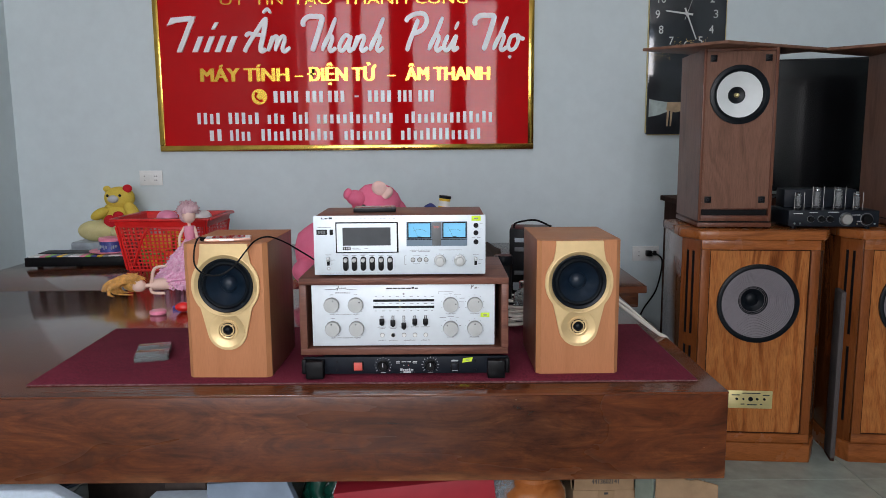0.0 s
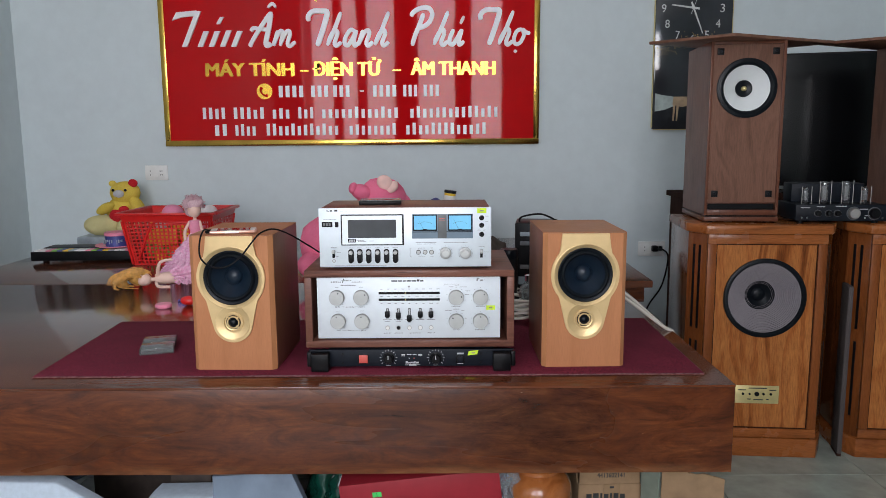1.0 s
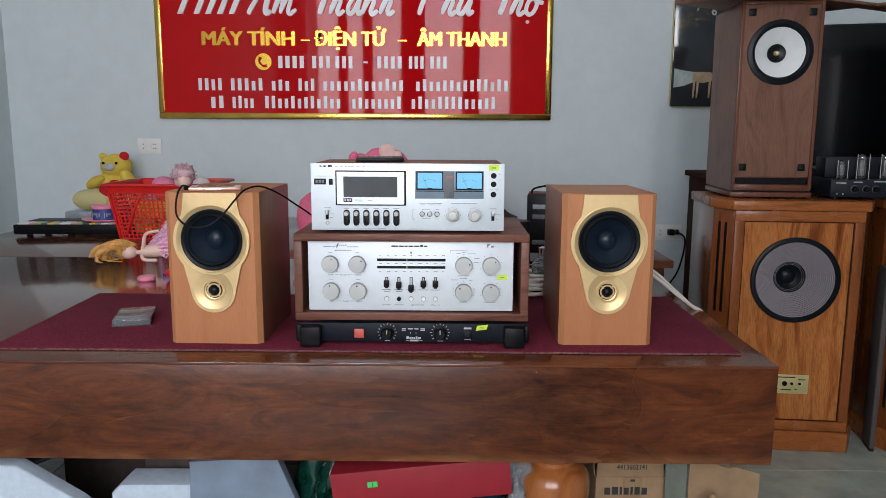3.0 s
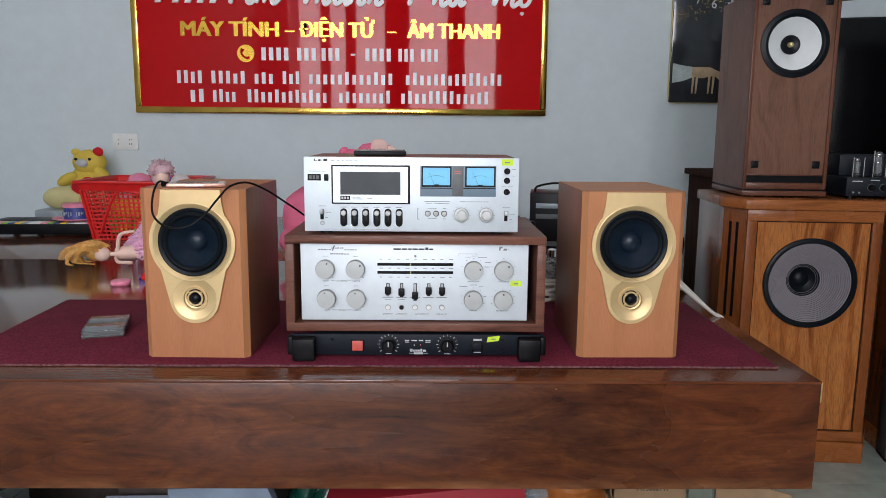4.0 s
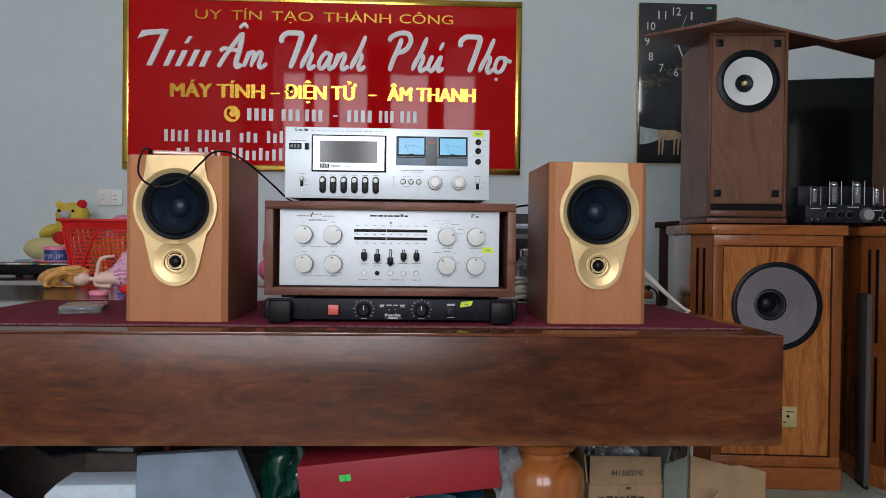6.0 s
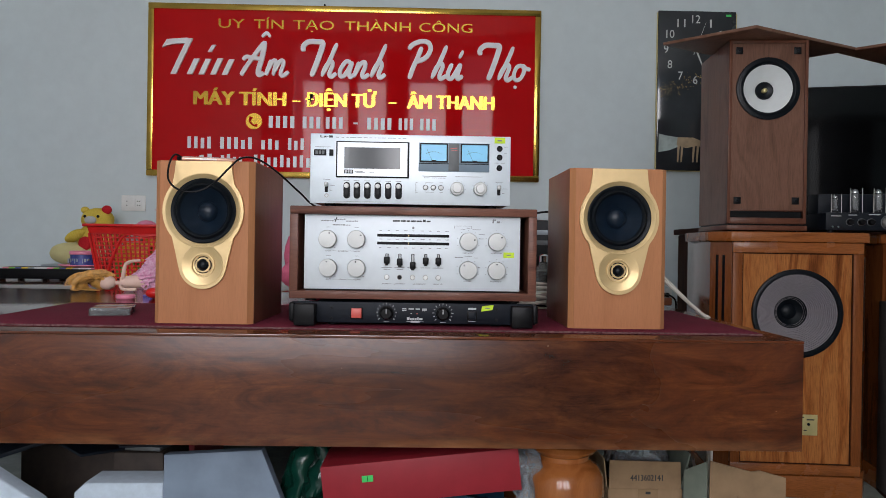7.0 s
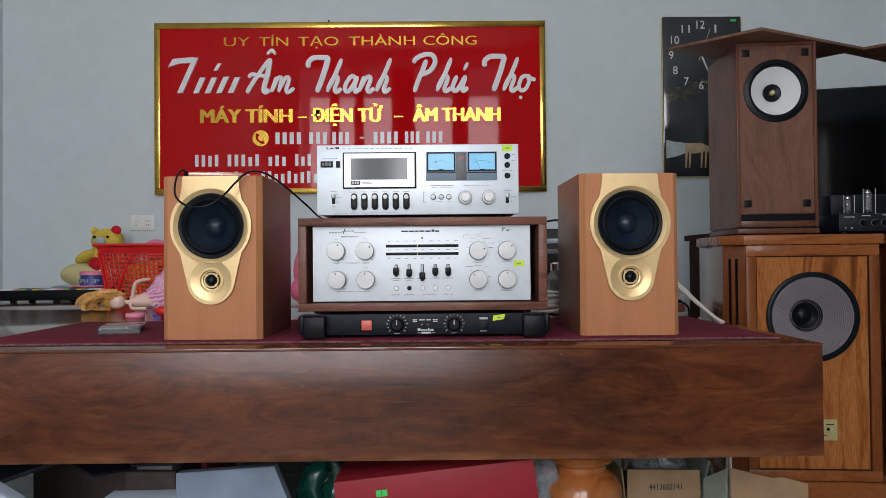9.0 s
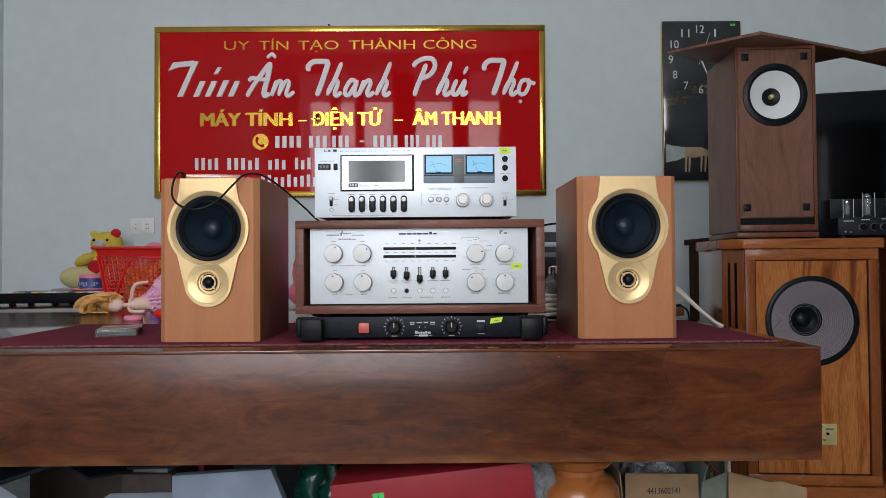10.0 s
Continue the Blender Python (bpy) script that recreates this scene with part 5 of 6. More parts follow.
# ---- tube amplifier, television and cabinet behind the speakers ----
def tube_amplifier():
    a = thing("tube_amplifier", "small black tube amplifier standing between the two teak speakers", "amplifier", pose(1.612, 2.90, 0.9455, 0, 0, -6))
    part("chassis", box(-0.168, 0.172, 0, 0.22, 0.010, 0.074, 0.003), BLACKM, a)
    for x in (-0.14, 0.14):
        for y in (0.03, 0.19):
            part("foot", lathe([(0, 0), (0.012, 0), (0.012, 0.0099), (0, 0.0099)], 16, (x, y, 0)), RUBBER, a)
    part("transformer_cover", box(-0.15, 0.13, 0.115, 0.215, 0.0745, 0.150, 0.004), BLACKM, a, "dark grey transformer cover")
    for x, h in ((-0.118, 0.062), (-0.048, 0.085), (0.034, 0.085), (0.104, 0.062)):
        r = 0.015 if h > 0.07 else 0.012
        t = part("tube", lathe([(0, 0), (r * .8, 0), (r, 0.006), (r, h * .8), (r * .7, h * .95), (0, h)], 20, (x, 0.05, 0.080)), GLASS, a, "clear glass valve")
        t.visible_shadow = False
        part("plate", box(x - r * .45, x + r * .45, 0.044, 0.056, 0.088, 0.080 + h * .75, 0.002), GREYJUNK, t)
        part("getter", lathe([(r * .62, 0), (r * .6, 0.004), (0, 0.007)], 16, (x, 0.05, 0.080 + h * .82)), CHROME, t)
        part("socket", lathe([(0, 0), (r * 1.25, 0), (r * 1.2, 0.0055), (0, 0.0055)], 20, (x, 0.05, 0.0745)), BLACK, a)
        for k in (-1, 1):
            part("guard_rod", tube([(x + k * (r + 0.006), 0.034, 0.0742), (x + k * (r + 0.006), 0.034, 0.080 + h)], 0.0014, 8), KNOB_SIDE, a)
    for x, r, m in ((-0.085, 0.011, BLACK), (-0.045, 0.011, BLACK), (-0.012, 0.011, BLACK), (0.048, 0.021, KNOB_SIDE), (0.125, 0.020, BLACK)):
        part("knob", lathe([(r, 0), (r * .97, 0.014), (r * .85, 0.017), (0, 0.017)], 28, (x, -0.0003, 0.040), "y"), m, a)
        part("knob_ring", lathe([(r * 1.25, 0), (r * 1.25, 0.0015), (r * 1.12, 0.002), (r * 1.1, 0.0006)], 28, (x, -0.0002, 0.040), "y"), GREYJUNK, a)
    for x in (-0.145, -0.125, 0.09, 0.155):
        part("stud", disc(x, 0.022, 0.004, -0.003, 0, 12), CHROME, a)
    for x0, x1, z in ((-0.15, -0.115, 0.060), (-0.09, -0.06, 0.064), (0.07, 0.1, 0.055), (-0.02, 0.02, 0.066), (0.09, 0.11, 0.03)):
        bar("caption", x0, x1, z, z + 0.003, -0.0001, PALEINK, a)


tube_amplifier()

cab = thing("tv_cabinet", "dark stained wooden cabinet behind the floor speakers", "cabinet")
part("body", box(1.345, 3.0, 3.42, 4.22, 0.0, 0.955, 0.004), DARKWOOD, cab)
part("top", box(1.325, 3.02, 3.40, 4.24, 0.9555, 0.985, 0.005), DARKWOOD, cab)
for k in range(3):
    part("door", box(1.375 + k * 0.535, 1.895 + k * 0.535, 3.402, 3.4195, 0.06, 0.92, 0.003), DARKWOOD, cab)
tv = thing("television", "large switched-off flat television on the dark cabinet", "television", pose(2.33, 3.87, 0.985, 0, 0, -15))
part("housing", box(-0.65, 0.65, 0.0, 0.035, 0.035, 0.725, 0.006), BLACK, tv)
part("screen", box(-0.638, 0.638, -0.0025, -0.0005, 0.05, 0.715), SCREEN, tv, "glossy black screen", smooth=False)
for x in (-0.4, 0.4):
    part("foot", prism([(x - 0.09, 0), (x + 0.09, 0), (x + 0.02, 0.034), (x - 0.02, 0.034)], -0.04, 0.06), BLACK, tv)

gr = thing("speaker_grille", "cloth-covered speaker grille standing on edge between the speakers", "grille", pose(1.655, 2.86, 0, 0, 0, -14))
part("cloth", box(-0.009, 0.009, 0.0, 0.10, 0.012, 0.70, 0.003), GRILLE, gr)
part("frame", box(-0.008, 0.008, 0.002, 0.098, 0.0, 0.0118, 0.001), DARKWOOD, gr, "dark frame edge")


# ---- wall sockets ----
def wall_socket(x0, x1, z0, z1, label):
    s = thing("wall_socket", label, "socket", group="sockets on the wall")
    y = 4.4695
    part("plate", box(x0, x1, y - 0.010, y, z0, z1, 0.003), WHITE, s)
    w = x1 - x0
    part("inset", box(x0 + w * 0.16, x1 - w * 0.16, y - 0.0122, y - 0.0102, z0 + 0.016, z1 - 0.016, 0.001), WHITE, s)
    part("rocker", box(x0 + w * 0.40, x0 + w * 0.60, y - 0.016, y - 0.0123, z0 + 0.020, z1 - 0.020, 0.0015), WHITE, s)
    for u in (0.24, 0.68, 0.76):
        for q in (0.36, 0.62):
            part("pin_hole", disc(x0 + w * u, z0 + (z1 - z0) * q, 0.0035, y - 0.0127, y - 0.0123, 10), GREYJUNK, s)


wall_socket(-1.726, -1.590, 1.047, 1.135, "white double wall socket above the rear table")
wall_socket(1.234, 1.395, 0.569, 0.657, "white wall socket with a black plug in it")
pl = thing("charger_lead", "black plug and cord hanging from the wall socket", "lead")
part("plug", box(1.31, 1.345, 4.42, 4.4563, 0.60, 0.635, 0.006), BLACK, pl)
part("cord", tube([(1.335, 4.425, 0.615), (1.36, 4.38, 0.62), (1.39, 4.37, 0.57), (1.36, 4.38, 0.40), (1.28, 4.40, 0.25), (1.24, 4.40, 0.02)], 0.005), BLACK, pl)
part("plug", box(1.355, 1.375, 4.435, 4.4563, 0.603, 0.632, 0.005), BLACK, pl)


# ---- small things on the stack and mat ----
pc = thing("tape_case", "clear plastic cassette case lying on the maroon mat", "cassette case", pose(-0.755, 2.07, MZ, 0, 0, 16))
for k in (-1, 1):
    y0, y1 = (-0.071, -0.001) if k < 0 else (0.001, 0.071)
    sh = part("shell", box(-0.045, 0.045, y0, y1, 0, 0.017, 0.0015), CASE, pc)
    part("insert", box(-0.041, 0.041, y0 + 0.004, y1 - 0.006, 0.0028, 0.0115), GREYJUNK, sh)
    part("label_strip", box(-0.040, 0.040, y0 + 0.012, y1 - 0.02, 0.0118, 0.0124), PALEBAG, sh)
dk = thing("cassette", "dark cassette case lying on top of the cassette deck", "cassette case", pose(-0.105, 1.995, 1.1153, 0, 0, 3))
part("shell", box(-0.056, 0.056, -0.033, 0.033, 0, 0.009, 0.0015), BLACK, dk)
part("lid", box(-0.054, 0.054, -0.031, 0.031, 0.0092, 0.0118, 0.001), GREYGLASS, dk)

pp = thing("music_player", "rose gold music player lying on the bookshelf speaker", "music player", pose(-0.477, 1.905, MZ + 0.3515, 0, 0, 12))
part("body", box(-0.058, 0.058, -0.030, 0.030, 0, 0.009, 0.003), plain("rose_metal", (0.62, 0.36, 0.28), 0.3, 0.7), pp)
part("bezel", box(-0.055, 0.055, -0.0275, 0.0275, 0.0090, 0.0093), WHITE, pp, "white front glass")
part("screen", box(-0.040, 0.042, -0.0245, 0.0245, 0.0094, 0.0098), plain("player_screen", (0.05, 0.06, 0.05), 0.08, spec=0.5), pp, "dark reflecting screen")
part("button", box(-0.02, 0.015, -0.0312, -0.0302, 0.003, 0.006), WHITE, pp)
cb = thing("audio_cable", "thin black audio cable looping over the speaker to the deck", "cable")
zt = MZ + 0.352
path = [(-0.533, 1.893, zt + 0.006), (-0.540, 1.862, zt + 0.012), (-0.541, 1.830, 1.040), (-0.534, 1.805, 1.004), (-0.508, 1.795, 0.982), (-0.470, 1.795, 0.980), (-0.438, 1.805, 1.000),
        (-0.414, 1.825, 1.032), (-0.395, 1.850, 1.056), (-0.372, 1.90, 1.060), (-0.340, 1.95, 1.038), (-0.300, 2.01, 0.998), (-0.268, 2.07, 0.966), (-0.22, 2.15, 0.962)]
part("cord", tube(path, 0.0022, 8), BLACK, cb)
part("jack_plug", tube([(-0.533, 1.893, zt + 0.0055), (-0.522, 1.899, zt + 0.0055)], 0.004, 12), CHROME, cb)
part("jack_plug", tube([(-0.539, 1.880, zt + 0.0058), (-0.533, 1.893, zt + 0.0057)], 0.005, 12), BLACK, cb)


# ---- toys on the rear table ----
def plush_pig():
    b = blob((-0.205, 3.20, 1.025), (0.105, 0.10, 0.098), rough=0.008, freq=16)
    blob((-0.285, 3.14, 1.062), (0.045, 0.045, 0.034), b, rough=0.003, turn=(0, 18, 0))
    blob((-0.318, 3.12, 1.082), (0.017, 0.022, 0.024), b, rough=0.002, turn=(0, 20, 0))
    blob((-0.14, 3.22, 0.975), (0.07, 0.08, 0.085), b, rough=0.006, freq=16)
    blob((-0.42, 3.22, 0.83), (0.15, 0.13, 0.135), b, rough=0.012, freq=14)
    blob((-0.24, 3.24, 0.86), (0.14, 0.12, 0.165), b, rough=0.012, freq=14)
    blob((-0.50, 3.12, 0.76), (0.06, 0.09, 0.055), b, rough=0.006)
    blob((-0.185, 3.12, 1.105), (0.034, 0.014, 0.030), b, 1, turn=(0, 28, 0))
    blob((-0.155, 3.125, 1.085), (0.022, 0.014, 0.030), b, 1, turn=(0, 50, 0))
    blob((-0.252, 3.110, 1.030), (0.010, 0.006, 0.009), b, 2, sub=2)
    single("plush_pig", b, [PINK, plain("ear_lining", (0.86, 0.56, 0.50), 0.8), BLACK], "large pink plush toy leaning behind the cassette deck", "plush toy")


def plush_bear():
    b = blob((-1.775, 4.28, 0.985), (0.085, 0.07, 0.068), rough=0.004)
    blob((-1.79, 4.29, 0.875), (0.10, 0.08, 0.10), b, rough=0.005)
    blob((-1.70, 4.25, 0.915), (0.035, 0.04, 0.06), b, rough=0.003, turn=(0, -30, 0))
    blob((-1.87, 4.23, 0.90), (0.060, 0.04, 0.030), b, rough=0.003, turn=(0, -25, 0))
    blob((-1.885, 4.21, 0.808), (0.105, 0.075, 0.060), b, 1, rough=0.004)
    blob((-1.72, 4.20, 0.800), (0.08, 0.07, 0.050), b, 1, rough=0.004)
    blob((-1.80, 4.19, 0.862), (0.035, 0.02, 0.036), b, 2)
    blob((-1.755, 4.20, 0.895), (0.03, 0.02, 0.022), b, 2)
    blob((-1.715, 4.25, 1.042), (0.027, 0.014, 0.024), b, 2)
    blob((-1.835, 4.26, 1.040), (0.022, 0.014, 0.018), b, 0)
    blob((-1.785, 4.215, 0.985), (0.032, 0.02, 0.022), b, 3)
    for x in (-1.815, -1.745):
        blob((x, 4.213, 1.005), (0.008, 0.006, 0.008), b, 4, sub=2)
    single("plush_bear", b, [YELLOW, CREAM, PLUSHRED, PLUSHGREY, BLACK], "yellow and cream plush bear with red paws sitting by the wall", "plush toy")


plush_pig()
plush_bear()
single("plastic_tub", box(-2.0, -1.72, 4.12, 4.36, TZ, 0.752, 0.012), PALEBAG, "pale translucent plastic tub under the plush bear", "tub")


def toy_keyboard():
    k = thing("toy_keyboard", "black electronic keyboard with coloured keys on the rear table", "keyboard", pose(-1.97, 3.60, TZ, 0, 0, 3))
    part("body", box(0, 0.74, 0, 0.24, 0.006, 0.052, 0.005), BLACK, k)
    part("panel", box(0.01, 0.73, 0.12, 0.235, 0.0523, 0.056, 0.001), BLACKM, k)
    for x in (0.06, 0.25, 0.48, 0.68):
        for y in (0.03, 0.20):
            part("foot", lathe([(0, 0), (0.014, 0), (0.016, 0.0058), (0, 0.0058)], 12, (x, y, 0)), BLACK, k)
    cols = [WHITE, TOYS[2], PALEBAG, CAPPINK, TOYS[0], WHITE, NAVY]
    for i in range(26):
        part("key", box(0.015 + i * 0.0275, 0.040 + i * 0.0275, 0.008, 0.085, 0.0523, 0.0575, 0.001), cols[(i * 5) % 7], k)


toy_keyboard()
plt = lathe([(0, 0), (0.08, 0), (0.105, 0.008), (0.105, 0.012), (0.08, 0.005), (0, 0.005)], 40, (-1.60, 3.74, 0.7525))
single("plate", plt, CAPPINK, "pink plastic plate on the keyboard", "plate")
tb = thing("round_tin", "round navy tin with a pink lid on the pink plate", "tin", pose(-1.60, 3.74, 0.758))
part("wall", lathe([(0, 0), (0.056, 0), (0.056, 0.052), (0, 0.052)], 36), NAVY, tb)
part("lid", lathe([(0.058, 0.0525), (0.060, 0.054), (0.060, 0.066), (0.056, 0.070), (0, 0.071)], 36), CAPPINK, tb)
for i in range(9):
    part("print_mark", box(-0.05 + i * 0.011, -0.044 + i * 0.011, -0.0565 + abs(i - 4) * 0.002, -0.05 + abs(i - 4) * 0.004, 0.012 + (i % 3) * 0.006, 0.034), PALEBAG, tb)


def basket():
    k = thing("plastic_basket", "red lattice plastic basket full of toys", "basket", pose(-1.242, 3.66, TZ))
    h, bx, by, tx, ty = 0.255, 0.178, 0.15, 0.213, 0.19
    lat = bmesh.new()

    def P(side, u, v):
        wx, wy = bx + (tx - bx) * v, by + (ty - by) * v
        return {0: Vector((u * wx, -wy, v * h)), 1: Vector((wx, u * wy, v * h)), 2: Vector((-u * wx, wy, v * h)), 3: Vector((-wx, -u * wy, v * h))}[side]
    for side in range(4):
        n = 20 if side % 2 == 0 else 14
        nrm = [Vector((0, -1, 0)), Vector((1, 0, 0)), Vector((0, 1, 0)), Vector((-1, 0, 0))][side] * 0.002

        def strip(p, q, wd, up):
            c = [p - up * wd + nrm, q - up * wd + nrm, q + up * wd + nrm, p + up * wd + nrm]
            vs = [lat.verts.new(v) for v in c] + [lat.verts.new(v - 2 * nrm) for v in c]
            for f in ((0, 1, 2, 3), (7, 6, 5, 4), (0, 4, 5, 1), (1, 5, 6, 2), (2, 6, 7, 3), (3, 7, 4, 0)):
                lat.faces.new([vs[i] for i in f])
        along = (P(side, 1, 0) - P(side, -1, 0)).normalized()
        for i in range(n + 1):
            u = -1 + 2 * i / n
            strip(P(side, u, 0.02), P(side, u, 0.84), 0.0033 if 0 < i < n else 0.012, along)
        for j in range(13):
            v = 0.02 + j * 0.82 / 12
            strip(P(side, -1, v), P(side, 1, v), 0.0029, Vector((0, 0, 1)))
    part("lattice", lat, BASKET, k, smooth=False)
    rim = bmesh.new()
    for side in range(4):
        a, b, c, d = P(side, -1, 0.84), P(side, 1, 0.84), P(side, 1, 1.0), P(side, -1, 1.0)
        o = [Vector((0, -1, 0)), Vector((1, 0, 0)), Vector((0, 1, 0)), Vector((-1, 0, 0))][side] * 0.006
        vs = [rim.verts.new(p) for p in (a + o, b + o, c + o * 2, d + o * 2, a, b, c, d)]
        for f in ((0, 1, 2, 3), (7, 6, 5, 4), (0, 4, 5, 1), (1, 5, 6, 2), (2, 6, 7, 3), (3, 7, 4, 0)):
            rim.faces.new([vs[i] for i in f])
    part("rim", rim, BASKET, k, smooth=False)
    lip = box(-tx - 0.02, tx + 0.02, -ty - 0.022, -ty + 0.002, h - 0.012, h, 0.004)
    box(-tx - 0.02, tx + 0.02, ty - 0.002, ty + 0.022, h - 0.012, h, 0.004, bm=lip)
    box(-tx - 0.03, -tx + 0.002, -ty, ty, h - 0.012, h, 0.004, bm=lip)
    box(tx - 0.002, tx + 0.03, -ty, ty, h - 0.012, h, 0.004, bm=lip)
    part("lip", lip, BASKET, k)
    part("base", box(-bx, bx, -by, by, 0, 0.006, 0.002), BASKET, k)
    part("brace", tube([(-0.15, -by - 0.014, 0.03), (-0.07, -by - 0.03, 0.20), (0.02, -by - 0.034, 0.205), (0.12, -by - 0.03, 0.19), (0.15, -by - 0.016, 0.03)], 0.006, 6), BASKET, k)
    rnd = random.Random(11)
    for i in range(34):
        r = rnd.uniform(0.028, 0.05)
        layer = i // 12
        x, y, z = rnd.uniform(-0.12, 0.12), rnd.uniform(-0.12, 0.06), 0.012 + r + layer * 0.072
        if i % 3 == 0:
            bm = box(x - r, x + r, y - r * .7, y + r * .7, z - r * .8, z + r * .8, 0.008)
        elif i % 3 == 1:
            bm = blob((x, y, z), (r, r, r), sub=2)
        else:
            bm = lathe([(0, 0), (r, 0), (r, r), (r * .6, r * 1.5), (0, r * 1.5)], 18, (x, y, z - r * .7))
        single("toy_piece", bm, TOYS[(0, 1, 0, 2, 5, 0, 1, 4)[i % 8]], "bright plastic toy piece lying in the red basket", "toy", pose(-1.242, 3.66, TZ), "toys in the basket")
    for x, y, r, m in ((-0.03, -0.02, 0.05, 5), (0.13, 0.03, 0.04, 4), (0.04, 0.08, 0.04, 3)):
        single("toy_piece", blob((x, y, 0.24), (r, r, r * .8), sub=3, rough=0.006), TOYS[m], "rounded toy on top of the full basket", "toy", pose(-1.242, 3.66, TZ), "toys in the basket")


basket()


def ruffle(b, top, low, r0, r1, waves, seed, index, flat=0.8):
    """One tier of a tulle skirt: a thin gathered sheet that flares from the waist line to a frilled hem."""
    rnd = random.Random(seed)
    n, rows = waves * 4, []
    jit = [rnd.uniform(0.6, 1.4) for k in range(waves)]
    for u in (0.0, 0.35, 0.7, 0.9, 1.0):
        row = []
        for i in range(n):
            a = 2 * math.pi * i / n
            swing = math.sin(waves * a + seed) * jit[i // 4] * u * u
            r = r0 + (r1 - r0) * u ** 0.7 + 0.011 * swing
            z = (low - top) * u + 0.006 * math.cos(waves * a * 0.5 + seed) * u
            row.append(b.verts.new((r * math.cos(a), r * flat * math.sin(a), z)))
        rows.append(row)
    for p, q in zip(rows, rows[1:]):
        for i in range(n):
            f = b.faces.new((p[i], p[(i + 1) % n], q[(i + 1) % n], q[i]))
            f.material_index = index


def standing_doll():
    x, y = -1.04, 3.27
    b = blob((x, y, 0.945), (0.025, 0.025, 0.030), index=0)
    tube([(x, y, 0.925), (x, y, 0.905)], 0.007, 8, b)
    tube([(x, y, 0.906), (x, y, 0.875), (x, y, 0.845)], [0.020, 0.022, 0.015], 12, b, 1)
    tube([(x - 0.018, y, 0.902), (x - 0.036, y - 0.01, 0.865), (x - 0.034, y - 0.02, 0.83)], 0.006, 8, b)
    tube([(x + 0.018, y, 0.902), (x + 0.03, y - 0.01, 0.865), (x + 0.034, y - 0.02, 0.83)], 0.006, 8, b)
    blob((x - 0.004, y + 0.008, 0.970), (0.038, 0.032, 0.026), b, 3, rough=0.008, freq=45)
    blob((x - 0.02, y + 0.012, 0.95), (0.018, 0.02, 0.03), b, 3, rough=0.006, freq=45)
    rnd = random.Random(2)
    # loose strands combed back over the crown from the brow
    for k in range(220):
        ph, fl = rnd.uniform(-2.0, 2.0), rnd.uniform(0.98, 1.12) + (0.2 if rnd.random() < 0.1 else 0.0)
        wob = rnd.uniform(-0.35, 0.35)
        pts = []
        for u in (0.0, 0.3, 0.6, 1.0):
            al, pu = radians(42 + 100 * u), ph + wob * u
            sx, sz = math.sin(al) * math.sin(pu), math.sin(al) * math.cos(pu)
            pts.append((x - 0.005 + 0.036 * fl * (0.45 * math.cos(al) + 0.89 * sx), y + 0.008 + 0.032 * fl * (-0.89 * math.cos(al) + 0.45 * sx), 0.966 + 0.033 * fl * sz))
        tube(pts, [0.0013, 0.0019, 0.0017, 0.0005], 4, b, 3, steps=2)
    for j in range(13):
        u = j / 12
        t = bmesh.new()
        ruffle(t, 0, -0.036, 0.014 + 0.058 * u, 0.034 + 0.076 * u, 15 + j, j + 1, 2)
        bmesh.ops.transform(t, matrix=Matrix.Translation((x - 0.032 * u, y, 0.862 - 0.128 * u)), verts=t.verts[:])
        merged(b, t)
    blob((x - 0.03, y, 0.745), (0.066, 0.052, 0.046), b, 2, rough=0.010, freq=30)
    bmesh.ops.transform(b, matrix=Matrix.Translation((x, y, TZ)) @ Matrix.Scale(1.14, 4) @ Matrix.Translation((-x, -y, -TZ)), verts=b.verts[:])
    single("doll", b, [SKIN, BODICE, TULLE, PINKHAIR], "fashion doll standing in a ruffled pink tulle gown", "doll")


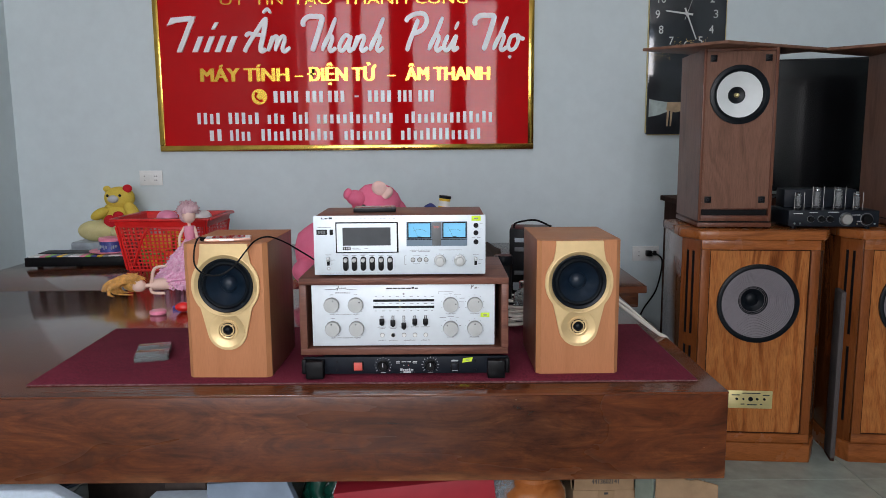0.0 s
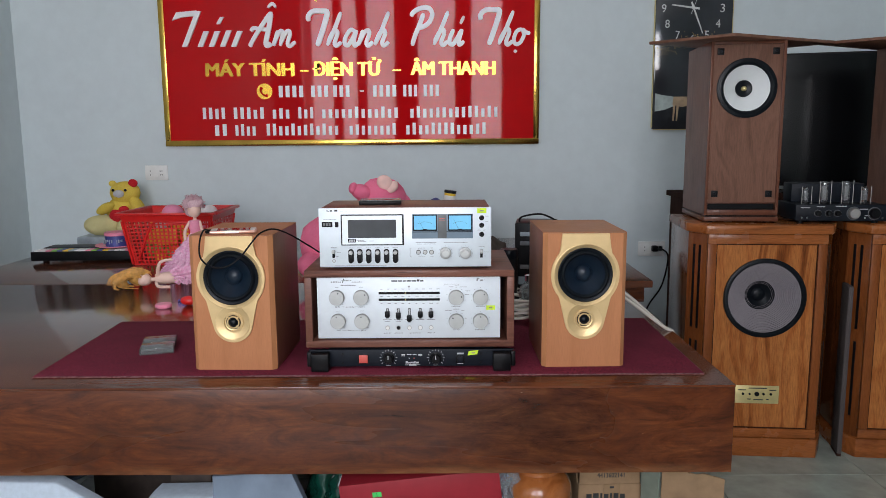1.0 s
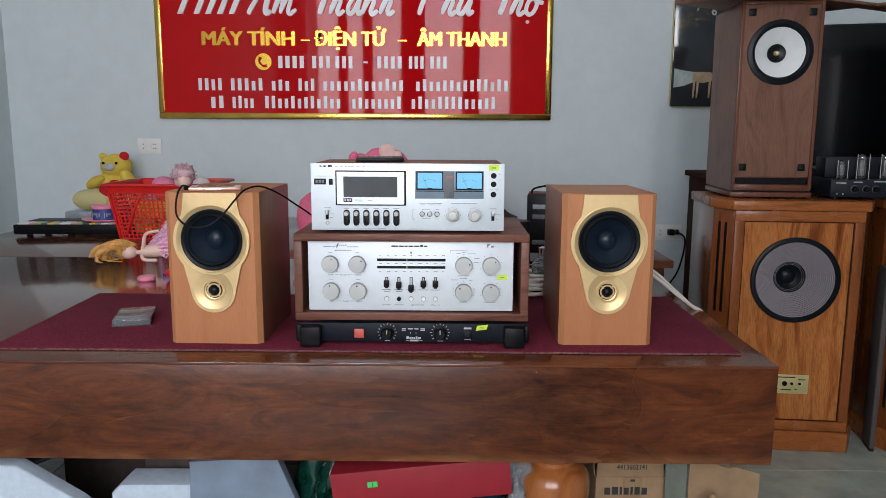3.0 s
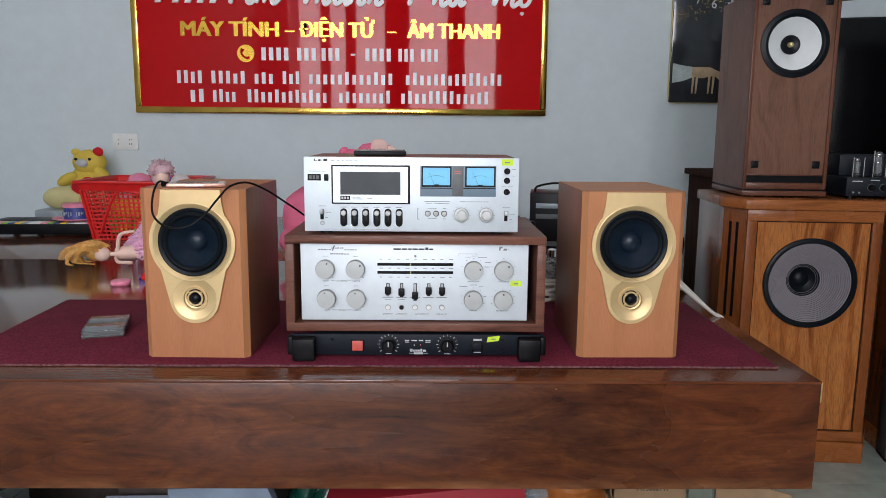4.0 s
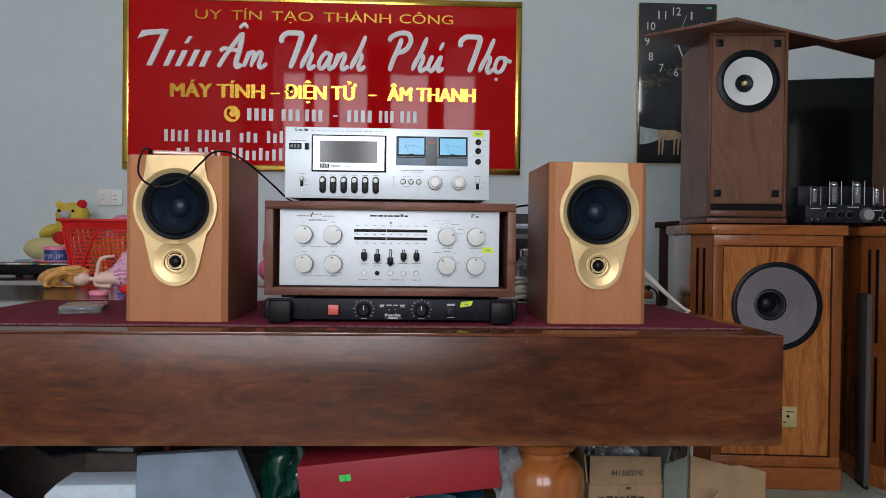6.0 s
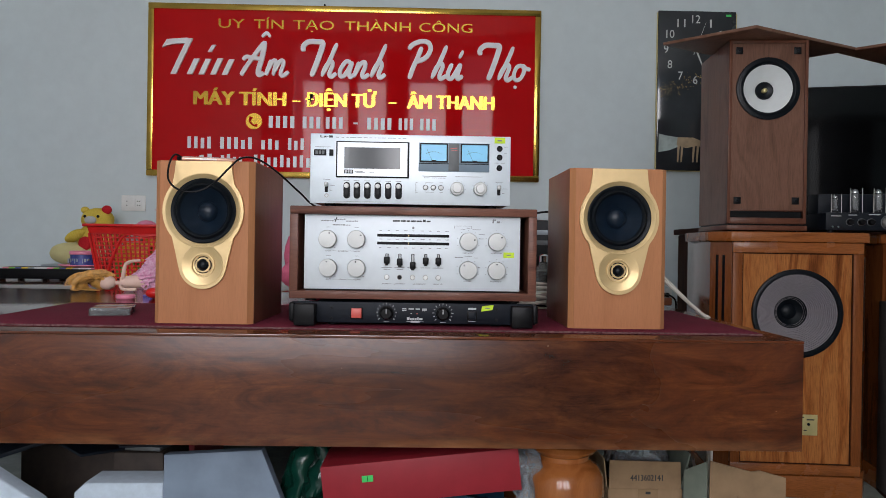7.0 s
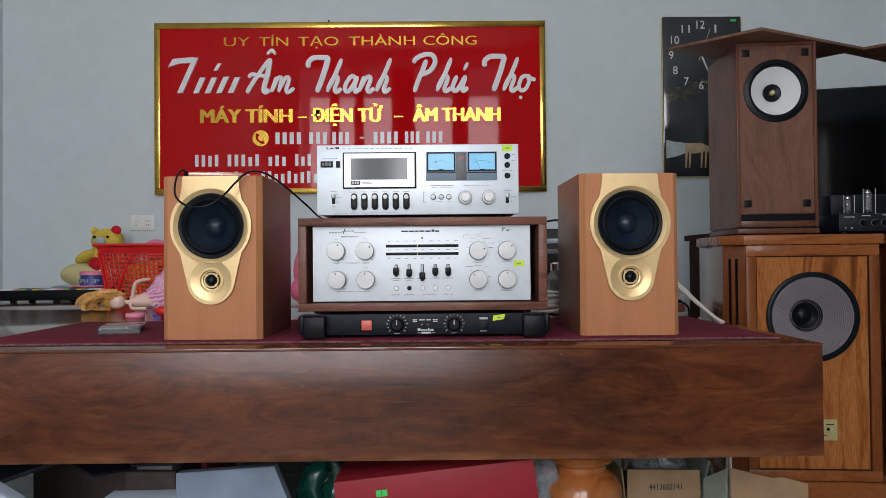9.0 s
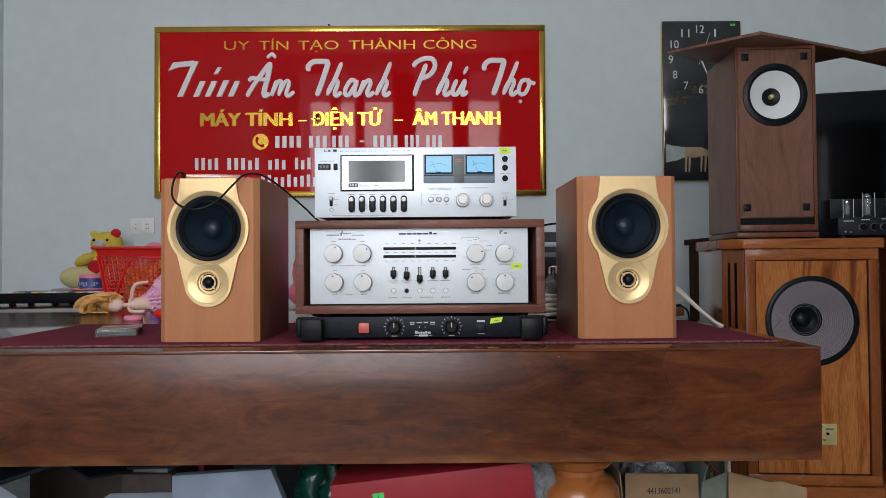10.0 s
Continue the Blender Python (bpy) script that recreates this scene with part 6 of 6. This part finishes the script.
def lying_doll():
    z = TZ
    b = blob((-1.165, 2.99, z + 0.028), (0.030, 0.026, 0.026))
    tube([(-1.14, 2.99, z + 0.028), (-1.115, 3.0, z + 0.028)], 0.008, 8, b)
    tube([(-1.12, 3.0, z + 0.028), (-1.07, 3.01, z + 0.032), (-1.03, 3.02, z + 0.028)], [0.022, 0.026, 0.018], 12, b)
    tube([(-1.11, 2.99, z + 0.040), (-1.10, 2.98, z + 0.085), (-1.085, 2.98, z + 0.105), (-1.045, 2.985, z + 0.112)], [0.008, 0.007, 0.006, 0.005], 8, b)
    tube([(-1.11, 2.97, z + 0.020), (-1.09, 2.945, z + 0.008), (-1.04, 2.94, z + 0.007)], 0.006, 8, b)
    rnd = random.Random(4)
    for j in range(9):
        u = j / 8
        t = bmesh.new()
        ruffle(t, 0, -0.05, 0.014 + 0.014 * u, 0.030 + 0.020 * u, 13 + j, 20 + j, 1, 1.0)
        bmesh.ops.transform(t, matrix=Matrix.Translation((-1.082 + 0.17 * u, 3.02 + 0.01 * u, z + 0.040 + 0.018 * u)) @ Matrix.Rotation(radians(-90), 4, "Y"), verts=t.verts[:])
        for v in t.verts:
            v.co.z = max(v.co.z, z + 0.002)
        merged(b, t)
    blob((-1.195, 2.995, z + 0.028), (0.036, 0.030, 0.026), b, 2, rough=0.008, freq=30, sub=3)
    # hair swept up from the head, curling over and back under in loose locks
    for lock in range(44):
        size, lean = rnd.uniform(0.020, 0.050), rnd.uniform(-0.03, 0.035)
        start, sweep = radians(rnd.uniform(15, 75)), radians(rnd.uniform(130, 235))
        cx, y0, stray = -1.205 + rnd.gauss(0, 0.008), 2.985 + rnd.gauss(0, 0.018), rnd.random() < 0.18
        for k in range(12):
            j, g = rnd.gauss(0, 0.0022 if not stray else 0.006), rnd.uniform(1.0, 1.35 if not stray else 2.0)
            pts = []
            for u in (0.0, 0.2, 0.4, 0.6, 0.8, 1.0):
                al, q = start + sweep * u, size * (1 + (g - 1) * u * u) + j
                pts.append((cx + q * 1.2 * math.cos(al), y0 - lean * u - 0.03 * u + j, z + max(0.003 + 0.003 * rnd.random(), 0.028 + q * 0.85 * math.sin(al))))
            tube(pts, [0.0011, 0.0016, 0.0016, 0.0014, 0.0011, 0.0004], 4, b, 2, steps=2)
    single("doll", b, [SKIN, TULLE, BLOND], "fashion doll lying on the table with blond hair spread out", "doll")


standing_doll()
lying_doll()
cp = lathe([(0, 0), (0.026, 0), (0.029, 0.003), (0.029, 0.011), (0.026, 0.014), (0, 0.014)], 32)
single("pink_cap", cp, CAPPINK, "pink plastic bottle cap lying on the desk", "cap", pose(-0.943, 2.605, TZ))
cd = thing("violet_card", "violet plastic toy card lying on the desk", "toy", pose(-0.875, 2.745, TZ, 0, 0, 12))
part("card", slab([(-0.06, -0.03), (0.05, -0.03), (0.06, 0.03), (-0.03, 0.03)], 0, 0.006, 0.001), PURPLE, cd)
part("tab", box(0.01, 0.045, -0.018, 0.012, 0.0062, 0.016, 0.002), WHITE, cd)
single("small_box", box(-0.93, -0.84, 2.93, 2.98, TZ, TZ + 0.035, 0.003), BLACKM, "small dark plastic box behind the dolls", "box")
single("red_toy", blob((-0.862, 2.64, TZ + 0.017), (0.03, 0.02, 0.017), sub=3, rough=0.004), BASKET, "small red plastic toy beside the card", "toy")


# ---- things behind the stack ----
ct = thing("stacked_carton", "plain brown carton on the rear table behind the stack", "carton")
part("body", box(-0.02, 0.26, 3.72, 3.98, TZ, 0.948, 0.003), CARD, ct)
jar = thing("small_jar", "small yellow and white jar with a dark lid on the carton", "jar", pose(0.085, 3.80, 0.948, 0, 8, 0))
part("wall", lathe([(0, 0), (0.026, 0), (0.029, 0.012), (0.029, 0.06), (0, 0.06)], 28), TOYS[0], jar)
part("label_band", lathe([(0.0292, 0.02), (0.0296, 0.022), (0.0296, 0.046), (0.0292, 0.048)], 28), WHITE, jar)
part("lid", lathe([(0.0295, 0.0605), (0.031, 0.062), (0.031, 0.074), (0, 0.076)], 28), BLACKM, jar, "dark screw lid")
single("blue_tool", tube([(-0.06 + 0.05, 3.80, 0.962), (0.02, 3.79, 0.974), (0.045, 3.79, 0.962)], [0.008, 0.012, 0.006], 10), NAVY, "small blue tool lying on the carton", "tool")
bag = blob((-0.30, 2.62, 0.755), (0.12, 0.10, 0.062), rough=0.02, freq=18, crease=True, sub=4)
single("toy_bag", bag, MAGENTA, "crumpled magenta bag behind the amplifier", "bag")
ep = thing("power_supply", "black electronics box with white stripes behind the speaker", "electronics", pose(0.405, 2.78, TZ, 0, 0, -8))
part("housing", box(-0.075, 0.085, 0, 0.16, 0, 0.275, 0.004), BLACK, ep)
for z in (0.225, 0.19, 0.10):
    part("slot", box(-0.055, 0.075, -0.003, -0.0005, z, z + 0.016, 0.001), PALEBAG if z == 0.225 else GREYJUNK, ep)
part("label_plate", box(-0.06, 0.0, -0.002, -0.0005, 0.04, 0.07), PALEBAG, ep)
part("carry_wire", tube([(-0.06, 0.02, 0.276), (-0.05, 0.03, 0.295), (0.02, 0.04, 0.305), (0.08, 0.05, 0.280)], 0.004, 6), BLACK, ep)
cn = thing("black_canister", "black plastic canister standing behind the amplifier", "canister", pose(0.292, 2.60, TZ))
part("wall", lathe([(0, 0), (0.03, 0), (0.031, 0.01), (0.031, 0.17), (0.028, 0.175), (0, 0.175)], 32), BLACK, cn)
part("lid", lathe([(0.0315, 0.172), (0.033, 0.174), (0.033, 0.20), (0.03, 0.205), (0, 0.205)], 32), RUBBER, cn)
single("paper_bag", blob((0.235, 2.80, TZ + 0.115), (0.075, 0.07, 0.115), rough=0.025, freq=16, crease=True, sub=4), BROWNISH, "crumpled brown paper bag behind the amplifier", "bag")
part("bulb", lathe([(0, 0), (0.028, 0.004), (0.034, 0.03), (0.028, 0.055), (0.014, 0.072), (0.013, 0.095), (0, 0.096)], 28), WHITE,
     thing("white_bulb", "white glass lamp bulb lying behind the speaker", "bulb", pose(0.30, 2.45, TZ + 0.02, 0, 80, 20)))
loop = []
for k in range(61):
    t = k / 60 * 5 * 2 * math.pi
    loop.append((0.062 * math.cos(t) * (1 + 0.05 * math.sin(k * 1.7)), 0.05 * math.sin(t), 0.006 + k * 0.0011 + 0.003 * math.sin(k * 2.3)))
single("cable_coil", tube(loop, 0.0052, 7, steps=3), CABLE, "coil of cream cable on the desk behind the speaker", "cable", pose(0.325, 2.35, TZ + 0.006, -8, 4, 20))
single("cable_coil", tube([(x, y, z * 0.8) for x, y, z in loop], 0.0045, 7, steps=3), BLACK, "coil of thin black cable on the desk", "cable", pose(0.30, 2.50, TZ + 0.002, 6, -5, 75))
gb2 = thing("glass_bulb", "clear round glass bulb resting on the cable coil", "bulb", pose(0.335, 2.345, TZ + 0.070))
part("globe", lathe([(0, 0), (0.018, 0.003), (0.030, 0.016), (0.033, 0.032), (0.028, 0.050), (0.015, 0.062), (0.013, 0.070), (0, 0.070)], 28), CASE, gb2)
part("cap", lathe([(0.0135, 0.0702), (0.0135, 0.088), (0.006, 0.092), (0, 0.092)], 20), CHROME, gb2)
rnd = random.Random(21)
for k in range(14):
    y0 = 2.41 + k * 0.02
    pts = [(0.245 + rnd.uniform(-.02, .02), y0 + rnd.uniform(-.02, .05), TZ + 0.008 + 0.014 * (k % 4)), (0.31, y0 + rnd.uniform(-.03, .03), TZ + 0.014 + 0.014 * (k % 4)), (0.40, y0 + rnd.uniform(-.03, .03), TZ + 0.012 + 0.012 * (k % 3)),
           (0.52, y0 + rnd.uniform(-.02, .04), TZ + 0.010 + .006 * (k % 3))]
    single("cable", tube(pts, 0.0055, 8), CABLE if k % 3 else BLACK, "coiled cable lying on the desk behind the amplifier", "cable", group="cables on the desk")
for k in range(2):
    o, u = 0.018 * k, 0.012 * k
    pts = [(0.44, 2.175 + o, 0.80 + u), (0.50, 2.185 + o, 0.835 + u), (0.57, 2.19 + o, 0.83 + u), (0.635, 2.20 + o, 0.788 + u), (0.69, 2.215 + o, 0.745 + u * .6), (0.745, 2.235 + o, 0.704), (0.778, 2.25 + o, 0.680), (0.787, 2.26 + o, 0.60), (0.79, 2.27 + o, 0.30), (0.80, 2.30 + o, 0.006)]
    single("cable", tube(pts, 0.0046, 8), CABLE, "white cable arching from the speaker over the desk side", "cable", group="cables on the desk")
single("cable", tube([(0.44, 2.18, 0.795), (0.50, 2.20, 0.78), (0.57, 2.23, 0.725), (0.62, 2.30, 0.712), (0.60, 2.42, 0.702)], 0.005, 8), CABLE, "white cable lying on the desk behind the speaker", "cable", group="cables on the desk")


# ---- clutter under the desk ----
single("styrofoam_block", prism([(-0.728, 0.0), (-0.541, 0.0), (-0.541, 0.368), (-0.705, 0.366), (-0.728, 0.344)], 1.82, 1.905, 0.006), FOAM, "white moulded styrofoam block under the desk", "block")
# the first is a carton-like block added as filler; thin magazines lie on it
for y, z, h, m, ry, rz in ((2.02, 0.0, 0.40, BROWNISH, 0, 0), (2.03, 0.4005, 0.010, GREYJUNK, 0, -6), (2.02, 0.411, 0.006, BLACKM, 0, 9)):
    single("magazine_heap_piece", box(-0.056, 0.056, -0.09, 0.09, 0, h, 0.003), m, "dark piece of the box and magazines stacked behind the styrofoam block", "magazine", pose(-0.636, y, z, 0, ry, rz), "old magazines")


single("styrofoam_sheet", prism([(-1.45, 0.0), (-0.752, 0.0), (-0.757, 0.30), (-0.80, 0.335), (-0.935, 0.42), (-1.45, 0.43)], 1.80, 1.84, 0.006), FOAM, "white styrofoam sheet leaning under the desk", "sheet")
pb = single("pale_board", prism([(-0.537, 0.0), (-0.145, 0.0), (-0.334, 0.442), (-0.537, 0.430)], 0, 0.03, 0.002), FOAM_BLUE, "pale grey-blue foam board leaning under the desk", "board")
pb.matrix_world = pose(0, 1.785, 0, -3.5)
for i, (x0, x1, y0, z0, z1, m) in enumerate(((-1.0, -0.60, 2.12, 0.0, 0.40, BROWNISH), (-0.95, -0.66, 2.13, 0.4005, 0.425, GREYJUNK), (-0.93, -0.70, 2.14, 0.4255, 0.445, BLACKM), (-0.97, -0.72, 2.12, 0.4455, 0.4655, BROWNISH))):
    single("magazine_heap_piece", box(x0, x1, y0, y0 + 0.3, z0, z1, 0.003), m, "dark thick old magazine stacked under the desk", "magazine", pose(0.0, 0, 0, 0, 0, 0), "old magazines")
rnd = random.Random(31)
for k in range(11):
    m = (BLACKM, BROWNISH, GREYJUNK, BLACKM, REDBOX, BROWNISH)[k % 6]
    w, d = rnd.uniform(0.09, 0.15), rnd.uniform(0.08, 0.13)
    single("magazine_heap_piece", box(-w, w, -d, d, 0, rnd.uniform(0.004, 0.010), 0.001), m, "dark thin magazine slipping off the heap under the desk", "magazine",
           pose(rnd.uniform(-1.05, -0.62), rnd.uniform(1.95, 2.16), 0.432 + rnd.uniform(-0.02, 0.012), rnd.uniform(-8, 8), rnd.uniform(-16, 16), rnd.uniform(-50, 50)), "old magazines")
single("grey_carton", box(-0.07, 0.07, 0, 0.12, 0, 0.455, 0.003), GREYJUNK, "small grey carton under the desk", "carton", pose(-0.655, 2.075, 0, 0, -3, 8))
single("red_folder", box(-0.575, -0.56, 2.09, 2.35, 0.0, 0.46, 0.002), REDBOX, "red-brown folder standing on edge under the desk", "folder")

gb = blob((-0.24, 2.02, 0.19), (0.10, 0.10, 0.19), rough=0.05, freq=9, crease=True, sub=4)
blob((-0.272, 1.905, 0.345), (0.030, 0.035, 0.120), gb, rough=0.022, freq=20, crease=True, sub=4, turn=(0, 13, 0))
blob((-0.245, 1.93, 0.30), (0.045, 0.04, 0.15), gb, rough=0.03, freq=16, crease=True, sub=4, turn=(0, 8, 0))
single("green_bag", gb, GREENBAG, "shiny dark green plastic bag with a rolled bundle", "bag")
single("dark_bag", blob((0.0, 2.0, 0.185), (0.21, 0.17, 0.185), rough=0.045, freq=9, crease=True, sub=4), BLUEBAG, "crumpled dark blue plastic bag under the red box", "bag")
single("dark_bag", blob((-0.11, 1.88, 0.17), (0.13, 0.09, 0.17), rough=0.04, freq=11, crease=True, sub=4), GREENBAG, "crumpled green plastic bag under the red box", "bag")
single("dark_bag", blob((0.11, 1.88, 0.185), (0.11, 0.09, 0.185), rough=0.04, freq=11, crease=True, sub=4), BLUEBAG, "crumpled dark plastic bag with a paper label", "bag")
lb = thing("paper_label", "white paper label with printed lines on the bag", "label", pose(-0.008, 1.785, 0.333, -12, -6, 4))
part("sheet", box(-0.03, 0.03, 0, 0.0015, -0.022, 0.022), WHITE, lb)
for k in range(5):
    part("line", box(-0.026, 0.026 - 0.006 * (k % 2), -0.0006, -0.0001, 0.013 - k * 0.007, 0.0155 - k * 0.007), GREYINK, lb)
rb = thing("red_box", "flat dark red cardboard box lying tilted on the bags", "box", pose(0.006, 1.781, 0.3520, 0, -6.2, 0))
part("shell", box(-0.2045, 0.2045, -0.0025, 0.2425, 0.0, 0.0865, 0.0015), REDBOX, rb)
tg = part("price_tag", box(-0.1215, -0.0985, -0.0034, -0.0026, 0.0475, 0.0605), TAGGREEN, rb, "bright green sticker")
bar("mark", -0.1105, -0.1095, 0.049, 0.059, -0.0034, GREENBAG, tg, 0.0003)
single("clear_bag", blob((0.222, 1.82, 0.195), (0.024, 0.035, 0.20), rough=0.022, freq=22, crease=True, sub=4), WRAP, "pale crumpled plastic bag beside the desk leg", "bag")
single("clear_bag", blob((0.225, 1.86, 0.39), (0.04, 0.04, 0.055), rough=0.02, freq=25, crease=True, sub=4), WRAP, "pale crumpled plastic wrap hanging by the red box", "bag")
single("clear_bag", blob((0.550, 2.15, 0.325), (0.075, 0.09, 0.075), rough=0.024, freq=25, crease=True, sub=4), WRAP, "pale crumpled plastic wrap in the open carton", "bag")


def open_carton():
    c = thing("cardboard_carton", "brown cardboard carton with raised flap and black print", "carton", pose(0.537, 2.02, 0, 0, 0, 1))
    w, h, lean = 0.090, 0.300, pose(0, 0.003, 0.3005, -3)
    part("front_wall", box(-w, w, 0, 0.004, 0, h, 0.001), CARD, c)
    part("back_wall", box(-w, w, 0.246, 0.25, 0, h, 0.001), CARD_IN, c)
    for a, b in ((-w, -w + 0.004), (w - 0.004, w)):
        part("side_wall", box(a, b, 0.0042, 0.2458, 0, h, 0.001), CARD_IN, c)
    part("base", box(-w + .004, w - .004, 0.0042, 0.2458, 0.001, 0.006, 0.001), CARD_IN, c)
    fl = prism([(-w + 0.002, 0), (w - 0.003, 0), (w - 0.004, 0.063), (-w + 0.004, 0.067)], -0.002, 0.002)
    bmesh.ops.transform(fl, matrix=lean, verts=fl.verts[:])
    f = part("flap", fl, CARD, c)
    t = text_part("print", "4413602141", -0.036, 0.042, 0.0, 0.0145, 0, INK, f, 0.0004, 0.03)
    t.matrix_basis = lean @ pose(0, -0.0022, 0.019)
    sf = box(-0.002, 0.002, 0.01, 0.23, 0, 0.085, 0.001)
    bmesh.ops.transform(sf, matrix=pose(w + 0.001, 0, h, 0, 14), verts=sf.verts[:])
    part("flap", sf, plain("grey_green_card", (0.20, 0.235, 0.19), 0.8), c, "grey-green side flap")
    sf = box(-0.002, 0.002, 0.01, 0.23, 0, 0.070, 0.001)
    bmesh.ops.transform(sf, matrix=pose(-w - 0.001, 0, h, 0, -6), verts=sf.verts[:])
    part("flap", sf, CARD_IN, c)
    x = -0.067
    for i, wd in enumerate((0.015, 0.016, 0.006, 0.013, 0.006, 0.014, 0.014)):
        bar("print_bar", x, x + wd, 0.252, 0.273 if i % 3 else 0.271, -0.0013, INK, c)
        x += wd + 0.0045
    part("tape", box(-0.018, 0.030, -0.0012, -0.0003, 0.190, 0.2995), plain("packing_tape", (0.34, 0.22, 0.12), 0.25, coat=0.4), c, "shiny brown packing tape")
    bar("print_bar", 0.000, 0.012, 0.288, 0.294, -0.0012, INK, c)


open_carton()
oc = thing("flattened_carton", "torn brown cardboard carton standing open under the desk corner", "carton", pose(0.742, 1.93, 0, 0, 0, -6))
part("panel", prism([(-0.085, 0), (0.088, 0), (0.086, 0.360), (0.03, 0.374), (0.01, 0.371), (-0.081, 0.392)], 0, 0.005), CARD, oc)
sd = prism([(0, 0), (0.062, 0), (0.062, 0.355), (0.0, 0.39)], 0, 0.005)
bmesh.ops.transform(sd, matrix=pose(-0.0865, 0.003, 0, 0, 0, 128), verts=sd.verts[:])
part("panel", sd, plain("green_card", (0.22, 0.25, 0.20), 0.8), oc, "grey-green printed side")
fr = prism([(-0.14, 0), (0.05, 0), (0.02, 0.27), (-0.04, 0.335), (-0.10, 0.25)], -0.07, -0.066)
part("flap", fr, CARD, oc)
single("paper_parcel", blob((0.70, 1.80, 0.15), (0.10, 0.055, 0.165), rough=0.03, freq=12, crease=True, sub=4), FOAM_BLUE, "crumpled pale blue paper parcel under the desk", "parcel")
cu = thing("utility_knife", "yellow and black utility knife lying on the parcel", "knife", pose(0.705, 1.765, 0.322, 0, 24, 6))
part("grip", box(-0.045, 0.035, -0.009, 0.009, -0.006, 0.006, 0.003), TOYS[0], cu)
part("slider", box(-0.03, 0.02, -0.011, -0.0092, -0.004, 0.002, 0.0005), BLACK, cu)
part("collar", box(0.0352, 0.052, -0.011, 0.011, -0.009, 0.009, 0.003), TOYS[0], cu)
part("blade_holder", box(0.0522, 0.11, -0.004, 0.004, -0.002, 0.002, 0.0005), GREYJUNK, cu)


# ---- floor of square tiles ----
fl = thing("floor", "grey-green glossy floor tiles with thin joints", "floor", kind="structure")
part("bed", box(-2.45, 4.0, -2.62, 4.47, -0.12, -0.004), GROUT, fl, smooth=False)
tile = finish(box(0.0015, 0.5985, 0.0015, 0.5985, -0.0038, 0.0, 0.001, seg=1), "tile", [FLOOR])
for i in range(11):
    for j in range(12):
        t = new("tile", tile)
        t.parent = fl
        t.matrix_basis = pose(-2.52 + i * 0.6, -2.70 + j * 0.6, 0)
